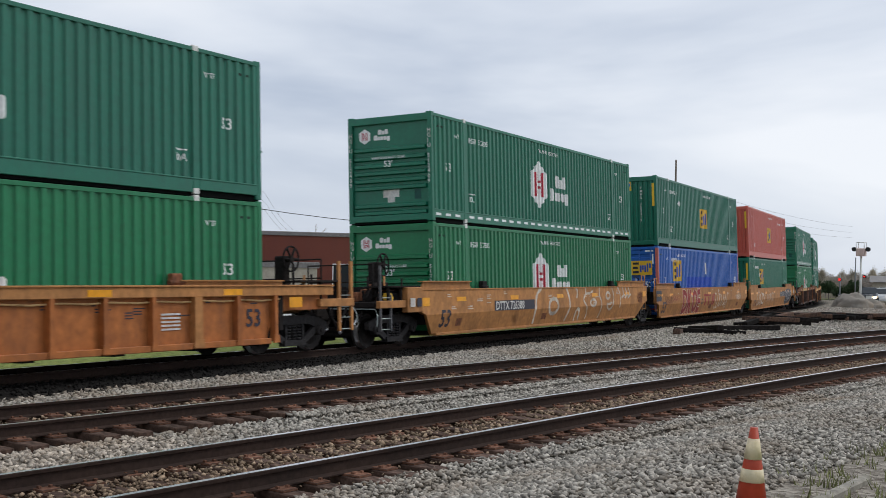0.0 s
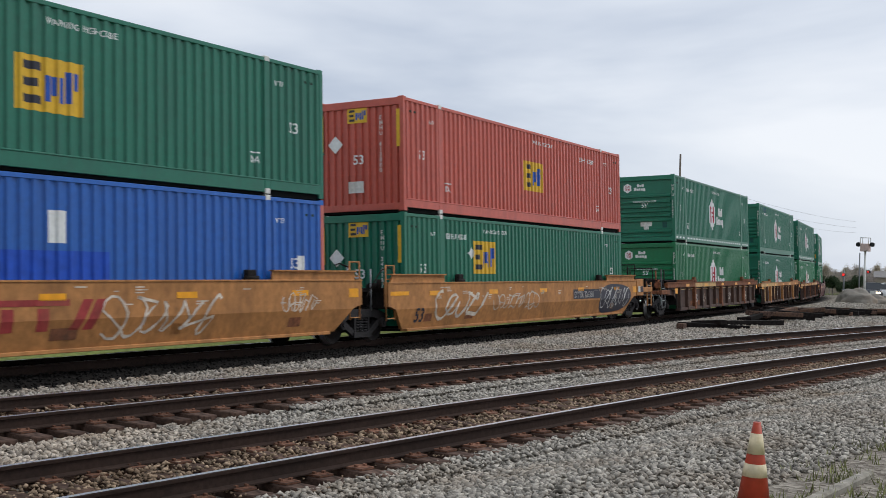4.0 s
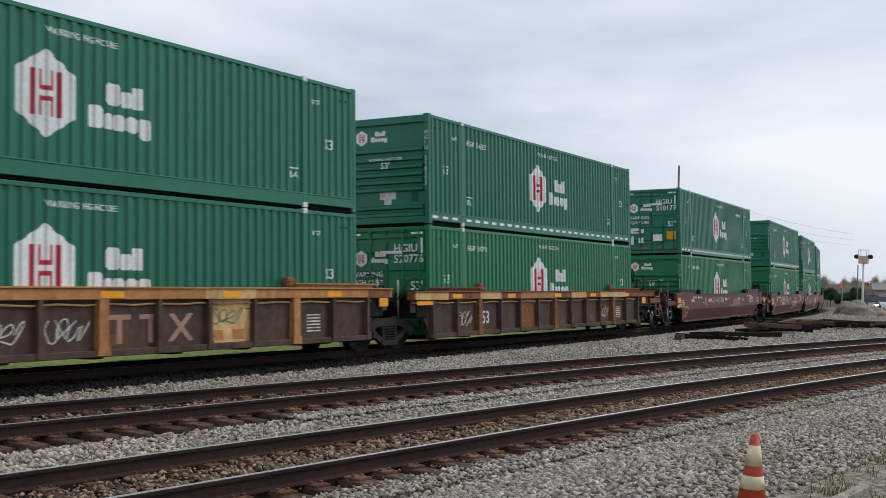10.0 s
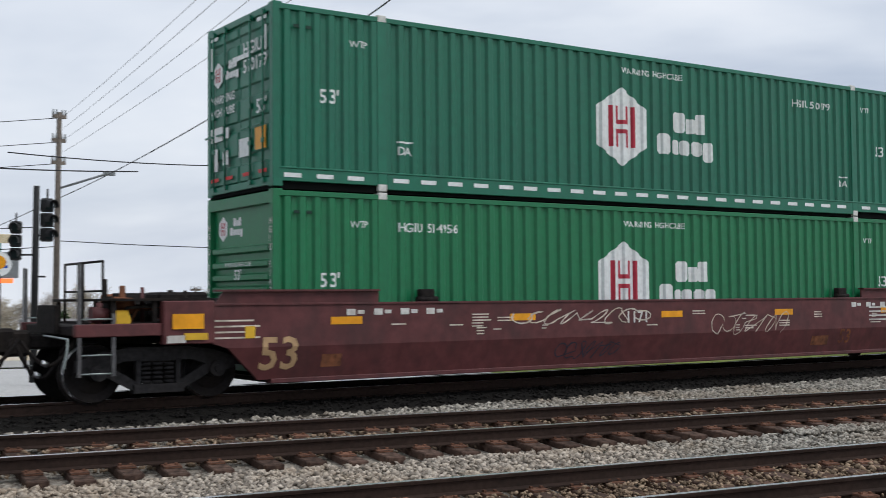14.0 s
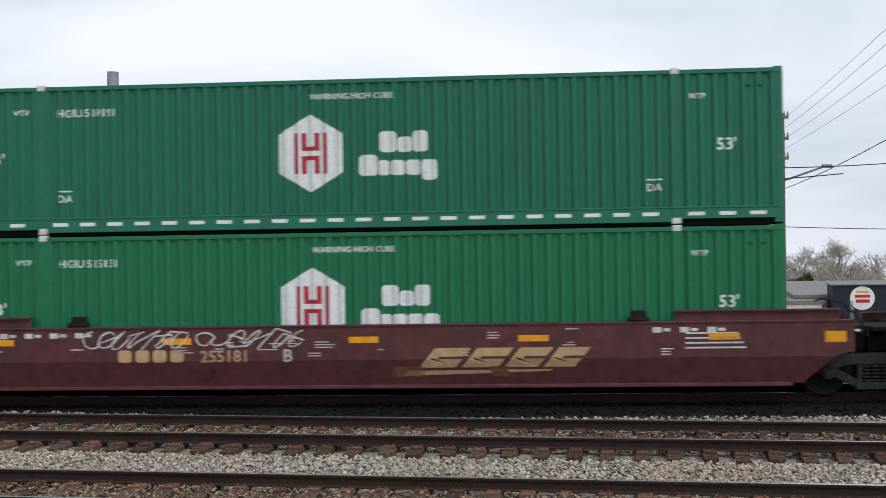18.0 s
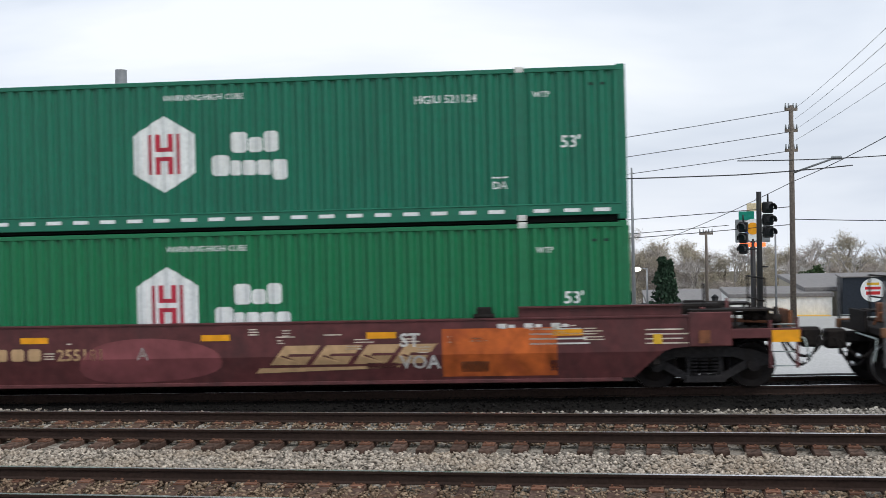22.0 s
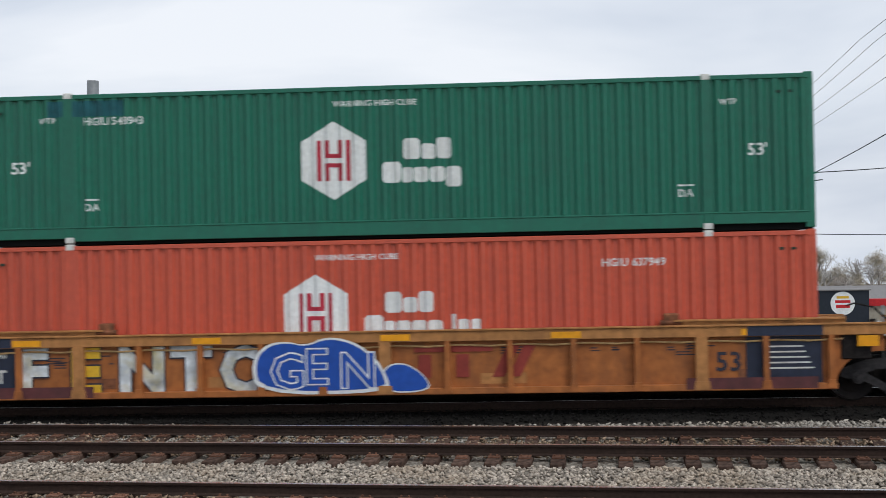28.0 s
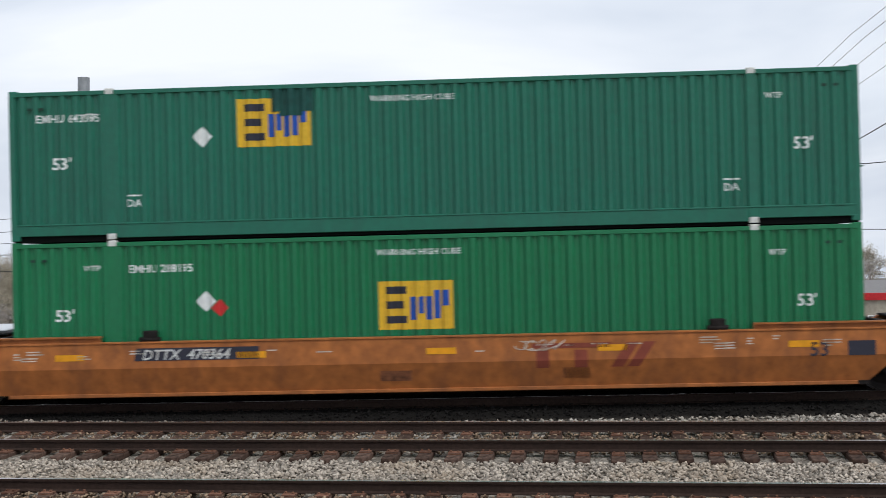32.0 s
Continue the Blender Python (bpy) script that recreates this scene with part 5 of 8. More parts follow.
            rects_y(car, [(9.3, 0.9, 9.5, 1.14)], RUST_PATCH, "placard", SIDE_Y - 0.056)
        rects_y(car, [(s * 8.55 - 0.08, 0.9, s * 8.55 + 0.08, 1.08)], YELLOW, "placard", SIDE_Y - 0.007)
    else:
        rects_y(car, [(s * 8.92 - 0.22, 0.98, s * 8.92 + 0.22, 1.2)], AMBER, "reflector", SIDE_Y - 0.006)
        if smooth_car:
            rects_y(car, [(s * 9.5 - 0.3, 0.98, s * 9.5 - 0.06, 1.2)], GREY_WHITE, "placard", SIDE_Y - 0.056)
            rects_y(car, [(s * 9.5 + 0.04, 0.98, s * 9.5 + 0.28, 1.2)], LOGO_BLACK, "placard", SIDE_Y - 0.056)


def rects_y(car, items, mat, name, y, label=""):
    bm = bmesh.new()
    rects(bm, items)
    return part(name, lay_on(car, bm, y), mat, car, label)


def words(car, text, size, x, z, mat, y=SIDE_Y - 0.006, name="marking", shear=0.0, label=""):
    bm = letters(text, size)
    for v in bm.verts:
        v.co = Vector((v.co.x + x + shear * v.co.z, y, v.co.z + z))
    return part(name, lay_on(car, bm, y), mat, car, label)


def blocks(car, x, z, heights, mat, w=0.2, gap=0.06, y=SIDE_Y - 0.006, label=""):
    bm = word_blocks(heights, x, z, None, 0, w, gap)
    return part("marking", lay_on(car, bm, y), mat, car, label)


def fat_words(car, text, size, x, z, mat, rim, squeeze=1.0, y=SIDE_Y - 0.006, gap=0.06):
    """Swollen graffiti letters, each a part with its own outline under it."""
    for i, ch in enumerate(text):
        wide = 0.0
        for fat, m, lift in ((0.07, rim, 0.0015 * (i % 2)), (0.045, mat, 0.004 + 0.0015 * (i % 2))):
            bm = letters(ch, size, fat)
            left = min(v.co.x for v in bm.verts) if not wide else left
            for v in bm.verts:
                v.co = Vector(((v.co.x - left) * squeeze + x, 0, v.co.z + z))
            wide = max(wide, max(v.co.x for v in bm.verts) - x)
            part("graffiti", lay_on(car, bm, y - lift), m, car, "swollen painted letter")
        x += wide + gap


def scribble(car, x, z, w, h, mat, seed, strokes=9, thick=0.035, y=SIDE_Y - 0.008, label="spray-painted tag"):
    """A sprayed tag as loose looping strokes."""
    rng = random.Random(seed)
    bm = bmesh.new()
    path = []
    for k in range(strokes):
        cx = x + w * (k + 0.5) / strokes
        ph, amp, turn = rng.uniform(0, 6.28), h * rng.uniform(0.3, 0.5), rng.uniform(4.2, 5.4)
        for i in range(11):
            a = i / 10 * turn + ph
            path.append(Vector((cx + w / strokes * 0.62 * math.cos(a) * rng.uniform(0.85, 1.1), z + h / 2 + amp * math.sin(a + 0.4 * k))))
    rows = []
    for i, p in enumerate(path):
        d = path[min(i + 1, len(path) - 1)] - path[max(i - 1, 0)]
        nrm = Vector((-d.y, d.x)).normalized() * thick * rng.uniform(0.55, 1.1)
        rows.append((bm.verts.new((p.x + nrm.x, y, p.y + nrm.y)), bm.verts.new((p.x - nrm.x, y, p.y - nrm.y))))
    for a, b in zip(rows, rows[1:]):
        bm.faces.new((a[0], a[1], b[1], b[0]))
    return part("graffiti", lay_on(car, bm, y), mat, car, label)


def stroke(car, pts, thick, mat=None, y=SIDE_Y - 0.007):
    """One sprayed stroke along a softened line."""
    pts = [Vector(p) for p in pts]
    for _ in range(2):
        soft = [pts[0]]
        for a, b in zip(pts, pts[1:]):
            soft += [a * 0.75 + b * 0.25, a * 0.25 + b * 0.75]
        pts = soft + [pts[-1]]
    bm = bmesh.new()
    pairs = []
    for i, p in enumerate(pts):
        d = pts[min(i + 1, len(pts) - 1)] - pts[max(i - 1, 0)]
        nrm = Vector((-d.y, d.x)).normalized() * thick * (0.85 + 0.2 * math.sin(1.7 * i))
        pairs.append((bm.verts.new((p.x + nrm.x, y, p.y + nrm.y)), bm.verts.new((p.x - nrm.x, y, p.y - nrm.y))))
    for a, b in zip(pairs, pairs[1:]):
        bm.faces.new((a[0], a[1], b[1], b[0]))
    return part("graffiti", lay_on(car, bm, y), mat or SPRAY_PALE, car, "sprayed white stroke of a large letter")


def ring(car, x, z, rx, rz, thick):
    """A sprayed loop."""
    return stroke(car, [(x + rx * math.cos(a), z + rz * math.sin(a)) for a in [0.6 * k for k in range(12)]], thick, y=SIDE_Y - 0.0085)


def well_car(style, mat, lead, trail, label, mat2=None, brake_lead=False, brake_trail=False, guards=True, guard=0.21, bays=14, height=WT):
    """One unit of a well car. lead, trail: True where that end is coupled, False where it shares a truck with the next unit."""
    car = tagged(new("well_car"), label, "railway well car", "well cars of the train")
    mat2 = mat2 or mat
    SMOOTH[car.name] = height if style == "smooth" else 0
    a, b = -8.35, 8.1 if trail else 8.35
    for turned in (False, True):
        l, t = (lead, trail) if not turned else (trail, lead)
        for name, bm in (smooth_side(l, t, *((a, b) if not turned else (-b, -a)), height) if style == "smooth" else rib_side(l, t, *((a, b) if not turned else (-b, -a)))):
            part(name, bm, mat if name in ("recessed_plate", "bottom_sill") or style == "smooth" else mat2, car).matrix_basis = Matrix.Rotation(math.pi, 4, "Z") if turned else Matrix()
    if style == "rib":
        posts(car, mat, mat2, bays)
        for y in (SIDE_Y + 0.09, -SIDE_Y - 0.09):
            pipe = bmesh.new()
            xs = [-9.2 + 0.589 * k for k in range(31)]
            tube(pipe, [(x0, y, RT - 0.3 - 0.025 * (k % 2)) for k, x0 in enumerate(xs)], 0.02)
            part("train_line_pipe", pipe, CAR_TAN, car)
    for k in range(9):
        part("cross_bearer", M_BEARER, None, car).location.x = -8.0 + 2.0 * k
    top = height if style == "smooth" else RT
    gh = 0.09 if style == "rib" else guard
    if guards:
        for s in (-1, 1):
            bm = bmesh.new()
            x0, x1 = ((5.4, 8.5) if s > 0 else (-8.5, -5.4)) if style == "rib" else ((6.0, 9.0) if s > 0 else (-9.1, -6.3))
            prism(bm, [(x0, top), (x0 + (0.15 if s < 0 else 0.0), top + gh), (x1, top + gh), (x1, top)], SIDE_Y + 0.03, SIDE_Y + 0.07)
            box(bm, x0, x1, SIDE_Y - 0.03, SIDE_Y + 0.12, top + gh - 0.02, top + gh + 0.01)
            part("guide_plate", bm, mat if style == "smooth" else mat2, car)
            bm = bmesh.new()
            box(bm, s * 5.35 - 0.14, s * 5.35 + 0.14, SIDE_Y + 0.02, SIDE_Y + 0.16, top - 0.02, top + 0.22, 0.02)
            cyl(bm, (s * 5.35 - 0.2, SIDE_Y + 0.05, top + 0.05), (s * 5.35 + 0.2, SIDE_Y + 0.05, top + 0.05), 0.05, n=8)
            part("container_guide", bm, GRIME if style == "smooth" else RUST_PATCH, car)
    rng = random.Random(label)
    for x in (-6.9, -3.4, 0.2, 3.4, 6.9):
        rects_y(car, [(x - 0.28, height - 0.33 if style == "smooth" else RT - 0.2, x + 0.28, height - 0.21 if style == "smooth" else RT - 0.08)], AMBER, "reflector", SIDE_Y - 0.005)
    y = SIDE_Y - 0.005 if style == "smooth" else SIDE_Y + 0.114
    for k in range(26):
        x, z = rng.uniform(-8.0, 7.6), rng.uniform(0.86, height - 0.11 if style == "smooth" else 1.14)
        if 2 < abs(x) or rng.random() < 0.4:
            w, n = rng.uniform(0.12, 0.42), rng.randrange(1, 4)
            rects_y(car, [(x, z - 0.05 * i, x + w * rng.uniform(0.6, 1), z - 0.05 * i + 0.022) for i in range(n)], SPRAY_PALE if style == "smooth" else LOGO_BLACK, "marking", y)
    for k in range(5):
        x = rng.uniform(-7.5, 6.8)
        rects_y(car, [(x, 0.42, x + rng.uniform(0.3, 0.6), 0.62)], RUST_PATCH if k % 2 else mat2, "patch", y + 0.001, "weathered repair patch")
    if lead:
        truck(car, -9.8)
        coupled_end(car, -1, mat2, brake_lead)
    else:
        truck(car, -9.75)
        joint_end(car, -1, mat2)
    if trail:
        truck(car, 9.45)
        coupled_end(car, 1, mat2, brake_trail)
    else:
        joint_end(car, 1, mat2)
    return car


def joint_end(car, s, mat):
    """The end of a unit over a shared truck."""
    def at(x0, x1):
        return (x0, x1) if s > 0 else (-x1, -x0)
    bm = bmesh.new()
    box(bm, *at(8.45, 9.0), -1.42, 1.42, 0.78, 1.3, 0.02)
    box(bm, *at(8.9, 9.72), -0.45, 0.45, 0.78, 1.1, 0.03)
    part("end_sill", bm, GRIME, car)
    if SMOOTH.get(car.name) and mat is CAR_YELLOW:
        bm = bmesh.new()
        for x in (8.85, 9.25):
            cyl(bm, (s * x, -1.43, 0.5), (s * x, -1.43, 1.85), 0.02, n=6)
        part("ladder", bm, mat, car)
        for z in (0.55, 0.9, 1.5, 1.83):
            plain_part(car, "rung", mat, cyl, (s * 9.25, -1.43, z), (s * 8.85, -1.43, z), 0.016, None, 6)
    bm = bmesh.new()
    cyl(bm, (s * 8.9, -1.0, 1.32), (s * 9.3, -1.0, 1.32), 0.1, n=10)
    cyl(bm, (s * 9.1, -1.15, 1.2), (s * 9.1, -1.15, 1.5), 0.07, n=8)
    part("brake_valve", bm, GRIME, car)
    bm = bmesh.new()
    box(bm, *at(8.6, 9.7), -0.75, 0.75, 1.2, 1.26)
    part("walkway", bm, GRIME, car)
    rects_y(car, [(8.72, 1.02, 9.1, 1.22) if s > 0 else (-9.15, 1.1, -8.25, 1.2)], AMBER, "reflector", SIDE_Y - 0.006)
    if s < 0 and mat is CAR_MAROON:
        words(car, "125 T", 0.17, -8.75, 0.93, GREY_WHITE)
        rects_y(car, [(-8.42, 0.84, -8.2, 1.04)], YELLOW, "placard", SIDE_Y - 0.006)
    plain_part(car, "stanchion", POLE_STEEL, cyl, (s * 9.32, -1.05, 0.75), (s * 9.32, -1.05, 1.75), 0.022, None, 6)
    bm = bmesh.new()
    tube(bm, [(s * 8.6, -1.2, 1.75), (s * 8.75, -1.22, 1.8), (s * 9.1, -1.22, 1.72), (s * 9.4, -1.2, 1.45), (s * 9.6, -1.1, 1.1)], 0.018)
    part("air_hose", bm, GRIME, car)


# ---- the train ----
TRAIN = []


def unit(lead_edge, car, low, high):
    TRAIN.append((lead_edge + LEN / 2, car, low, high))


HL = "green 53 foot container with white hexagon emblem"


def build_train():
    # ribbed yellow car
    c = well_car("rib", CAR_ORANGE, False, True, "rusty orange ribbed well car carrying two containers", CAR_YELLOW, brake_trail=True)
    words(c, "53", 0.5, 7.4, 0.62, LOGO_BLACK, SIDE_Y + 0.105)
    rects_y(c, [(5.0, 0.62 + 0.07 * i, 5.5, 0.655 + 0.07 * i) for i in range(5)], GREY_WHITE, "marking", SIDE_Y + 0.105)
    # The upper container's darker green stands in for the shading on it.
    unit(1.66, c, container(GREEN_LIGHT, "HGIU 518204", label=HL + ", lower of a stack"), container(GREEN_DARK, "HGIU 522671", label=HL + ", upper of a stack"))
    # three smooth yellow units
    c = well_car("smooth", CAR_YELLOW, True, False, "weathered yellow smooth-sided well car with white graffiti", brake_lead=True)
    words(c, "53", 0.64, -8.1, 0.42, LOGO_BLACK, SIDE_Y + 0.03)
    rects_y(c, [(-4.8, 0.77, -1.9, 1.06)], LOGO_BLACK, "number_board", SIDE_Y - 0.009)
    words(c, "DTTX 726388", 0.34, -4.72, 0.8, GREY_WHITE, SIDE_Y - 0.012)
    stroke(c, [(-1.8, 0.3), (-1.82, 0.9), (-1.7, 1.25), (-1.35, 1.4)], 0.07)
    stroke(c, [(0.75, 1.4), (1.0, 1.1), (1.08, 0.8), (0.95, 0.5), (0.8, 0.32)], 0.06)
    ring(c, -0.35, 0.82, 0.4, 0.25, 0.07)
    stroke(c, [(1.6, 1.4), (1.78, 1.25), (1.66, 1.05)], 0.06)
    stroke(c, [(1.66, 0.3), (1.66, 0.62), (1.85, 0.72), (2.02, 0.6), (2.02, 0.3)], 0.06)
    stroke(c, [(2.5, 1.4), (2.55, 1.2), (2.25, 0.98), (2.6, 0.8), (2.75, 0.55), (2.7, 0.32)], 0.045)
    stroke(c, [(2.55, 1.18), (2.9, 1.2), (3.25, 1.28)], 0.04)
    ring(c, 3.25, 0.87, 0.28, 0.12, 0.05)
    stroke(c, [(3.85, 1.4), (3.88, 1.05), (4.08, 0.95), (4.1, 0.5), (3.92, 0.34)], 0.045)
    ring(c, 4.75, 1.1, 0.22, 0.12, 0.055)
    stroke(c, [(5.15, 1.4), (5.4, 1.1), (5.3, 0.72), (4.95, 0.55), (4.55, 0.82), (4.85, 0.78), (5.2, 0.86)], 0.045)
    stroke(c, [(5.8, 1.4), (6.08, 1.15), (6.12, 0.9), (6.05, 0.65)], 0.04)
    for x in (6.3, 6.65, 7.0):
        stroke(c, [(x, 1.38), (x + 0.18, 1.2), (x + 0.1, 1.0), (x - 0.12, 1.02), (x + 0.32, 1.12)], 0.035)
    scribble(c, 8.1, 0.75, 0.6, 0.5, RUST_PATCH, 7, 7, 0.02)
    unit(25.02, c, container(GREEN_LIGHT, "HGIU 517383", label=HL + ", lower of a stack"), container(GREEN, "HGIU 512409", stripe=True, label="green container with white hexagon emblem and dashed white line"))
    c = well_car("smooth", CAR_YELLOW, False, False, "weathered yellow smooth-sided well car with red and white graffiti")
    words(c, "53", 0.64, -8.3, 0.42, LOGO_BLACK, SIDE_Y + 0.03)
    rects_y(c, [(-9.25, 0.9, -8.45, 1.34)], LOGO_BLACK, "marking", SIDE_Y - 0.005)
    fat_words(c, "DKOE", 1.38, -4.95, 0.34, SPRAY_RED, SPRAY_PALE, 0.8, gap=-0.03)
    scribble(c, -6.9, 0.85, 1.6, 0.3, SPRAY_RED, 18, 5, 0.012)
    tall_mark(c, -0.9, 0.58, 0.52, 0.75, SPRAY_RED, SIDE_Y - 0.006)
    scribble(c, 1.3, 0.34, 3.0, 0.85, SPRAY_PALE, 5, 6, 0.032)
    scribble(c, 6.3, 0.7, 1.2, 0.45, SPRAY_PALE, 16, 6, 0.02)
    scribble(c, -8.0, 0.7, 1.2, 0.4, RUST_PATCH, 17, 6, 0.02)
    rects_y(c, [(-1.45, 0.66, -1.38, 0.9), (-1.38, 0.66, -1.22, 0.72), (-1.38, 0.84, -1.22, 0.9)], LOGO_BLACK, "marking", SIDE_Y - 0.006)
    unit(44.81, c, container(BLUE, "EMHU 285116", "square", True, extra=("white_square", "patch_blue"), logo_x=-5.6, logo_z=1.42, post=FADED_RED, label="blue shipping container with yellow square emblem and double doors"),
         container(GREEN_DARK, "EMHU 253319", "square", extra=("diamond",), logo_x=-0.35, label="dark green shipping container with yellow square emblem"))
    c = well_car("smooth", CAR_YELLOW, False, True, "weathered yellow smooth-sided well car with dark bubble graffiti", brake_trail=False)
    words(c, "53", 0.5, -7.9, 0.42, LOGO_BLACK, SIDE_Y + 0.03)
    scribble(c, -6.8, 0.45, 3.0, 0.75, SPRAY_PALE, 8, 5, 0.05)
    scribble(c, -3.4, 0.55, 3.2, 0.6, SPRAY_PALE, 9, 9, 0.022)
    rects_y(c, [(2.7, 0.82, 5.25, 1.14)], LOGO_BLACK, "number_board", SIDE_Y - 0.004)
    words(c, "DTTX 726388", 0.3, 2.8, 0.86, GREY_WHITE)
    poly_y(c, [(5.15, 0.3), (5.25, 1.3), (7.9, 1.3), (8.6, 0.95), (8.1, 0.4), (6.5, 0.28)], LOGO_BLACK, "graffiti", SIDE_Y - 0.006, "black bubble graffiti")
    scribble(c, 5.3, 0.42, 2.9, 0.8, GREY_WHITE, 21, 7, 0.022, SIDE_Y - 0.01, "grey outlines of bubble letters")
    unit(64.42, c, container(GREEN, "EMHU 240187", "square", extra=("diamond",), logo_x=-4.2, logo_z=1.35, label="green shipping container with yellow square emblem"),
         container(RED, "EMHU 613880", "square", extra=("id_right",), logo_x=-0.6, label="faded red shipping container with yellow square emblem"))
    # three ribbed brown units
    for k, (edge, m, m2, lo, hi, txt, dl) in enumerate((
            (88.0, CAR_RUST, CAR_RUST, "HGIU 526341", "HGIU 519421", "rust-brown ribbed well car", False),
            (107.87, CAR_RUST, CAR_YELLOW, "HGIU 518187", "HGIU 527166", "yellow and rust-brown ribbed well car with faded lettering", False),
            (127.46, CAR_RUST, CAR_RUST, "HGIU 520776", "HGIU 516223", "brown ribbed well car with a yellow patched chord", True))):
        c = well_car("rib", m, k == 0, k == 2, txt, (RUST_PATCH, CAR_YELLOW, RUST_PATCH)[k], brake_trail=k == 2, bays=12)
        bay = lambda n: -8.25 + 1.375 * n
        for n0, n1, tone in (((2, 5, CAR_TAN), (8, 10, RUST_PATCH)), ((-0.7, 4.2, CAR_TAN), (7.9, 9, CAR_TAN), (12, 12.7, RUST_PATCH)), ((-0.7, 0.6, CAR_TAN), (2, 3, CAR_TAN), (4, 6, CAR_YELLOW), (7, 8, CAR_TAN), (9, 11, CAR_TAN)))[k]:
            rects_y(c, [(bay(n0), RT - 0.228, bay(n1), RT - 0.035)], tone, "patch", SIDE_Y - 0.004, "repainted stretch of the top chord")
        for n0, tone in ((), ((0, CAR_TAN), (1, CAR_TAN), (2, CAR_TAN), (3, CAR_TAN), (8, CAR_TAN)), ((4, RUST_PATCH),))[k]:
            rects_y(c, [(bay(n0) + 0.05, 0.37, bay(n0 + 1) - 0.05, RT - 0.24)], tone, "repainted_panel", SIDE_Y + 0.116, "faded yellow panel between two posts")
        words(c, "53", 0.5, bay(2) + 0.3, 0.55, LOGO_BLACK if k == 1 else GREY_WHITE, SIDE_Y + 0.11)
        for n0 in ((3, 7), (4, 5), (1, 9))[k]:
            scribble(c, bay(n0) + 0.22, 0.5, 0.9, 0.42, GREY_WHITE if k == 1 else SPRAY_PALE, 30 + k + n0, 4, 0.014, SIDE_Y + 0.11)
        rects_y(c, [(bay(10) + 0.5, 0.5 + 0.07 * i, bay(10) + 1.0, 0.53 + 0.07 * i) for i in range(6)], SPRAY_PALE, "marking", SIDE_Y + 0.112)
        if k == 1:
            faded = principled("stencil_faded", (0.34, 0.2, 0.15), 0.7)
            for x, ch in ((bay(6) + 0.2, "T"), (bay(7) - 0.4, "T"), (bay(7) + 0.35, "X")):
                fat = letters(ch, 0.72, 0.02)
                for v in fat.verts:
                    v.co = Vector((v.co.x * 1.25 + x, 0, v.co.z + 0.46))
                part("marking", lay_on(c, fat, SIDE_Y + 0.11), faded, c, "faded stencilled letter")
            scribble(c, bay(8) + 0.15, 0.72, 0.9, 0.34, principled("spray_green", (0.12, 0.2, 0.12), 0.7), 35, 4, 0.02, SIDE_Y + 0.11)
            rects_y(c, [(bay(1) + 0.1, 0.42, bay(2) - 0.16, 1.0)], LOGO_BLACK, "stencil_panel", SIDE_Y + 0.112)
            words(c, "125-T", 0.3, bay(1) + 0.14, 0.55, GREY_WHITE, SIDE_Y + 0.106)
            rects_y(c, [(bay(2) + 0.12, 1.0, bay(2) + 0.2, 1.14)], LOGO_BLACK, "marking", SIDE_Y + 0.11)
        unit(edge, c, container(GREEN_LIGHT if k != 1 else GREEN, lo, doors_lead=dl, logo_x=-1.7 if k == 1 else -1.42, label=HL + ", lower of a stack"),
             container(GREEN, hi, stripe=k != 1, logo_x=-1.7 if k == 1 else -1.42, extra=("patch_small",) if k == 1 else (), label=HL + ", upper of a stack"))
    # single maroon car
    c = well_car("smooth", CAR_MAROON, True, True, "maroon smooth-sided well car with white tags along its side", brake_trail=False)
    maroon_marks(c, "", False)
    scribble(c, -3.6, 0.98, 3.2, 0.3, SPRAY_PALE, 41, 9, 0.014)
    words(c, "1171", 0.3, -1.0, 1.0, GREY_WHITE)
    scribble(c, 1.3, 0.7, 2.2, 0.45, SPRAY_PALE, 43, 7, 0.011)
    scribble(c, -2.6, 0.35, 1.5, 0.35, LOGO_BLACK, 46, 7, 0.014)
    words(c, "53", 0.42, 5.2, 0.45, RUST_PATCH, SIDE_Y + 0.03)
    unit(150.87, c, container(GREEN_LIGHT, "HGIU 514956", label=HL + ", lower of a stack"),
         container(GREEN, "HGIU 510179", doors_lead=True, stripe=True, extra=("id_right",), label="green container with white hexagon emblem and rodded doors"))
    # three maroon units
    for k, (edge, lo, hi) in enumerate(((174.3, "HGIU 515131", "HGIU 519191"), (193.76, "HGIU 514019", "HGIU 514437"), (213.18, "HGIU 520735", "HGIU 521124"))):
        c = well_car("smooth", CAR_MAROON, k == 0, k == 2, ("maroon smooth-sided well car with gold emblem and white graffiti", "maroon smooth-sided well car with pale block graffiti", "maroon smooth-sided well car with an orange sprayed panel")[k], brake_lead=k == 0)
        maroon_marks(c, "255181", True)
        if k == 0:
            scribble(c, -5.2, 0.98, 2.0, 0.4, GREY_WHITE, 51, 7, 0.016)
            scribble(c, -3.0, 0.98, 2.1, 0.4, GREY_WHITE, 52, 7, 0.016)
        words(c, "BCA"[k], 0.34, -1.35, 0.74, GREY_WHITE)
        if k == 1:
            words(c, "HILO - ZENK-O", 0.46, -4.0, 0.32, principled("spray_grey", (0.24, 0.21, 0.21), 0.7), SIDE_Y, "graffiti", label="grey block-letter graffiti")
            scribble(c, 3.0, 0.9, 1.6, 0.3, GREY_WHITE, 53, 5, 0.02)
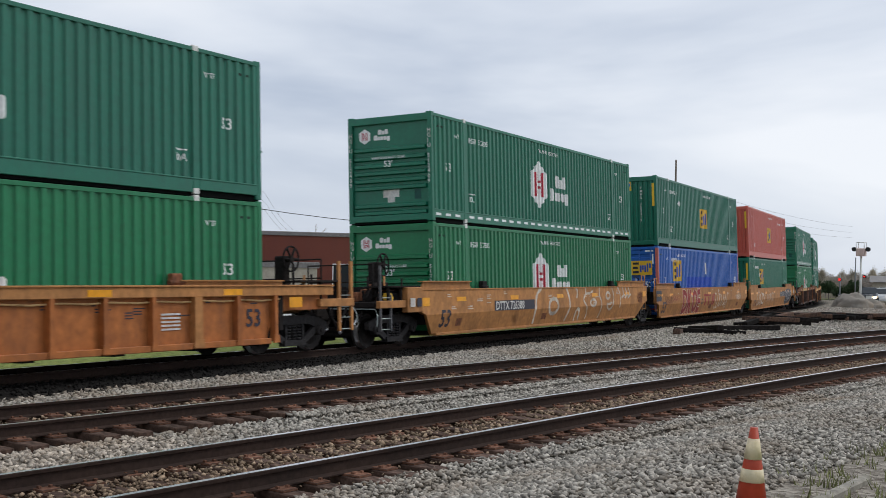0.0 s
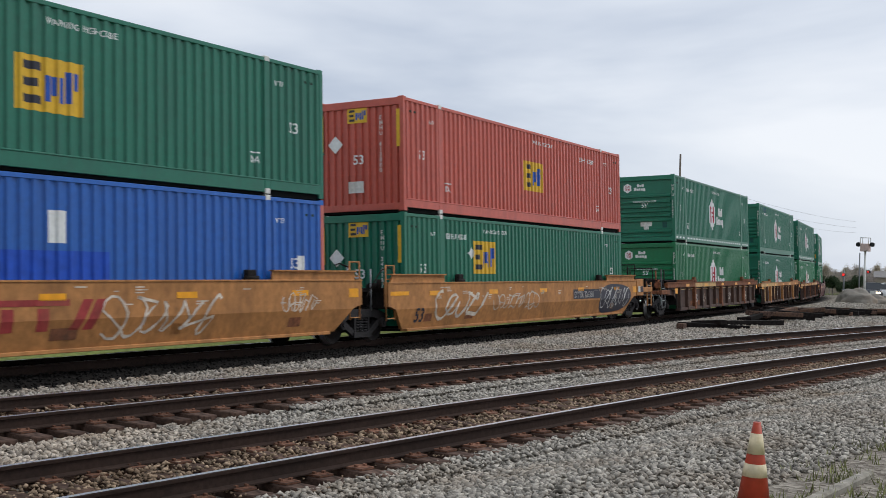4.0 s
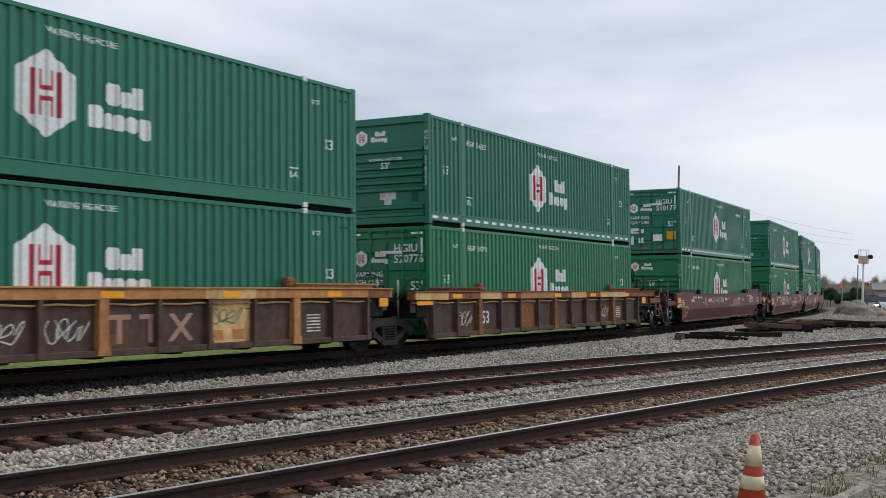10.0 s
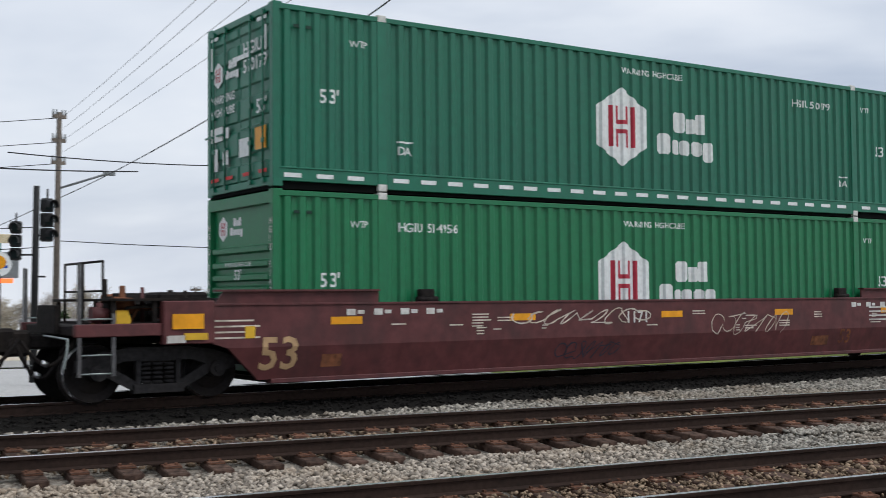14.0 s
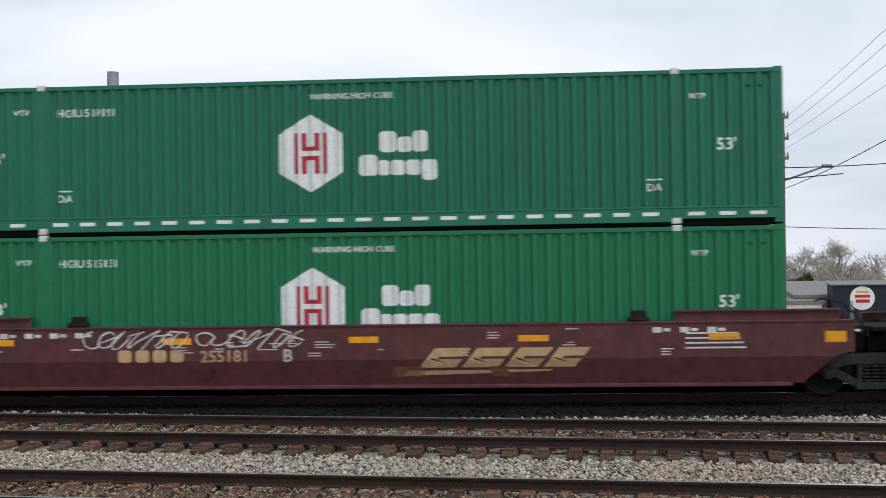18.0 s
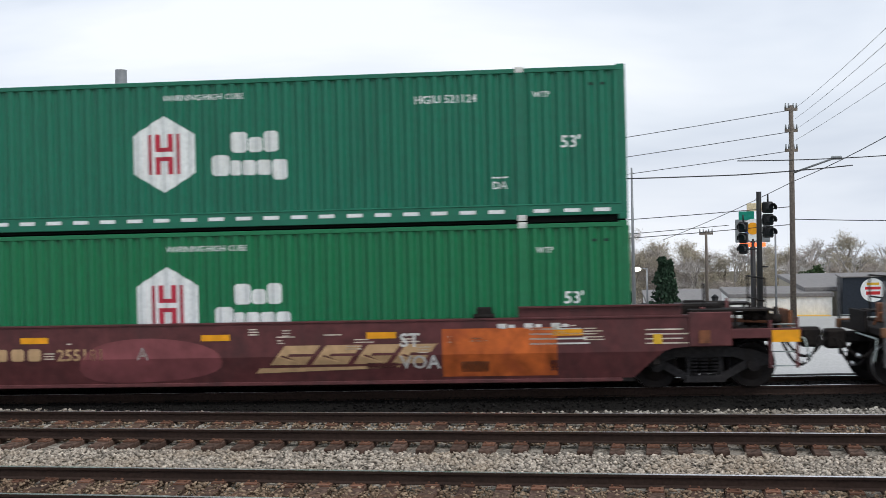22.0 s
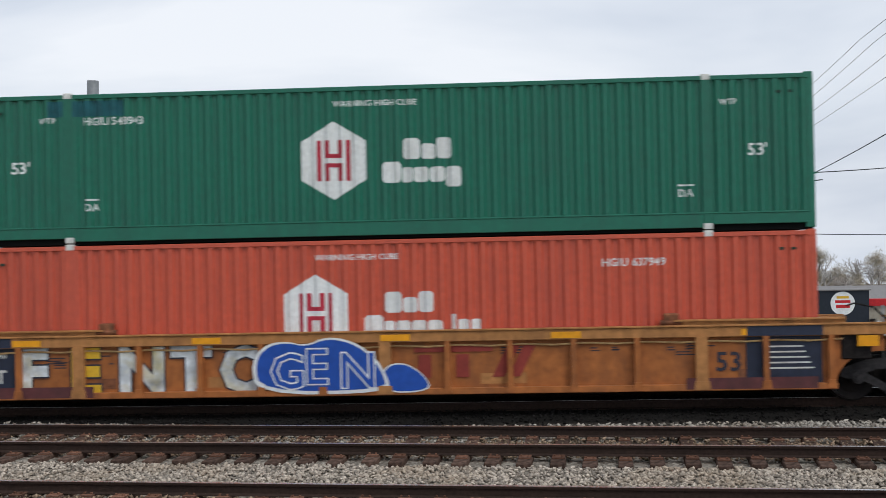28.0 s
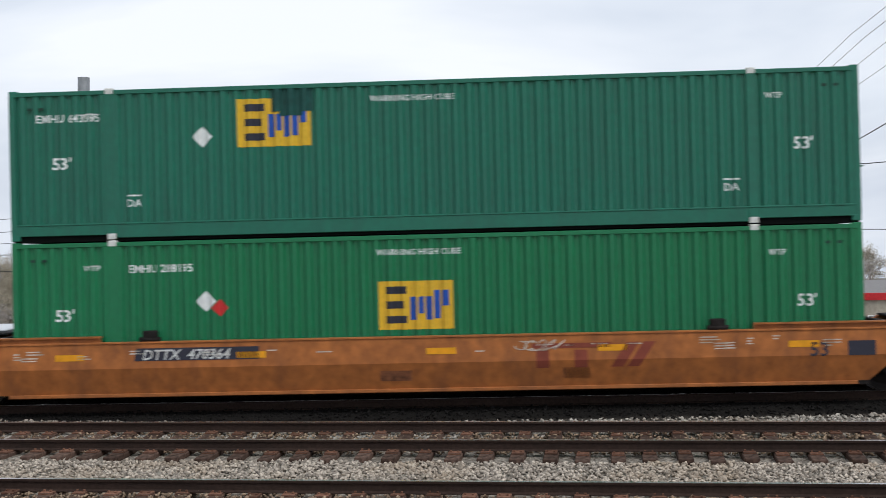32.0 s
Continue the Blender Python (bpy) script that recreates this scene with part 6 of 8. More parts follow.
        if k == 2:
            rects_y(c, [(4.55, 0.33, 6.7, 1.24)], principled("spray_orange", (0.42, 0.095, 0.02), 0.7, 0, 0.25, 3, 0.03, 30, 0.05, (0.26, 0.05, 0.02), 0.8, (1, 1, 1)), "graffiti", SIDE_Y - 0.005, "orange sprayed panel")
            poly_y(c, [(-2.6, 0.3), (-2.4, 1.0), (-1.2, 1.2), (0.2, 1.0), (0.4, 0.5), (-0.8, 0.28)], principled("spray_faded_pink", (0.2, 0.06, 0.065), 0.7, 0, 0.2, 2), "graffiti", SIDE_Y - 0.004, "faded pink spray")
            words(c, "ST", 0.36, 3.75, 0.92, GREY_WHITE, SIDE_Y - 0.009)
            words(c, "VOA", 0.36, 3.75, 0.5, GREY_WHITE, SIDE_Y - 0.009)
        unit(edge, c, container(GREEN_LIGHT, lo, label=HL + ", lower of a stack"),
             container(GREEN, hi, doors_lead=k == 2, stripe=k != 1, extra=("id_right",) if k == 2 else (), label=HL + ", upper of a stack"))
    # single brown car with a mural
    c = well_car("smooth", CAR_BROWN, True, True, "brown smooth-sided well car covered in a long graffiti mural", height=1.25)
    lilac, sage = principled("spray_lilac", (0.2, 0.155, 0.2), 0.7, 0, 0.3, 3), principled("spray_sage", (0.13, 0.14, 0.085), 0.7, 0, 0.3, 3)
    rng = random.Random(8)
    lower = [(-8.0 + 0.36 * i, 0.3 + rng.uniform(0, 0.16)) for i in range(13)]
    upper = [(-3.6 - 0.36 * i, 1.22 - rng.uniform(0, 0.22)) for i in range(13)]
    poly_y(c, lower + [(-3.2, 0.7)] + upper + [(-8.3, 0.8)], lilac, "graffiti", SIDE_Y - 0.005, "faded lilac ground of the mural")
    for k, (x, w) in enumerate(((-7.2, 1.3), (-5.4, 0.8), (-4.6, 1.1))):
        pts = [(x, 0.4), (x - 0.2, 0.75), (x + 0.1, 1.15), (x + 0.6 * w, 1.05), (x + w, 1.2), (x + 0.9 * w, 0.7), (x + 1.1 * w, 0.42), (x + 0.5 * w, 0.5)]
        poly_y(c, pts, (sage, CAR_YELLOW, sage)[k], "graffiti", SIDE_Y - 0.0075, "sage and yellow shapes of the mural")
    for k in range(6):
        x = -7.8 + 0.8 * k
        poly_y(c, [(x, 0.34), (x + 0.16, 0.75), (x - 0.05, 1.18), (x + 0.12, 1.2), (x + 0.34, 0.78), (x + 0.12, 0.34)], LOGO_BLACK, "graffiti", SIDE_Y - 0.009, "black stroke of the mural")
    scribble(c, -7.9, 0.3, 4.6, 0.9, LOGO_BLACK, 61, 13, 0.024, SIDE_Y - 0.01, "black outlines of the mural")
    fat_words(c, "RiDEL", 1.16, -2.8, 0.33, SPRAY_PALE, LOGO_BLACK, 0.92, gap=0.02)
    words(c, "FEC", 0.26, -4.9, 0.98, GREY_WHITE)
    scribble(c, 2.4, 0.5, 3.6, 0.6, SPRAY_PALE, 63, 9, 0.02)
    scribble(c, 6.2, 0.45, 1.2, 0.4, SPRAY_PALE, 64, 6, 0.016)
    unit(236.85, c, container(GREEN_LIGHT, "HGIU 512023", extra=("patch",), label="green container with a blue-green repainted patch, lower of a stack"), container(GREEN, "HGIU 514205", label=HL + ", upper of a stack"))
    # three ribbed yellow units
    for k, (edge, mt, mh, txt) in enumerate(((260.4, ORANGE_RED, OLIVE, "yellow ribbed well car with dark number board"), (280.03, ORANGE_RED, GREEN_DARK, "yellow ribbed well car with large graffiti letters"),
                                             (299.45, GREEN_LIGHT, GREEN, "yellow ribbed well car with blue bubble graffiti"))):
        c = well_car("rib", CAR_ORANGE, k == 0, k == 2, txt, CAR_YELLOW, brake_lead=k == 0)
        words(c, "53", 0.5, 6.15, 0.6, LOGO_BLACK, SIDE_Y + 0.105)
        rects_y(c, [(5.6, 0.27, 8.0, 0.48)], CAR_MAROON, "sill_patch", SIDE_Y - 0.004)
        rects_y(c, [(-8.0, 0.27, -5.6, 0.48)], CAR_MAROON, "sill_patch", SIDE_Y - 0.004)
        y = SIDE_Y + 0.1
        if k == 0:
            rects_y(c, [(-4.9, 0.92, -2.9, 1.14)], LOGO_BLACK, "number_board", y)
            words(c, "DTTX 786521", 0.22, -4.85, 0.95, GREY_WHITE, y - 0.005)
        if k < 2:
            tall_mark(c, 0.55, 0.55, 0.6, 0.75, principled("faded_red", (0.25, 0.04, 0.03), 0.7), y - 0.002)
        else:
            rects_y(c, [(1.9, 0.82, 4.3, 1.06)], LOGO_BLACK, "number_board", y)
            words(c, "DTTX 786530", 0.24, 1.95, 0.85, GREY_WHITE, y - 0.005)
        if k == 1:
            pale = principled("spray_pale_blue", (0.5, 0.53, 0.55), 0.7, 0, 0.3, 3, 0.02, 40, 0.05, (0.55, 0.45, 0.12), 0.8, (0.9, 0.9, 0.9))
            for i, ch in enumerate("FENTO"):
                fat_words(c, ch, 1.2, (-7.1, -6.1, -5.15, -4.15, -3.2)[i], 0.35, (pale, YELLOW, pale, pale, pale)[i], LOGO_BLACK, 1.0, y - 0.003)
        if k:
            x = -2.4 if k == 1 else -2.3
            body = [(x - 0.05, 0.28), (x - 0.15, 0.9), (x + 0.1, 1.22), (x + 0.5, 1.3), (x + 0.9, 1.2), (x + 1.3, 1.37), (x + 1.8, 1.28), (x + 2.2, 1.0), (x + 2.45, 0.6), (x + 2.5, 0.28)]
            lobe = [(x + 2.3, 0.28), (x + 2.35, 0.78), (x + 2.75, 0.88), (x + 3.15, 0.62), (x + 3.3, 0.3)]
            for pts, d in ((lobe, 0.0), (body, 0.004)):
                cx, cz = sum(p[0] for p in pts) / len(pts), sum(p[1] for p in pts) / len(pts)
                poly_y(c, pts, WHITE, "graffiti", SIDE_Y - 0.018 - d, "white outline of bubble graffiti")
                poly_y(c, [(cx + (px - cx) * 0.94, cz + (pz - cz) * 0.9) for px, pz in pts], LOGO_BLUE, "graffiti", SIDE_Y - 0.0205 - d, "blue bubble graffiti")
            for i, ch in enumerate("GEN"):
                for fat, m, d in ((0.03, WHITE, 0.03), (0.0, LOGO_BLUE, 0.033)):
                    bm = letters(ch, 0.95, fat)
                    for v in bm.verts:
                        v.co = Vector((v.co.x + x + 0.2 + 0.66 * i, 0, v.co.z + 0.4 + 0.08 * (i % 2)))
                    part("graffiti", lay_on(c, bm, SIDE_Y - d - 0.001 * i), m, c, "white outline of a swollen letter on blue")
        if k < 2:
            rects_y(c, [(6.72, 0.36, 8.1, 1.235)], DARK_BLUE_PANEL, "stencil_panel", SIDE_Y + 0.1)
            rects_y(c, [(6.72, 1.24, 8.1, RT - 0.04)], DARK_BLUE_PANEL, "stencil_panel", SIDE_Y - 0.006)
            for i in range(5):
                rects_y(c, [(7.15, 0.62 + 0.1 * i, 7.95 - 0.05 * i, 0.65 + 0.1 * i)], GREY_WHITE, "marking", SIDE_Y + 0.095)
        if k:
            rects_y(c, [(-8.3, 0.36, -7.15, 1.235)], DARK_BLUE_PANEL, "stencil_panel", SIDE_Y + 0.1)
            rects_y(c, [(-8.5, 1.24, -7.2, RT - 0.04)], DARK_BLUE_PANEL, "stencil_panel", SIDE_Y - 0.006)
            words(c, "125T", 0.36, -8.1, 0.56, GREY_WHITE, SIDE_Y + 0.095)
            words(c, "53", 0.16, -8.16, 1.04, GREY_WHITE, SIDE_Y + 0.095)
            words(c, "40", 0.16, -7.5, 1.04, GREY_WHITE, SIDE_Y + 0.095)
            poly_y(c, [(-7.85, 1.0), (-7.75, 0.96), (-7.65, 1.0), (-7.62, 1.1), (-7.75, 1.18), (-7.88, 1.1)], GREY_WHITE, "graffiti", SIDE_Y + 0.096, "round pale stencil")
        unit(edge, c, container(mt, ("HGIU 637031", "HGIU 637949", "HGIU 546022")[k], extra=("id_right",) if k == 1 else (), inc=k < 2, logo_x=(-1.0, -1.95, -1.42)[k], logo_z=1.02 if k < 2 else 1.0,
                                label="orange-red shipping container with white hexagon emblem" if k < 2 else HL + ", lower of a stack"),
             container(mh, ("HGIU 520223", "HGIU 548943", "HGIU 527480")[k], stripe=k == 2, extra=("patch_small",) if k == 1 else (), logo_x=-1.55 if k == 1 else -1.42,
                       label="olive green shipping container with white hexagon emblem" if k == 0 else HL + ", upper of a stack"))
    # single orange car
    c = well_car("smooth", CAR_ORANGE, True, True, "orange-brown smooth-sided well car with a slanted number board", guard=0.12, height=1.25)
    poly_y(c, [(-5.65, 0.9), (-5.6, 1.14), (-3.25, 1.14), (-3.25, 0.9)], LOGO_BLACK, "number_board", SIDE_Y - 0.004)
    words(c, "DTTX  470364", 0.27, -5.5, 0.92, GREY_WHITE, SIDE_Y - 0.008, shear=0.25)
    tall_mark(c, 1.9, 0.62, 0.46, 0.75, principled("faded_red_lettering", (0.22, 0.05, 0.03), 0.7), SIDE_Y - 0.006)
    scribble(c, 1.6, 0.95, 0.9, 0.2, SPRAY_PALE, 81, 5, 0.012)
    words(c, "53", 0.36, 7.0, 0.75, LOGO_BLACK)
    rects_y(c, [(7.7, 0.75, 8.2, 1.02)], LOGO_BLACK, "marking", SIDE_Y - 0.004)
    unit(322.8, c, container(GREEN_LIGHT, "EMHU 288195", "square", True, extra=("diamond_red",), logo_x=-0.98, logo_z=1.08, warn_x=-1.0, label="green shipping container with yellow square emblem and red placard"),
         container(GREEN_DARK, "EMHU 643595", "square", extra=("diamond", "patch_top"), logo_x=-3.62, logo_z=1.7, warn_x=-1.05, id_x=-7.55, label="dull green shipping container with a yellow emblem partly painted over"))


def poly_y(car, pts, mat, name, y, label=""):
    bm = bmesh.new()
    poly(bm, rounded(pts) if name == "graffiti" else pts)
    return part(name, lay_on(car, bm, y), mat, car, label)


GOLD = principled("faded_gold", (0.46, 0.3, 0.16), 0.6, 0, 0.1)


def maroon_marks(c, number, emblem):
    words(c, "53", 0.7, -8.4, 0.42, GOLD, SIDE_Y)
    if number:
        words(c, number, 0.32, -2.95, 0.74, GOLD)
        blocks(c, -4.55, 0.74, [(0, 0.24, 1.3)] * 4, GOLD, 0.2, 0.08)
    for x in (-6.9, -6.4, -5.9, -5.4, 5.6, 6.1, 6.6):
        rects_y(c, [(x, 1.22, x + 0.16, 1.32), (x + 0.2, 1.24, x + 0.32, 1.3)], GREY_WHITE, "marking", SIDE_Y - 0.005)
    rects_y(c, [(6.2, 0.92 + 0.09 * i, 7.3 - 0.05 * i, 0.95 + 0.09 * i) for i in range(4)], GREY_WHITE, "marking", SIDE_Y - 0.005)
    if emblem:
        # four slanted blocks, each cut by a slot, over a tapering stroke
        for x, w in ((1.25, 0.68), (2.05, 0.68), (2.85, 0.62), (3.58, 0.58)):
            for pts in ([(x, 0.6), (x + w, 0.6), (x + w + 0.13, 0.76), (x + 0.34, 0.76), (x + 0.38, 0.81), (x + 0.17, 0.81)],
                        [(x + 0.17, 0.81), (x + w + 0.17, 0.81), (x + w + 0.3, 0.97), (x + 0.3, 0.97)]):
                poly_y(c, pts, GOLD, "emblem", SIDE_Y - 0.006, "slanted gold emblem block")
        poly_y(c, [(0.95, 0.44), (3.7, 0.52), (3.75, 0.56), (1.05, 0.54)], GOLD, "emblem", SIDE_Y - 0.006, "tapering gold stroke")


build_train()


# ---- things beyond and beside the tracks ----
def upright(name, x, y, z0, z1, r0, r1, mat, label, category, lean=(0, 0)):
    t = tagged(new(name), label, category)
    bm = bmesh.new()
    cyl(bm, (0, 0, 0), (lean[0], lean[1], z1 - z0), r0, r1, 14)
    part("pole", bm, mat, t)
    t.location = (x, y, z0)
    return t


def utility_pole(x, y, z0, z1, arms, label, lamp=None, yaw=0.0, r=0.15, can=True):
    t = upright("utility_pole", x, y, z0, z1, r, r * 0.7, POLE_WOOD, label, "utility pole")
    h = z1 - z0
    c, s = math.cos(yaw), math.sin(yaw)
    for dz, w in arms:
        bm = bmesh.new()
        box(bm, -w, w, -0.05, 0.05, h - dz - 0.06, h - dz + 0.06, 0.008)
        part("cross_arm", bm, POLE_WOOD, t).rotation_euler.z = yaw
        for k in (-0.92, -0.4, 0.4, 0.92):
            bm = bmesh.new()
            cyl(bm, (k * w, 0, h - dz + 0.05), (k * w, 0, h - dz + 0.24), 0.04, 0.025, 8)
            part("insulator", bm, SIGN_GREY, t).rotation_euler.z = yaw
    if can:
        bm = bmesh.new()
        cyl(bm, (0.25, 0, h - 2.6), (0.25, 0, h - 1.7), 0.2, n=12)
        part("transformer", bm, SIGN_GREY, t).rotation_euler.z = yaw + 1.2
    if lamp:
        bm = bmesh.new()
        cyl(bm, (0, 0, lamp[2] - 0.5), (lamp[0] * 0.85, lamp[1] * 0.85, lamp[2]), 0.04, n=8)
        part("lamp_arm", bm, POLE_STEEL, t)
        bm = bmesh.new()
        box(bm, lamp[0] * 0.8, lamp[0] * 1.05, lamp[1] - 0.1, lamp[1] + 0.1, lamp[2] - 0.04, lamp[2] + 0.1, 0.03)
        part("lamp_head", bm, SIGN_GREY, t)
    return t


def cable(points, r=0.012, sag=0.3, label="thin black overhead cable against the sky", thing=None):
    line = [Vector(points[0])]
    for p, q in zip(points, points[1:]):
        p, q = Vector(p), Vector(q)
        line += [p.lerp(q, k / 10) - Vector((0, 0, sag * 4 * k / 10 * (1 - k / 10))) for k in range(1, 11)]
    bm = tube(bmesh.new(), line, r, 5)
    me = mesh_of("overhead_cable", bm, WIRE)
    return tagged(new("overhead_cable", me), label, "cable", "overhead cables")


def signal_head(x, y, z, yaw, body, lit=None, label="", scale=1.0, visor=None):
    """A three-lamp traffic signal, 1.07 m high, its face towards -y before the turn."""
    t = tagged(new("traffic_signal"), label, "traffic light", "traffic signals of the crossing")
    bm = bmesh.new()
    for k in range(3):
        box(bm, -0.145, 0.145, -0.1, 0.12, 0.36 * k + 0.01, 0.36 * k + 0.35, 0.04)
    part("housing", bm, body, t)
    for k in range(3):
        bm = bmesh.new()
        n = 14
        for i in range(n):
            a0, a1 = math.pi * (-0.15 + 1.3 * i / n), math.pi * (-0.15 + 1.3 * (i + 1) / n)
            q = [(0.13 * math.cos(a), 0.36 * k + 0.18 + 0.13 * math.sin(a)) for a in (a0, a1)]
            bm.faces.new([bm.verts.new(v) for v in ((q[0][0], -0.1, q[0][1]), (q[1][0], -0.1, q[1][1]), (q[1][0], -0.32, q[1][1]), (q[0][0], -0.32, q[0][1]))])
        part("visor", bm, visor or body, t)
        bm = bmesh.new()
        cyl(bm, (0, -0.1, 0.36 * k + 0.18), (0, -0.115, 0.36 * k + 0.18), 0.115, n=16)
        part("lens", bm, (LAMP_RED if k == 2 else LAMP_GREEN) if lit == k else GLASS_DARK, t)
    bm = bmesh.new()
    cyl(bm, (0, 0, 1.07), (0, 0, 1.3), 0.025, n=8)
    part("hanger", bm, SIGNAL_BLACK, t)
    t.matrix_basis = Matrix.Translation((x, y, z)) @ Matrix.Rotation(yaw, 4, "Z") @ Matrix.Scale(scale, 4)
    return t


def leaf_cloud(rng, centres, radii, count, size, slim=1.0):
    """Small leaf quads in uneven clumps; returns a mesh."""
    k = rng.integers(0, len(centres), count)
    d = rng.normal(0, 1, (count, 3))
    d /= np.linalg.norm(d, axis=1)[:, None]
    p = np.array(centres)[k] + d * (np.array(radii)[k] * rng.uniform(0.35, 1.05, count) ** 0.6)[:, None]
    u = rng.normal(0, 1, (count, 3))
    u /= np.linalg.norm(u, axis=1)[:, None]
    w = np.cross(u, rng.normal(0, 1, (count, 3)))
    w /= np.linalg.norm(w, axis=1)[:, None]
    s = size * rng.uniform(0.5, 1.3, count)[:, None]
    w = w * slim
    co = np.stack([p - u * s - w * s * 0.5, p + u * s - w * s * 0.6, p + u * s * 0.9 + w * s * 0.5, p - u * s * 0.8 + w * s * 0.6], 1).reshape(-1, 3)
    me = bpy.data.meshes.new("crown")
    me.vertices.add(len(co))
    me.vertices.foreach_set("co", co.ravel())
    me.loops.add(count * 4)
    me.loops.foreach_set("vertex_index", np.arange(count * 4))
    me.polygons.add(count)
    me.polygons.foreach_set("loop_start", np.arange(0, count * 4, 4))
    me.polygons.foreach_set("loop_total", np.full(count, 4))
    me.update()
    return me


def limbs(rng, height, spread, levels, tips, r0=0.2):
    bm = bmesh.new()

    def grow(p, d, length, r, lv):
        q = p + d * length
        cyl(bm, p, q, r, r * 0.68, 6 if lv < 2 else 4, caps=False)
        if lv >= levels:
            tips.append(q)
            return
        for _ in range(rng.integers(2, 4) if lv else 4):
            side = Vector(rng.normal(0, 1, 3))
            nd = (d + side * spread * (0.35 + 0.12 * lv)).normalized()
            nd.z = max(nd.z, -0.05)
            tips.append(p.lerp(q, 0.6))
            grow(p.lerp(q, rng.uniform(0.55, 1.0)), nd.normalized(), length * rng.uniform(0.62, 0.82), r * 0.6, lv + 1)
    grow(Vector((0, 0, 0)), Vector((0, 0, 1)), height * 0.3, r0, 0)
    return bm


def tree(kind, seed, height, label):
    """kind: bare, budding, leafy, blossom, pine."""
    rng = np.random.default_rng(seed)
    t = tagged(new("tree"), label, "tree")
    tips = []
    if kind == "pine":
        bm = bmesh.new()
        cyl(bm, (0, 0, 0), (0, 0, height * 0.95), 0.16, 0.03, 8)
        part("trunk", bm, BARK, t)
        cen, rad = [], []
        for i in range(26):
            k = i / 26
            a = rng.uniform(0, 6.28)
            w = (1 - k) * height * 0.2
            cen.append((w * 0.6 * math.cos(a), w * 0.6 * math.sin(a), height * (0.1 + 0.88 * k)))
            rad.append(0.25 + w * 0.6)
        me = leaf_cloud(rng, cen, rad, 2600, 0.16)
        me.materials.append(PINE)
        part("crown", me, None, t)
        return t
    levels = 5 if kind in ("bare", "budding") else 4 if kind == "leafy" else 3
    bm = limbs(rng, height, 0.95, levels, tips, 0.022 * height)
    part("trunk", bm, BARK if kind != "bare" else TWIG, t)
    if kind == "bare":
        return t
    cen = [tuple(p) for p in tips if p.z > height * 0.22]
    n, size, m, rr = {"budding": (6500, 0.12, LEAF_SPRING if seed % 2 else LEAF_BROWN, 0.085), "leafy": (17000, 0.07, LEAF, 0.085), "blossom": (14000, 0.07, BLOSSOM, 0.13)}[kind]
    me = leaf_cloud(rng, cen, [height * rr * rng.uniform(0.5, 1.1) for _ in cen], n, size * height / 7, 0.16 if kind == "budding" else 1.0)
    me.materials.append(m)
    part("crown", me, None, t)
    return t


def place_tree(proto, x, y, s, turn, z=None):
    c = copy_thing(proto, Matrix.Translation((x, y, land(x, y) if z is None else z)) @ Matrix.Rotation(turn, 4, "Z") @ Matrix.Scale(s, 4))
    c.scale = (s, s, s)
    return c


def building(name, x0, x1, y0, y1, z0, z1, wall, label, roof=None, windows=(), doors=(), yaw=0.0, cap=0.25, roof_kind="flat"):
    """A low building; windows and doors lie on its front (towards -y): (x, z, w, h) from its front left foot."""
    t = tagged(new(name), label, "building")
    w, d, h = x1 - x0, y1 - y0, z1 - z0
    bm = bmesh.new()
    box(bm, 0, w, 0, d, -2.2, h)
    part("wall", bm, wall, t)
    bm = bmesh.new()
    if roof_kind == "flat":
        box(bm, -0.12, w + 0.12, -0.12, d + 0.12, h, h + cap, 0.03)
    else:
        v = [bm.verts.new(p) for p in ((-0.4, -0.4, h), (w + 0.4, -0.4, h), (w + 0.4, d + 0.4, h), (-0.4, d + 0.4, h), (w * 0.5 if roof_kind == "hip" else -0.4, d / 2, h + cap), (w * 0.5 if roof_kind == "hip" else w + 0.4, d / 2, h + cap))]
        if roof_kind == "hip":
            v[5].co.x = v[4].co.x + 0.01
        for f in ((0, 1, 5, 4), (2, 3, 4, 5), (0, 4, 3), (1, 2, 5), (0, 3, 2, 1)):
            bm.faces.new([v[i] for i in f])
    part("roof", bm, roof or ROOF_GREY, t)
    for x, z, ww, hh in windows:
        bm = bmesh.new()
        box(bm, x, x + ww, -0.05, 0.02, z, z + hh, 0.01)
        wi = part("window", bm, WALL_WHITE, t)
        bm = bmesh.new()
        box(bm, x + 0.07, x + ww - 0.07, -0.07, -0.03, z + 0.07, z + hh - 0.07)
        part("pane", bm, GLASS_DARK, wi)
    for x, z, ww, hh in doors:
        bm = bmesh.new()
        box(bm, x, x + ww, -0.06, 0.02, z, z + hh, 0.01)
        part("door", bm, GLASS_DARK, t)
    t.matrix_basis = Matrix.Translation((x0, y0, z0)) @ Matrix.Rotation(yaw, 4, "Z")
    return t


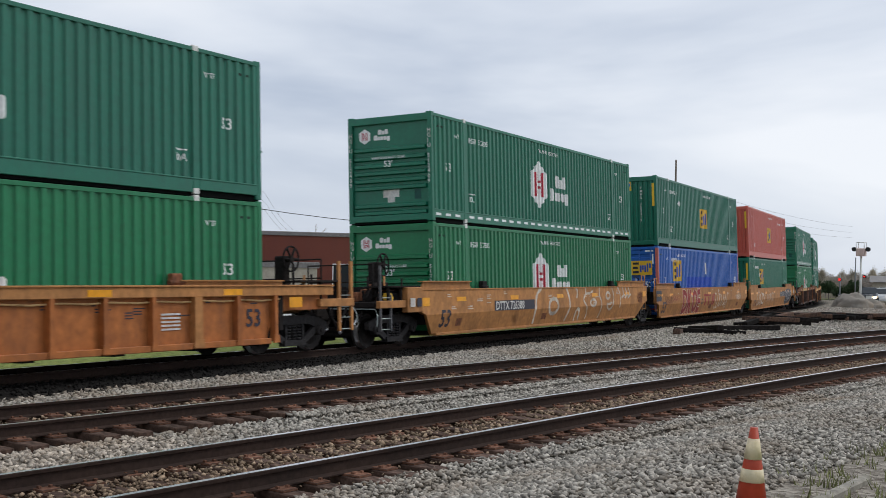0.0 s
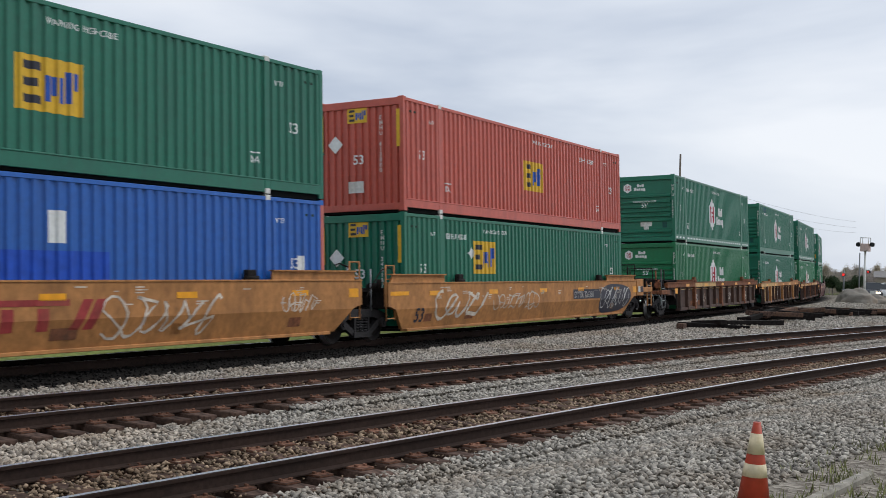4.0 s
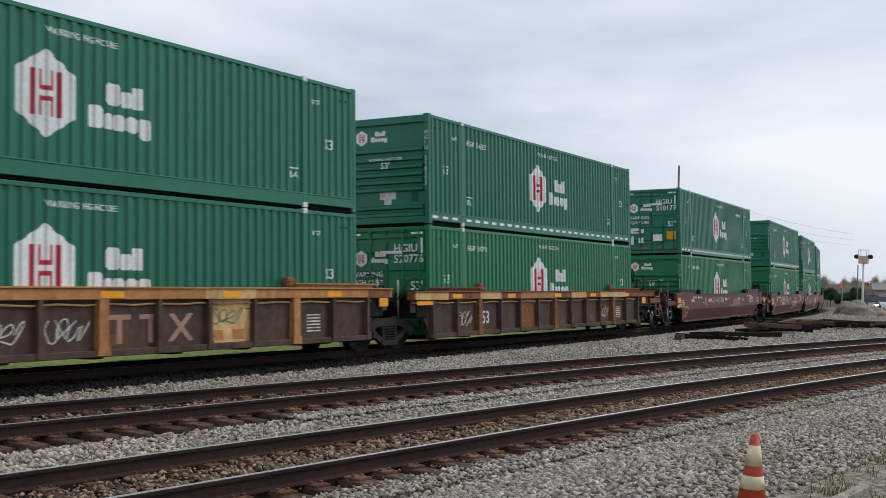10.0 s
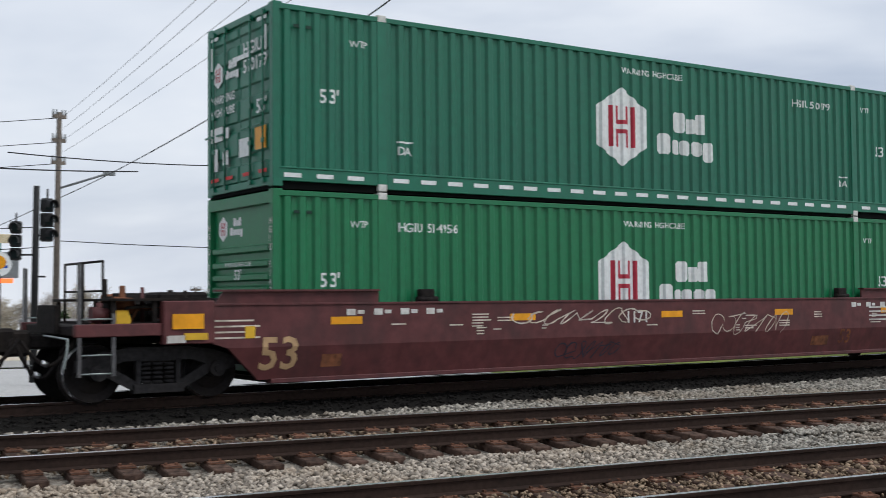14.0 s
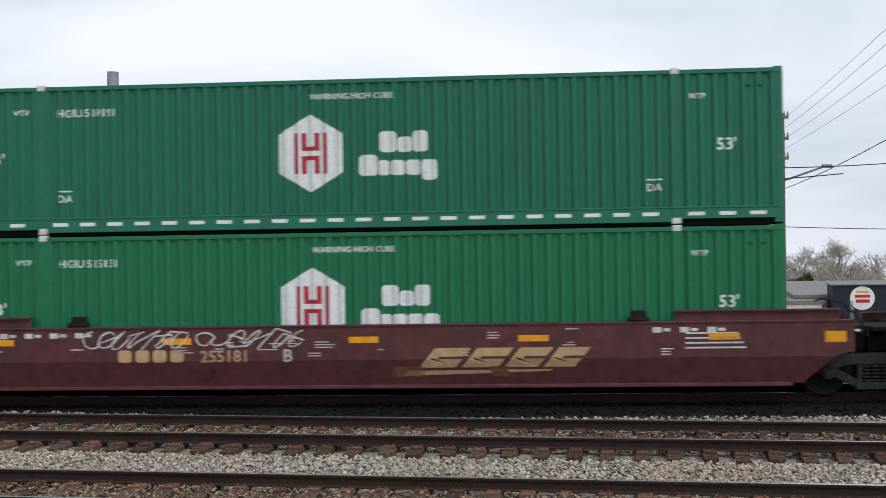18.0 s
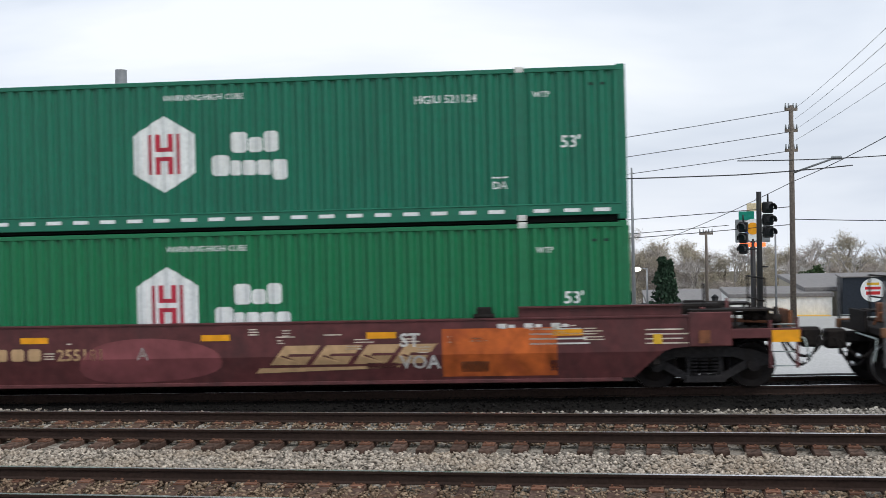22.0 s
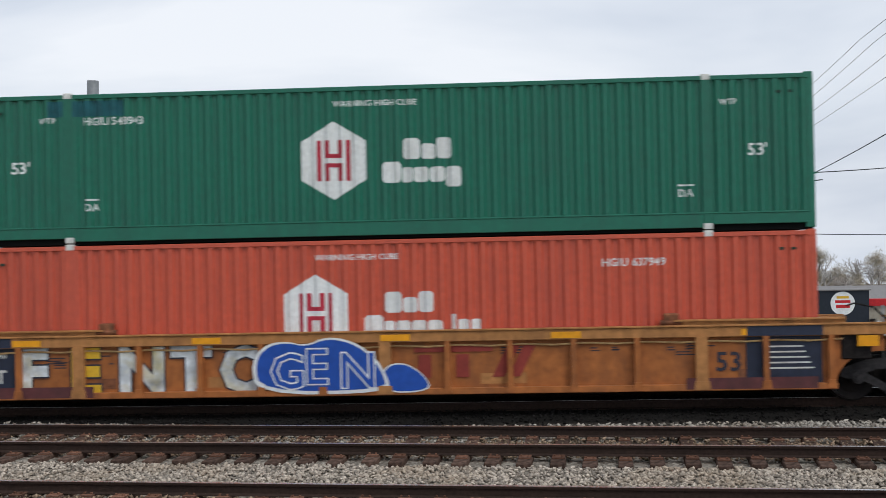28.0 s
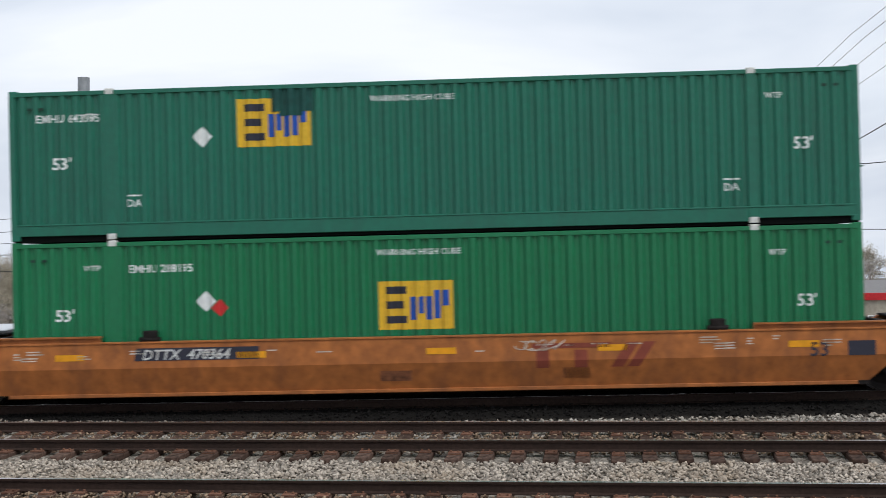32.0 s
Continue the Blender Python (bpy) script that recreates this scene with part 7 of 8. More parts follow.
def build_far_side():
    # road and forecourt behind the train
    def sheet(name, pts, mat, label, lift=0.012):
        bm = bmesh.new()
        n = 24
        rows = []
        for i in range(n + 1):
            k = i / n
            a = Vector(pts[0]).lerp(Vector(pts[1]), k)
            b = Vector(pts[3]).lerp(Vector(pts[2]), k)
            rows.append([bm.verts.new((*(a.lerp(b, j / 12))[:2], land(*(a.lerp(b, j / 12))[:2]) + 0.035 + lift)) for j in range(13)])
        for r, q in zip(rows, rows[1:]):
            for j in range(12):
                bm.faces.new((r[j], q[j], q[j + 1], r[j + 1]))
        return tagged(new(name, mesh_of(name, bm, mat)), label, "road", kind="structure")
    sheet("road", [(-60, 18.2, 0), (13.5, 20.6, 0), (16, 36, 0), (-60, 36, 0)], ASPHALT, "pale worn asphalt road behind the far track")
    sheet("road_side", [(10, 27, 0), (120, 66, 0), (118, 80, 0), (10, 36, 0)], ASPHALT, "pale asphalt road leading away past the buildings", 0.02)
    sheet("pavement", [(-70, 37, 0), (26, 37, 0), (36, 98, 0), (-80, 98, 0)], CONCRETE, "pale concrete forecourt beyond the road", 0.018)

    # grey steel pole with span wire
    upright("strain_pole", -10.3, 19.3, -0.35, 6.77, 0.165, 0.13, POLE_STEEL, "tall grey galvanised steel strain pole", "pole", (0.22, 0.1))
    cable([(-10.02, 19.4, 6.35), (-9.27, 19.9, 5.85), (-7.65, 23.13, 5.11), (-6.85, 25.4, 4.72), (-4.77, 27.33, 4.62), (-1.94, 27.65, 4.5), (4.48, 30.0, 4.67), (8.2, 32, 5.0)], 0.018, 0.02, "span wire that carries the traffic signals")
    cable([(-6.75, 25.5, 4.68), (-8.6, 44.4, 2.75)], 0.018, 0.0, "slanting tether of the far signals")
    cable([(-14, 44.2, 3.4), (-8.65, 44.42, 2.73), (-7.78, 44.57, 2.27), (6, 47, 3.2)], 0.015, 0.05, "second span wire over the far lanes")
    cable([(-6.86, 25.4, 4.72), (-6.98, 25.4, 4.45), (-6.85, 25.4, 4.28), (-6.7, 25.4, 4.36), (-6.68, 25.5, 4.7)], 0.014, 0.0, "loop of spare signal cable")
    bm = bmesh.new()
    cyl(bm, (-7.8, 22.95, 5.18), (-7.45, 23.4, 5.05), 0.06, n=10)
    tagged(new("splice_case", mesh_of("splice_case", bm, WIRE)), "black splice case hanging on the span wire", "cable box")
    signal_head(-4.77, 27.33, 3.42, math.pi, SIGNAL_YELLOW, None, "yellow traffic signal seen from its back")
    signal_head(-1.94, 27.65, 3.24, math.pi, SIGNAL_YELLOW, None, "yellow traffic signal seen from its back")
    t = tagged(new("hanging_sign"), "grey back of a wide sign hung from the span wire", "sign")
    bm = bmesh.new()
    box(bm, -1.2, 1.2, -0.02, 0.02, 0, 0.42, 0.005)
    part("panel", bm, SIGN_GREY, t)
    for x in (-0.5, 0.5):
        bm = bmesh.new()
        box(bm, x - 0.05, x + 0.05, -0.03, 0.03, 0.42, 0.56, 0.01)
        part("clamp", bm, SIGNAL_BLACK, t)
    t.matrix_basis = pose(-3.44, 27.75, 3.9, 0, 2.0, 7)
    signal_head(-8.65, 44.42, 1.45, 0.85, SIGNAL_YELLOW, None, "yellow traffic signal with black visors", visor=SIGNAL_BLACK)
    signal_head(-7.78, 44.57, 0.98, 0.75, SIGNAL_YELLOW, None, "yellow traffic signal with black visors", visor=SIGNAL_BLACK)
    t = tagged(new("street_sign"), "small green street sign between the signals", "street sign")
    bm = bmesh.new()
    box(bm, -0.28, 0.28, -0.02, 0.02, 0, 0.6, 0.01)
    part("panel", bm, SIGN_GREEN, t)
    t.location = (-8.2, 44.4, 1.6)
    utility_pole(-8.6, 53.55, -2.6, 5.0, ((0.4, 0.5),), "weathered wooden utility pole", r=0.13)
    # slender mast with street name sign
    mast = upright("sign_mast", 1.52, 34.22, -0.45, 5.15, 0.075, 0.03, POLE_STEEL, "slender grey mast carrying a green street name sign", "pole")
    bm = bmesh.new()
    box(bm, -1.78, -0.04, -0.015, 0.015, 2.62, 2.95, 0.006)
    part("sign_panel", bm, SIGN_GREEN, mast).rotation_euler.y = radians(-4)
    bm = bmesh.new()
    x = -1.7
    for w in (0.62, 0.3, 0.38):
        rects(bm, [(x, 2.71, x + w, 2.85)])
        x += w + 0.12
    for v in bm.verts:
        v.co.y = -0.02
    part("lettering", bm, WHITE, mast).rotation_euler.y = radians(-4)
    # signals on a post by the right-hand lanes
    post = upright("signal_post", 4.85, 27.95, -0.45, 4.1, 0.09, 0.07, SIGNAL_BLACK, "black signal post beside the road", "pole")
    for dx, dz, yaw in ((0.15, 2.95, 0.5), (-0.42, 2.5, -0.5), (0.22, 2.0, 0.4)):
        bm = bmesh.new()
        cyl(bm, (0, 0, dz + 0.45), (dx, -0.1, dz + 0.45), 0.025, n=6)
        part("bracket", bm, SIGNAL_BLACK, post)
    signal_head(5.05, 27.8, 2.8, 0.35, SIGNAL_BLACK, None, "black traffic signal on a post", 0.95)
    signal_head(4.38, 27.85, 2.35, -0.4, SIGNAL_BLACK, None, "black traffic signal on a post", 0.85)
    t = tagged(new("restaurant_pole_sign"), "tall pole sign with round white panel and red strip", "sign")
    bm = bmesh.new()
    cyl(bm, (0, 0, -6), (0, 0, 3.2), 0.14, n=10)
    part("pole", bm, SIGNAL_BLACK, t)
    bm = bmesh.new()
    cyl(bm, (0, -0.12, 3.7), (0, 0.12, 3.7), 0.62, n=28)
    part("panel", bm, WHITE, t)
    bm = bmesh.new()
    rects(bm, [(-0.42, 3.5, 0.42, 3.64), (-0.36, 3.72, 0.36, 3.86)])
    for v in bm.verts:
        v.co.y = -0.13
    part("emblem", bm, LOGO_BLUE, t)
    bm = bmesh.new()
    box(bm, -0.7, 0.7, -0.1, 0.1, 2.75, 2.98, 0.02)
    part("strip", bm, LAMP_ORANGE, t)
    for x0, x1, z0, z1, m in ((-0.75, 0.1, 4.25, 4.75, SIGN_GREEN), (-0.3, 0.6, 4.75, 5.2, CONE_WHITE), (-0.95, 0.95, 3.0, 4.3, SIGN_GREY)):
        bm = bmesh.new()
        box(bm, x0, x1, -0.08, 0.06, z0, z1, 0.02)
        part("panel", bm, m, t)
    bm = bmesh.new()
    cyl(bm, (0.0, -0.15, 3.78), (0.0, -0.13, 3.78), 0.34, n=20)
    part("emblem", bm, AMBER, t)
    t.location = (8.9, 61.7, -0.75)
    # utility poles and wires
    utility_pole(7.92, 41.65, -1.2, 7.85, ((0.15, 0.28), (0.98, 0.28), (1.75, 0.28)), "tall slender wooden utility pole with a lamp arm", (1.56, -1.3, 6.9), 0.5, 0.125, False)
    upright("strain_pole", 14.2, 33.9, -0.5, 6.95, 0.15, 0.12, POLE_STEEL, "grey steel pole with a yellow signal box", "pole")
    cable([(14.2, 33.9, 6.4), (12.4, 33.9, 5.6), (4.5, 30.2, 5.1)], 0.016, 0.1)
    signal_head(14.42, 33.85, 1.1, 1.6, SIGNAL_YELLOW, None, "yellow traffic signal beside the steel pole", 0.75)
    for k, (x, y, z) in enumerate(((6.34, 15.42, 7.5), (6.67, 15.33, 7.49), (7.23, 15.15, 7.46), (7.91, 14.92, 7.41))):
        far, near = Vector((8.0, 41.5, 7.75 - 0.42 * k)), Vector((x, y, z))
        cable([far, near, near + (near - far) * 0.8], 0.006, 0.1)
    cable([(3.5, 54.2, 2.5), (7.95, 41.6, 4.9), (8.21, 23.21, 5.83), (7.9, 12.78, 6.75), (7.7, 0.5, 7.9)], 0.014, 0.1, "thick black service cable sloping over the tracks")
    for dz in (0.0, 0.85, 1.6):
        cable([(-60, 52, 2.6 - 0.6 * dz), (-26, 46, 4.2 - 0.7 * dz), (7.92, 41.65, 7.7 - dz)], 0.013, 0.35)
        cable([(14.2, 33.9, 7.1 - 0.5 * dz), (22.5, 34.7, 8.08 - 0.95 * dz), (32.0, 35.85, 8.3 - dz)], 0.008, 0.08)
        cable([(32.0, 35.85, 8.3 - dz), (58.0, 58.0, 6.6 - 0.7 * dz), (86, 82, 5.2 - 0.5 * dz)], 0.008, 0.3)
        cable([(81.5, 38.2, 8.6 - dz), (170, 52, 9.0 - dz)], 0.009, 0.5)
    cable([(7.92, 41.65, 3.4), (32.0, 35.85, 4.4), (60, 37, 4.5)], 0.016, 0.5, "thick black telephone cable between poles")
    cable([(-30, 45, 2.6), (7.92, 41.65, 3.9)], 0.016, 0.4, "thick black telephone cable between poles")
    cable([(-30, 45, 1.9), (7.92, 41.65, 3.2)], 0.016, 0.5, "thick black telephone cable between poles")
    utility_pole(31.95, 35.83, -0.5, 8.5, ((0.25, 0.75), (1.05, 0.7), (1.85, 0.7)), "tall wooden utility pole with three cross arms and a lamp", (1.7, -1.5, 6.0), -0.75)
    utility_pole(81.6, 38.2, -0.5, 10.4, (), "dark far utility pole", r=0.1, can=False)
    utility_pole(30.3, 86.5, -2, 4.6, ((0.3, 0.8),), "distant wooden utility pole", r=0.13)
    utility_pole(46.3, 63.6, -0.5, 6.2, ((0.3, 0.8),), "distant wooden utility pole", r=0.13)
    for x, y, z0, z1 in ((-3.6, 66, -3, 2.0), (-5.8, 60, -3, 1.9), (-6.6, 40, -1, 2.6), (10.2, 62, -3, 2.8), (-11.0, 66, -3, 1.2)):
        upright("lamp_post", x, y, z0, z1, 0.07, 0.05, POLE_STEEL, "thin grey roadside pole", "pole")
    # street lamps and poles beyond the couplings
    def lantern(x, y, z, foot):
        t = upright("street_lamp", x, y, foot, z, 0.055, 0.045, SIGNAL_BLACK, "dark street lamp with a lantern head", "street lamp")
        bm = bmesh.new()
        cyl(bm, (0, 0, z - foot), (0, 0, z - foot + 0.32), 0.1, 0.16, 8)
        cyl(bm, (0, 0, z - foot + 0.32), (0, 0, z - foot + 0.45), 0.19, 0.03, 8)
        part("lantern", bm, SIGNAL_BLACK, t)
    for x, y, z in ((1.49, 39.2, 0.3), (-0.4, 46.2, -0.5), (-6.6, 47.0, -0.2), (5.4, 47.0, -0.3)):
        lantern(x, y, z, land(x, y))
    for x, y, z, w, s in ((2.23, 54.2, 1.1, 0.2, 1), (0.34, 56.2, -0.1, 0.16, -1), (0.0, 60.2, -1.35, 0.14, 1), (-5.6, 53.9, -0.9, 0.1, 1)):
        t = upright("street_lamp", x + s * 0.5, y, land(x, y), z, 0.06, 0.04, POLE_STEEL, "grey street lamp with a glowing head", "street lamp")
        bm = bmesh.new()
        cyl(bm, (0, 0, z - land(x, y) - 0.05), (-s * 0.5, 0, z - land(x, y)), 0.03, n=6)
        part("arm", bm, POLE_STEEL, t)
        bm = bmesh.new()
        bmesh.ops.create_uvsphere(bm, u_segments=12, v_segments=8, radius=w)
        for v in bm.verts:
            v.co = Vector((v.co.x - s * 0.5, v.co.y, v.co.z * 0.5 + z - land(x, y) - 0.06))
        part("lamp_head", bm, LAMP_WHITE, t)
    for x, y, z in ((-3.42, 44.1, 2.2), (-5.5, 53.9, 0.75), (5.85, 56.0, 2.95), (21.99, 71.3, 1.95)):
        utility_pole(x, y, land(x, y) - 0.1, z, ((0.15, 0.35),), "slender weathered utility pole", None, 0.2, 0.09, False)
    t = tagged(new("message_board"), "dark message board with glowing amber dots", "sign")
    part("panel", bm_of(box, -0.8, 0.8, -0.05, 0.05, 0, 0.4, 0.02), SIGNAL_BLACK, t)
    for k in range(9):
        part("amber_dots", bm_of(box, -0.72 + 0.16 * k, -0.61 + 0.16 * k, -0.07, -0.05, 0.08, 0.3 if k % 3 else 0.2), LAMP_ORANGE, t)
    for x in (-0.6, 0.6):
        part("leg", bm_of(cyl, (x, 0, -3.5), (x, 0, 0.02), 0.05, None, 8), SIGNAL_BLACK, t)
    t.location = (-11.8, 53.0, -1.55)
    building("gabled_house", -0.6, 2.6, 89.2, 95, -7.0, -4.1, WALL_WHITE, "small white house with a steep gable", roof_kind="hip", cap=1.3)
    building("long_store", -16.0, -9.5, 82, 92, -7.0, -3.9, WALL_WHITE, "long low pale store beyond the road", windows=[(0.5 + 1.5 * i, 1.2, 1.0, 1.2) for i in range(4)])
    building("canopy_store", 8.3, 14.4, 68.0, 73, -5.2, -1.25, WALL_WHITE, "white low building with a flat canopy", windows=[(0.5 + 1.4 * i, 1.0, 1.0, 1.4) for i in range(4)])
    bm = bm_of(box, 9.6, 14.2, 67.2, 67.95, -2.75, -2.3, 0.02)
    tagged(new("store_canopy", mesh_of("store_canopy", bm, YELLOW)), "yellow canopy band of the white store", "canopy")
    building("strip_mall", -5.7, -3.9, 52.0, 55, -4.0, -1.62, SIGN_GREY, "low grey storefront with dark windows and white fascia", ROOF_GREY, cap=0.1, windows=[(0.15, 0.9, 0.65, 1.1), (1.0, 0.9, 0.65, 1.1)])
    bm = bm_of(box, -5.85, -3.75, 51.7, 51.95, -1.65, -1.3, 0.02)
    tagged(new("store_canopy", mesh_of("store_canopy", bm, WALL_WHITE)), "white canopy band of the grey storefront", "canopy")
    # prohibition sign
    t = tagged(new("warning_sign"), "white square sign with a red crossed circle", "sign")
    bm = bmesh.new()
    box(bm, -0.33, 0.33, -0.01, 0.01, -0.38, 0.38, 0.004)
    part("panel", bm, WHITE, t)
    bm = bmesh.new()
    n = 28
    for i in range(n):
        a0, a1 = 2 * math.pi * i / n, 2 * math.pi * (i + 1) / n
        bm.faces.new([bm.verts.new((r * math.cos(a), -0.014, 0.03 + r * math.sin(a))) for r, a in ((0.24, a0), (0.29, a0), (0.29, a1), (0.24, a1))])
    bm.faces.new([bm.verts.new(p) for p in ((-0.2, -0.014, 0.2), (-0.165, -0.014, 0.235), (0.2, -0.014, -0.14), (0.165, -0.014, -0.175))])
    part("ring", bm, SIGN_RED, t)
    bm = bmesh.new()
    rects(bm, [(-0.04, -0.12, 0.04, 0.14), (-0.1, -0.02, 0.1, 0.03)])
    for v in bm.verts:
        v.co.y = -0.0125
    part("symbol", bm, SIGNAL_BLACK, t)
    bm = bmesh.new()
    cyl(bm, (0, 0.04, -1.6), (0, 0.04, 0.3), 0.03, n=8)
    part("post", bm, POLE_STEEL, t)
    t.location = (-6.22, 20.85, 1.17)
    # buildings seen over the couplings
    building("restaurant", 13.0, 27.0, 69, 80, -4.5, -0.9, WALL_BEIGE, "beige restaurant with a red fascia and dark entrance block", windows=[(6 + 1.6 * i, 0.9, 1.2, 1.6) for i in range(4)])
    building("restaurant_block", 14.9, 18.2, 67.4, 69.0, -4.5, 0.0, principled("dark_panel", (0.016, 0.022, 0.032), 0.6), "dark blue-grey entrance block with a round emblem", cap=0.08)
    t = tagged(new("round_sign"), "round white sign with yellow and red shapes", "sign")
    bm = bmesh.new()
    cyl(bm, (0, -0.05, 0), (0, 0.05, 0), 0.72, n=32)
    part("disc", bm, WHITE, t)
    bm = bmesh.new()
    rects(bm, [(-0.45, 0.03, 0.45, 0.2), (-0.4, -0.28, 0.42, -0.08)])
    for v in bm.verts:
        v.co.y = -0.055
    part("emblem", bm, SIGN_RED, t)
    bm = bmesh.new()
    rects(bm, [(-0.36, 0.3, 0.36, 0.45)])
    for v in bm.verts:
        v.co.y = -0.055
    part("emblem", bm, YELLOW, t)
    t.location = (16.6, 67.3, -0.76)
    bm = bmesh.new()
    box(bm, 18.2, 27.1, 68.7, 69.0, -1.0, -0.55, 0.02)
    tagged(new("red_fascia", mesh_of("red_fascia", bm, SIGN_RED)), "bright red fascia band of the restaurant", "fascia")
    building("shop", -8.6, -4.6, 74, 84, -6.5, -3.0, WALL_WHITE, "low white shop with dark windows", windows=[(0.3 + 0.9 * i, 1.4, 0.7, 1.0) for i in range(4)])
    building("shop", 4.0, 14.0, 86, 96, -6.5, -2.8, WALL_WHITE, "long low white commercial building", windows=[(0.5 + 1.2 * i, 1.2, 0.9, 1.2) for i in range(7)])
    building("tower_house", -29.3, -27.9, 74, 77, -6.0, -0.55, WALL_GREY, "grey-white house tower with a hipped roof", roof_kind="hip", cap=0.7, windows=[])
    building("tower_house", -27.3, -26.2, 76, 78, -6.0, -1.1, WALL_GREY, "second grey-white house tower with a hipped roof", roof_kind="hip", cap=0.6)
    building("house_wing", -27.0, -22.6, 75, 80, -6.0, -2.9, WALL_WHITE, "lower wing of the house with a sloping grey roof", roof_kind="gable", cap=0.7, windows=[(0.8, 1.2, 0.8, 1.1), (2.6, 1.2, 0.8, 1.1)])
    bw = [(1.0 + 3.0 * i, 1.0, 1.3, 1.5) for i in range(6)]
    t = building("brick_shop", 0, 24, 0, 12, 0, 4.1, BRICK, "long red brick shop building with a flat parapet", windows=bw, yaw=0)
    t.matrix_basis = Matrix.Translation((45.2, 53.6, -0.6)) @ Matrix.Rotation(radians(-46), 4, "Z")
    t = building("awning_shop", 0, 9, 0, 2.6, 0, 2.2, WALL_BEIGE, "lean-to with a grey metal awning before the brick shop", ROOF_GREY, cap=0.35)
    t.matrix_basis = Matrix.Translation((43.6, 52.0, -0.6)) @ Matrix.Rotation(radians(-46), 4, "Z")
    t = building("warehouse", 0, 11, 0, 9, 0, 2.85, WALL_WHITE, "white metal warehouse with a dark loading door", doors=[(3, 0.2, 1.6, 2.4), (7, 0.2, 1.2, 2.4)], windows=[(9.2, 1.6, 1.0, 0.8)])
    t.matrix_basis = Matrix.Translation((40.6, 63.5, -0.6)) @ Matrix.Rotation(radians(-36), 4, "Z")
    t = building("brick_house", 0, 9.5, 0, 8, 0, 2.5, BRICK, "low red brick building with a flat roof", windows=[])
    t.matrix_basis = Matrix.Translation((31.6, 64.9, 0.3)) @ Matrix.Rotation(radians(-30), 4, "Z")
    t = building("bungalow", 0, 7, 0, 6, 0, 2.6, WALL_WHITE, "pale bungalow with a grey gabled roof", roof_kind="gable", cap=1.2)
    t.matrix_basis = Matrix.Translation((35.5, 74, -0.7)) @ Matrix.Rotation(radians(-30), 4, "Z")
    bm = bmesh.new()
    box(bm, -0.6, 0.6, -0.2, 0.2, -0.14, 0.14, 0.1)
    t = tagged(new("yard_lamp", mesh_of("yard_lamp", bm, LAMP_WHITE)), "glaring white yard lamp on its pole", "lamp")
    t.matrix_basis = Matrix.Translation((47.5, 76.5, 3.9)) @ Matrix.Rotation(radians(-35), 4, "Z")
    upright("lamp_post", 47.6, 76.6, -0.5, 3.8, 0.1, 0.07, POLE_STEEL, "pole of the yard lamp", "pole")


BUILT = set(scene.objects)
build_far_side()
settle_things(BUILT)


def car(x, y, yaw, paintwork, label, van=False):
    """A parked or waiting car, its nose towards +x."""
    t = tagged(new("car"), label, "car", "cars on the road")
    bm = bmesh.new()
    prof = [(-2.2, 0.35), (-2.25, 0.8), (-2.1, 0.98), (-1.2, 1.02), (1.0, 0.98), (2.05, 0.84), (2.2, 0.6), (2.2, 0.35)]
    prism(bm, prof, -0.86, 0.86)
    bmesh.ops.bevel(bm, geom=bm.edges[:], offset=0.05, segments=2, affect="EDGES")
    part("body", bm, paintwork, t)
    bm = bmesh.new()
    prism(bm, [(-1.6 if not van else -2.1, 1.0), (-1.1 if not van else -1.95, 1.5), (0.3, 1.52), (1.05, 1.0)], -0.74, 0.74)
    part("glazing", bm, GLASS_DARK, t)
    bm = bmesh.new()
    box(bm, -1.08 if not van else -1.95, 0.32, -0.72, 0.72, 1.5, 1.55, 0.02)
    part("roof", bm, paintwork, t)
    for wx in (-1.35, 1.4):
        for wy in (-0.84, 0.84):
            bm = bmesh.new()
            cyl(bm, (wx, wy - 0.1, 0.33), (wx, wy + 0.1, 0.33), 0.33, n=18)
            w = part("wheel", bm, TYRE, t)
            bm = bmesh.new()
            cyl(bm, (wx, wy - 0.115, 0.33), (wx, wy + 0.115, 0.33), 0.19, n=12)
            part("rim", bm, POLE_STEEL, w)
    for wy in (-0.62, 0.62):
        bm = bmesh.new()
        box(bm, 2.17, 2.23, wy - 0.16, wy + 0.16, 0.62, 0.76, 0.02)
        part("headlight", bm, LAMP_WARM, t)
    t.matrix_basis = Matrix.Translation((x, y, land(x, y) + 0.05)) @ Matrix.Rotation(yaw, 4, "Z")
    return t


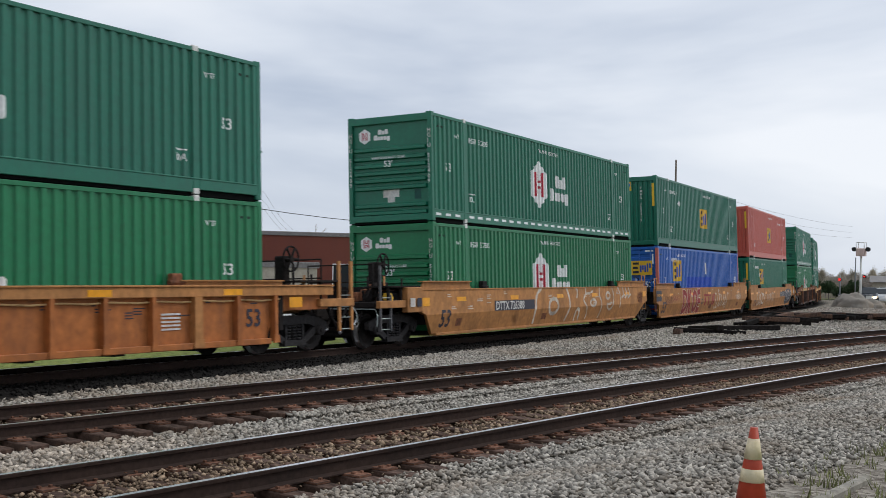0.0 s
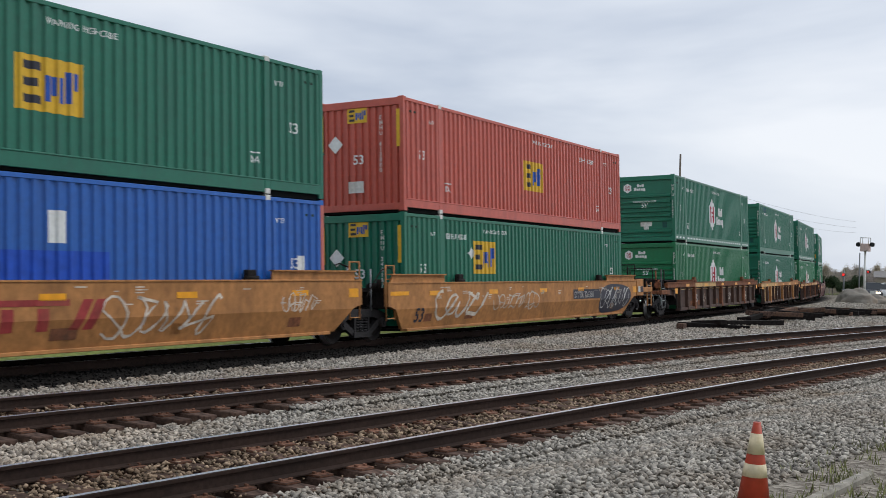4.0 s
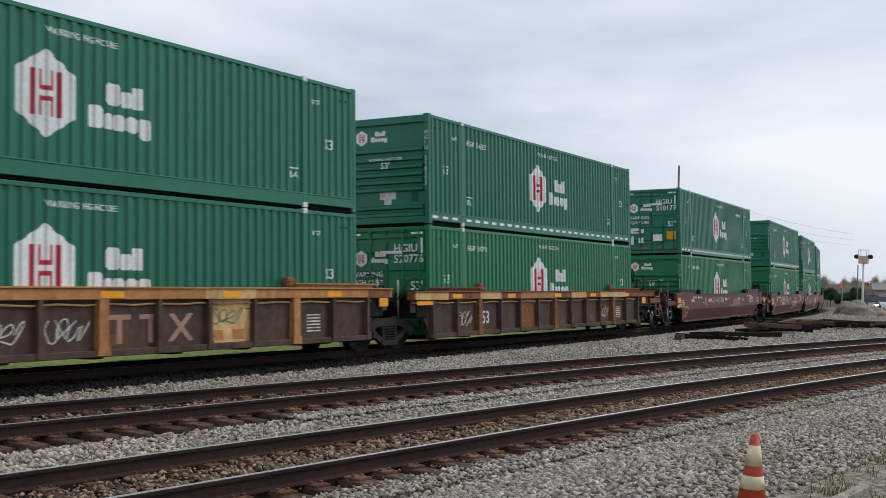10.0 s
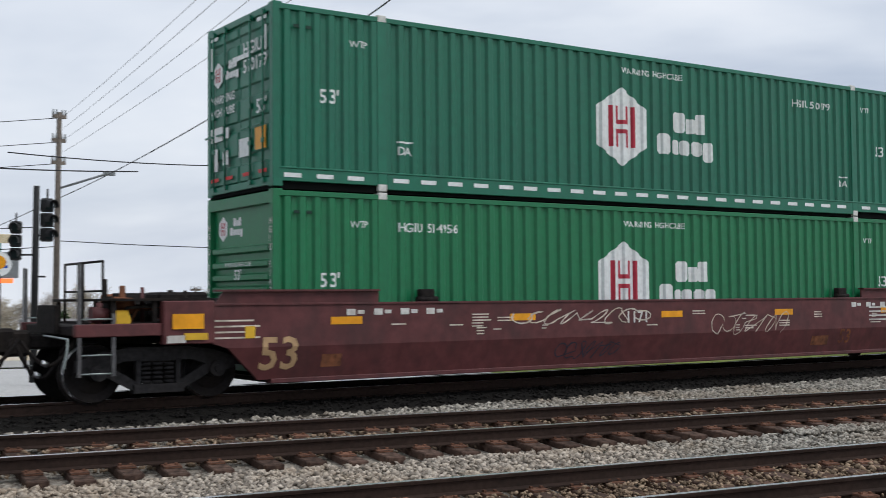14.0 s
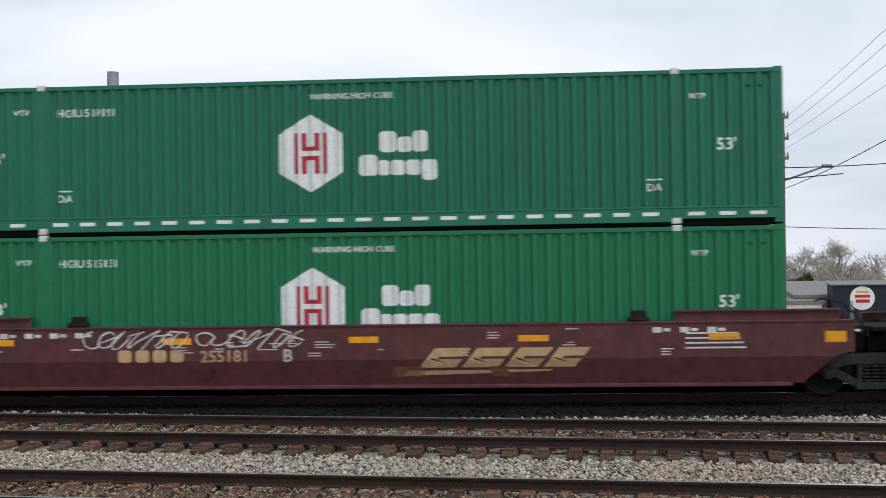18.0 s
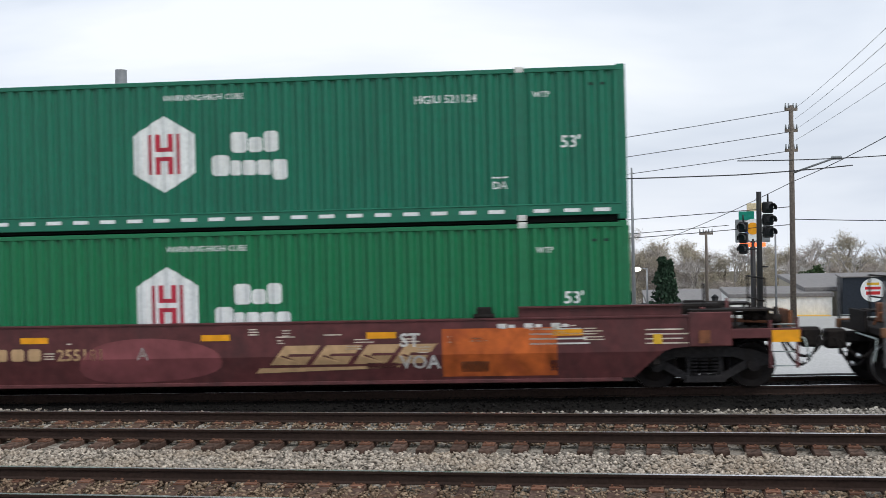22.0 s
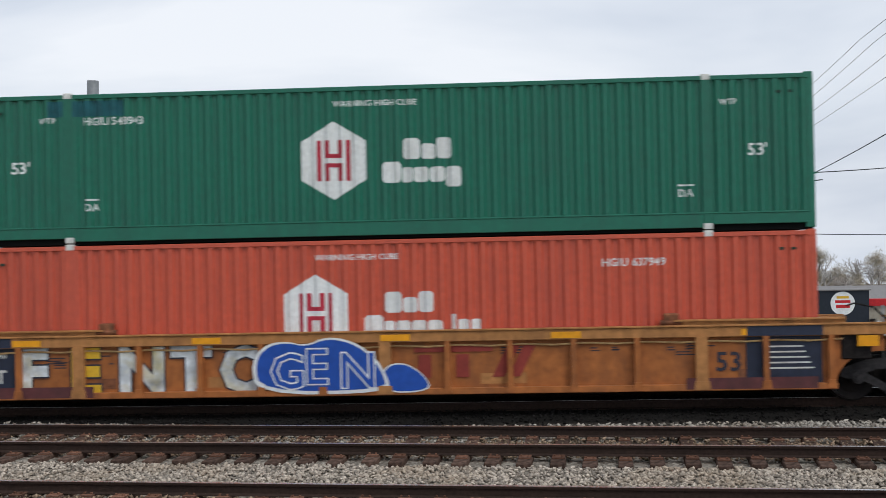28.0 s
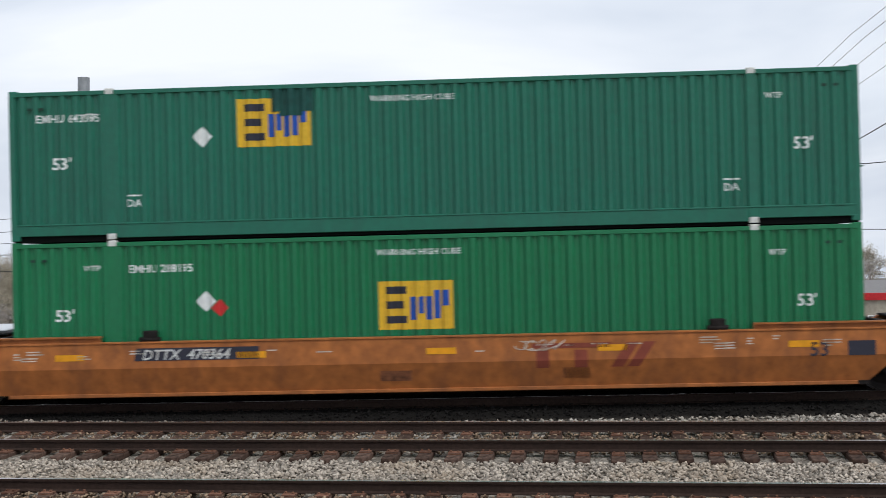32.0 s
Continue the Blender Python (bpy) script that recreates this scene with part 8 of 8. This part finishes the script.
def build_near_things():
    # traffic cone
    t = tagged(new("traffic_cone"), "worn orange traffic cone with dirty white bands", "traffic cone")
    bm = bmesh.new()
    box(bm, -0.19, 0.19, -0.19, 0.19, 0, 0.04, 0.012)
    part("base", bm, CONE_ORANGE, t)

    def ring(name, z0, z1, mat, lift=0.0):
        bm = bmesh.new()
        r = lambda z: 0.135 - 0.108 * (z - 0.03) / 0.68 + lift
        cyl(bm, (0, 0, z0), (0, 0, z1), r(z0), r(z1), 24)
        part(name, bm, mat, t)
    ring("body", 0.035, 0.71, CONE_ORANGE)
    ring("band", 0.48, 0.63, CONE_WHITE, 0.003)
    ring("band", 0.315, 0.41, CONE_WHITE, 0.003)
    t.location = (8.29, 3.23, land(8.29, 3.23) + 0.02)
    t.rotation_euler = (radians(1), radians(-1.5), 0.5)
    # concrete edging
    bm = bmesh.new()
    box(bm, -1.3, 0.5, -0.05, 0.05, -0.05, 0.07, 0.02)
    t = tagged(new("edging_kerb", mesh_of("edging_kerb", bm, KERB_GREY)), "pale concrete edging half sunk in the grass", "kerb")
    t.matrix_basis = pose(10.3, 3.12, land(10.3, 3.1) - 0.005, 0, 0, 1)
    # grass tufts
    rng = np.random.default_rng(5)
    n = 3000
    x = rng.uniform(7.6, 22, n)
    y = rng.uniform(1.6, 3.9, n) + 0.05 * (x - 8)
    keep = rng.uniform(0, 1, n) < np.clip((3.95 + 0.02 * (x - 8) - y) * 0.6, 0.012, 0.34)
    x, y = x[keep], y[keep]
    verts, faces = [], []
    for a, b in zip(x, y):
        z = land(a, b)
        for _ in range(5):
            h, ang = rng.uniform(0.04, 0.13), rng.uniform(0, 6.28)
            dx, dy = 0.008 * math.cos(ang), 0.008 * math.sin(ang)
            ox, oy = rng.uniform(-0.06, 0.06, 2)
            lx, ly = rng.uniform(-0.05, 0.05, 2)
            k = len(verts)
            verts += [(a + ox - dx, b + oy - dy, z), (a + ox + dx, b + oy + dy, z), (a + ox + lx, b + oy + ly, z + h)]
            faces.append((k, k + 1, k + 2))
    me = bpy.data.meshes.new("grass")
    me.from_pydata(verts, [], faces)
    me.materials.append(GRASS)
    tagged(new("grass", me), "short spring grass at the edge of the gravel", "grass", kind="stuff")
    # heap of old ties by the middle track
    rng = random.Random(12)
    me = mesh_of("discarded_tie", bm_of(box, -1.28, 1.28, -0.12, 0.12, -0.09, 0.09, 0.015), TIE_BLACK)
    old = mesh_of("discarded_tie", bm_of(box, -1.28, 1.28, -0.12, 0.12, -0.09, 0.09, 0.015), TIE_WOOD)
    spots = [(39.9, 17.4, 0.14, 48, 4), (42.6, 16.8, 0.1, -38, -1), (38.4, 17.7, 0.06, 20, 2), (39.2, 16.9, 0.06, -50, 2)]
    for i in range(16):
        spots.append((46.0 + 0.55 * i + rng.uniform(-0.4, 0.4), 17.7 + 0.07 * i + rng.uniform(-0.7, 0.5), 0.08 + rng.uniform(0, 0.3), rng.uniform(-75, -20) if i % 4 else rng.uniform(-10, 50), rng.uniform(-7, 7)))
    for i in range(20):
        spots.append((54.5 + 0.36 * i + rng.uniform(-0.3, 0.3), 19.2 - 0.2 * i + rng.uniform(-0.5, 0.9), 0.08 + rng.uniform(0, 0.2), rng.uniform(-64, -42) if i % 4 else rng.uniform(0, 50), rng.uniform(-4, 4)))
    for k, (x, y, z, yaw, tilt) in enumerate(spots):
        t = tagged(new("discarded_tie", old if k % 3 == 2 else me), "old brown weathered tie thrown on a heap" if k % 3 == 2 else "old black creosoted tie thrown on a heap", "railway tie", "heap of old ties")
        t.matrix_basis = pose(x, y, land(x, y) + z + 0.04, 0, tilt, yaw)
    # heaps of earth and far signals, cars with their lights on
    for x, y, r, h, m in ((86.5, 26.3, 1.35, 1.1, STONE), (88.2, 25.6, 1.1, 0.75, STONE), (95.0, 24.4, 2.0, 1.25, DIRT), (98.5, 23.2, 2.2, 1.0, DIRT), (104.5, 25.6, 2.6, 0.9, DIRT)):
        bm = bmesh.new()
        bmesh.ops.create_icosphere(bm, subdivisions=4, radius=1.0)
        for v in bm.verts:
            k = 1 + 0.22 * noise.noise(v.co * 2.3 + Vector((x, y, 0))) + 0.1 * noise.noise(v.co * 7 + Vector((y, x, 0))) + 0.06 * noise.noise(v.co * 19)
            v.co = Vector((v.co.x * r * k, v.co.y * r * k, max(v.co.z, -0.1) * h * k))
        for fc in bm.faces:
            fc.smooth = True
        t = tagged(new("earth_mound", mesh_of("earth_mound", bm, m)), "rough heap of earth and broken stone", "mound")
        t.location = (x, y, land(x, y) - 0.05)
    t = tagged(new("crossing_signal"), "pale crossing signal mast with a caged basket and red lamps", "railway signal")
    z0 = land(91.05, 27.1)
    part("mast", bm_of(cyl, (0, 0, 0), (0, 0, 3.5 - z0), 0.09, 0.075, 10), WALL_WHITE, t)
    part("basket", bm_of(box, -0.3, 0.3, -0.32, 0.32, 3.45 - z0, 4.05 - z0, 0.03), principled("basket_pink", (0.55, 0.42, 0.38), 0.7), t)
    bm = bmesh.new()
    for x, y in ((-0.28, -0.3), (0.28, -0.3), (-0.28, 0.3), (0.28, 0.3)):
        cyl(bm, (x, y, 4.0 - z0), (x, y, 4.5 - z0), 0.03, n=6)
    for a, b in (((-0.28, -0.3), (0.28, -0.3)), ((0.28, -0.3), (0.28, 0.3)), ((0.28, 0.3), (-0.28, 0.3)), ((-0.28, 0.3), (-0.28, -0.3))):
        cyl(bm, (*a, 4.5 - z0), (*b, 4.5 - z0), 0.03, n=6)
    part("cage_rail", bm, WALL_WHITE, t)
    for y in (-0.52, 0.52):
        part("lamp_housing", bm_of(cyl, (-0.15, y, 3.98 - z0), (0.1, y, 3.98 - z0), 0.17, None, 12), SIGNAL_BLACK, t)
    part("lamp_housing", bm_of(cyl, (-0.2, -0.32, 1.9 - z0), (0.05, -0.32, 1.9 - z0), 0.12, None, 12), SIGNAL_BLACK, t)
    part("red_lamp", bm_of(cyl, (-0.22, -0.32, 1.9 - z0), (-0.19, -0.32, 1.9 - z0), 0.06, None, 12), LAMP_RED, t)
    t.location = (91.05, 27.1, z0)
    t = upright("stop_signal", 95.4, 30.05, land(95.4, 30.05), 1.95, 0.07, 0.06, POLE_STEEL, "grey post with a glowing red stop light", "signal light")
    h = 1.6 - land(95.4, 30.05)
    part("lamp_housing", bm_of(cyl, (-0.12, 0, h), (0.02, 0, h), 0.14, None, 14), SIGNAL_BLACK, t)
    part("red_lamp", bm_of(cyl, (-0.15, 0, h), (-0.12, 0, h), 0.1, None, 14), LAMP_RED, t)
    upright("lamp_post", 95.0, 28.7, land(95, 28.7), 3.4, 0.06, 0.05, POLE_STEEL, "thin grey pole behind the gravel heap", "pole")
    for x, y, w in ((87.6, 27.4, 0.45), (89.6, 27.6, 0.35), (94.0, 27.3, 0.4)):
        t = tagged(new("equipment_box"), "white crossing equipment box by the gravel heap", "equipment box")
        part("cabinet", bm_of(box, -w / 2, w / 2, -w / 2, w / 2, 0, 0.9, 0.03), WALL_WHITE, t)
        part("lid", bm_of(box, -w / 2 - 0.04, w / 2 + 0.04, -w / 2 - 0.04, w / 2 + 0.04, 0.9, 0.97, 0.02), SIGN_GREY, t)
        t.location = (x, y, land(x, y))
    for x, y, w, h in ((153, 44.0, 6, 2.6), (158, 41.0, 5, 3.0)):
        t = building("roadside_house", 0, w, 0, 5, 0, h, WALL_BEIGE, "pale grey roadside house with small windows", windows=[(0.8 + 1.6 * i, 1.0, 0.8, 1.0) for i in range(3)], roof_kind="gable", cap=0.8)
        t.matrix_basis = Matrix.Translation((x, y, -1.4)) @ Matrix.Rotation(radians(-74), 4, "Z")
    for x, y, yaw, m, lb in ((107, 31.2, 195, CAR_DARK, "dark car with its headlights on"), (118, 33.0, 195, CAR_WHITE, "white car with its headlights on"), (128, 36, 195, CAR_DARK, "dark car with its headlights on")):
        car(x, y, radians(yaw), m, lb)
    return [car(0, 24, 0, CAR_WHITE, "white car driving along the road", True), car(0, 24, 0, CAR_WHITE, "white pickup driving along the road")]


ROAD_CARS = build_near_things()


def build_trees():
    kinds = [tree("budding", 11, 9.5, "tall tree in pale spring bud"), tree("budding", 12, 9.0, "tree with brownish spring buds"), tree("budding", 13, 10.5, "tall tree in pale spring bud"), tree("bare", 14, 10.0, "bare grey tree with fine twigs"),
             tree("budding", 16, 9.0, "tree with brownish spring buds")]
    for k in kinds:
        k.location = (-300 - 12 * kinds.index(k), 260, land(-300, 260))
    rng = random.Random(21)
    spots = []
    for row, (dist, n) in enumerate(((108, 34), (122, 40), (138, 44), (156, 46), (178, 48))):
        for i in range(n):
            a = radians(-24 + 62 * (i + rng.uniform(0.1, 0.9)) / n)
            spots.append((0.4 - dist * math.sin(a), -5.8 + dist * math.cos(a), 0.6 + 0.13 * row))
    for x, y, s in spots:
        place_tree(kinds[rng.randrange(5)], x, y, s * rng.uniform(0.85, 1.2) * (0.82 if x > 8 else 1.0), rng.uniform(0, 6.28), -6.2)
    for i in range(26):
        x = 60 + 130 * rng.random()
        place_tree(kinds[rng.randrange(5)], x, 96 + 20 * rng.random() - 0.2 * x, 0.55 * rng.uniform(0.8, 1.2), rng.uniform(0, 6.28))
    for i in range(70):
        place_tree(kinds[rng.randrange(5)], 186 + 44 * rng.random(), 40 + 36 * i / 70, rng.uniform(0.44, 0.64), rng.uniform(0, 6.28), -2.0)
    for i in range(40):
        a = radians(-86 + 26 * rng.random())
        d = 230 + 120 * rng.random()
        place_tree(kinds[rng.randrange(5)], -d * math.sin(a), d * math.cos(a), rng.uniform(0.4, 0.65), rng.uniform(0, 6.28), -2.0)
    for i in range(22):
        k = (i + rng.random()) / 22
        place_tree(kinds[rng.randrange(5)], 48.5 + 12.0 * k + 5 * rng.random(), 86.0 - 8.8 * k + 7 * rng.random(), rng.uniform(0.72, 0.95), rng.uniform(0, 6.28), -1.5)
    t = tree("blossom", 31, 5.4, "white blossoming pear tree")
    t.matrix_basis = Matrix.Translation((-2.1, 66.2, -5.1)) @ Matrix.Diagonal((1.5, 1.5, 1.08, 1))
    t = tree("pine", 33, 6.6, "slender dark green conifer tree")
    t.matrix_basis = Matrix.Translation((5.1, 84.1, -5.6))
    t = tree("bare", 35, 9.0, "bare grey tree with fine twigs")
    t.matrix_basis = Matrix.Translation((-3.8, 104.0, -5.9))
    t = tree("leafy", 37, 6.4, "dense dark green evergreen tree")
    t.matrix_basis = Matrix.Translation((34.7, 42.5, -0.9)) @ Matrix.Scale(1.1, 4)
    for i in range(14):
        k = place_tree(t, 150 + 34 * rng.random(), 47 + 18 * i / 14 - 0.2 * i, rng.uniform(0.42, 0.62), rng.uniform(0, 6.28), -1.8)
    t = tree("leafy", 38, 6.6, "dense dark green evergreen tree")
    t.matrix_basis = Matrix.Translation((36.6, 47.6, -0.9))
    t = tree("blossom", 39, 4.6, "pale green blossoming tree behind the restaurant")
    t.matrix_basis = Matrix.Translation((21.64, 79.6, -3.9))
    t = tree("bare", 40, 9.0, "wide bare grey tree with fine twigs")
    t.matrix_basis = Matrix.Translation((19.5, 87.3, -4.4))
    t = tree("pine", 43, 6.4, "slender dark green conifer tree")
    t.matrix_basis = Matrix.Translation((3.88, 54.14, -2.6)) @ Matrix.Diagonal((0.45, 0.45, 0.65, 1))
    t = tree("leafy", 44, 6.4, "dark green tree by the low buildings")
    t.matrix_basis = Matrix.Translation((15.26, 83.0, -4.8))
    t = tree("bare", 42, 7.0, "bare grey tree behind the brick shop")
    t.matrix_basis = Matrix.Translation((64, 60, -0.7))


BUILT = set(scene.objects)
build_trees()
settle_things(BUILT)


# ---- motion ----
def run_distance(t):
    """How far the train has rolled since the start."""
    ts = [0, 0.5, 3, 7, 9.5, 12.5, 16.5, 20.5, 28, 32]
    ds = [0.47, 5.6, 31.27, 72.32, 98.02, 129.24, 171.21, 213.13, 291.73, 333.5]
    return float(np.interp(t, ts, ds))


def motions():
    for thing, t0, x0 in ((ROAD_CARS[0], 30.9, -3.4), (ROAD_CARS[1], 24.8, -2.2)):
        spots = []
        for i in range(33):
            x = min(x0 - 10.6 * (i - t0), 230.0)
            y, z, h = train_line(x)
            spots.append((float(i), pose(x, y + 3.9, settle((x, y + 3.9, land(x, y + 3.9))).z + 0.06, 0, 0, math.degrees(h) + 180)))
        walk(thing, spots)
    steps = [0.5 * i for i in range(65)]
    for centre, wagon, low, high in TRAIN:
        spots = []
        for t in steps:
            x = float(np.interp(centre - run_distance(t), _ss, _xs))
            y, z, h = train_line(x)
            spots.append((t, pose(x, y, z, CANT, 0, math.degrees(h))))
        for thing, lift in ((wagon, 0.0), (low, 0.3), (high, 0.3 + HIG + 0.035)):
            walk(thing, [(t, m @ Matrix.Translation((0, 0, lift))) for t, m in spots])


motions()
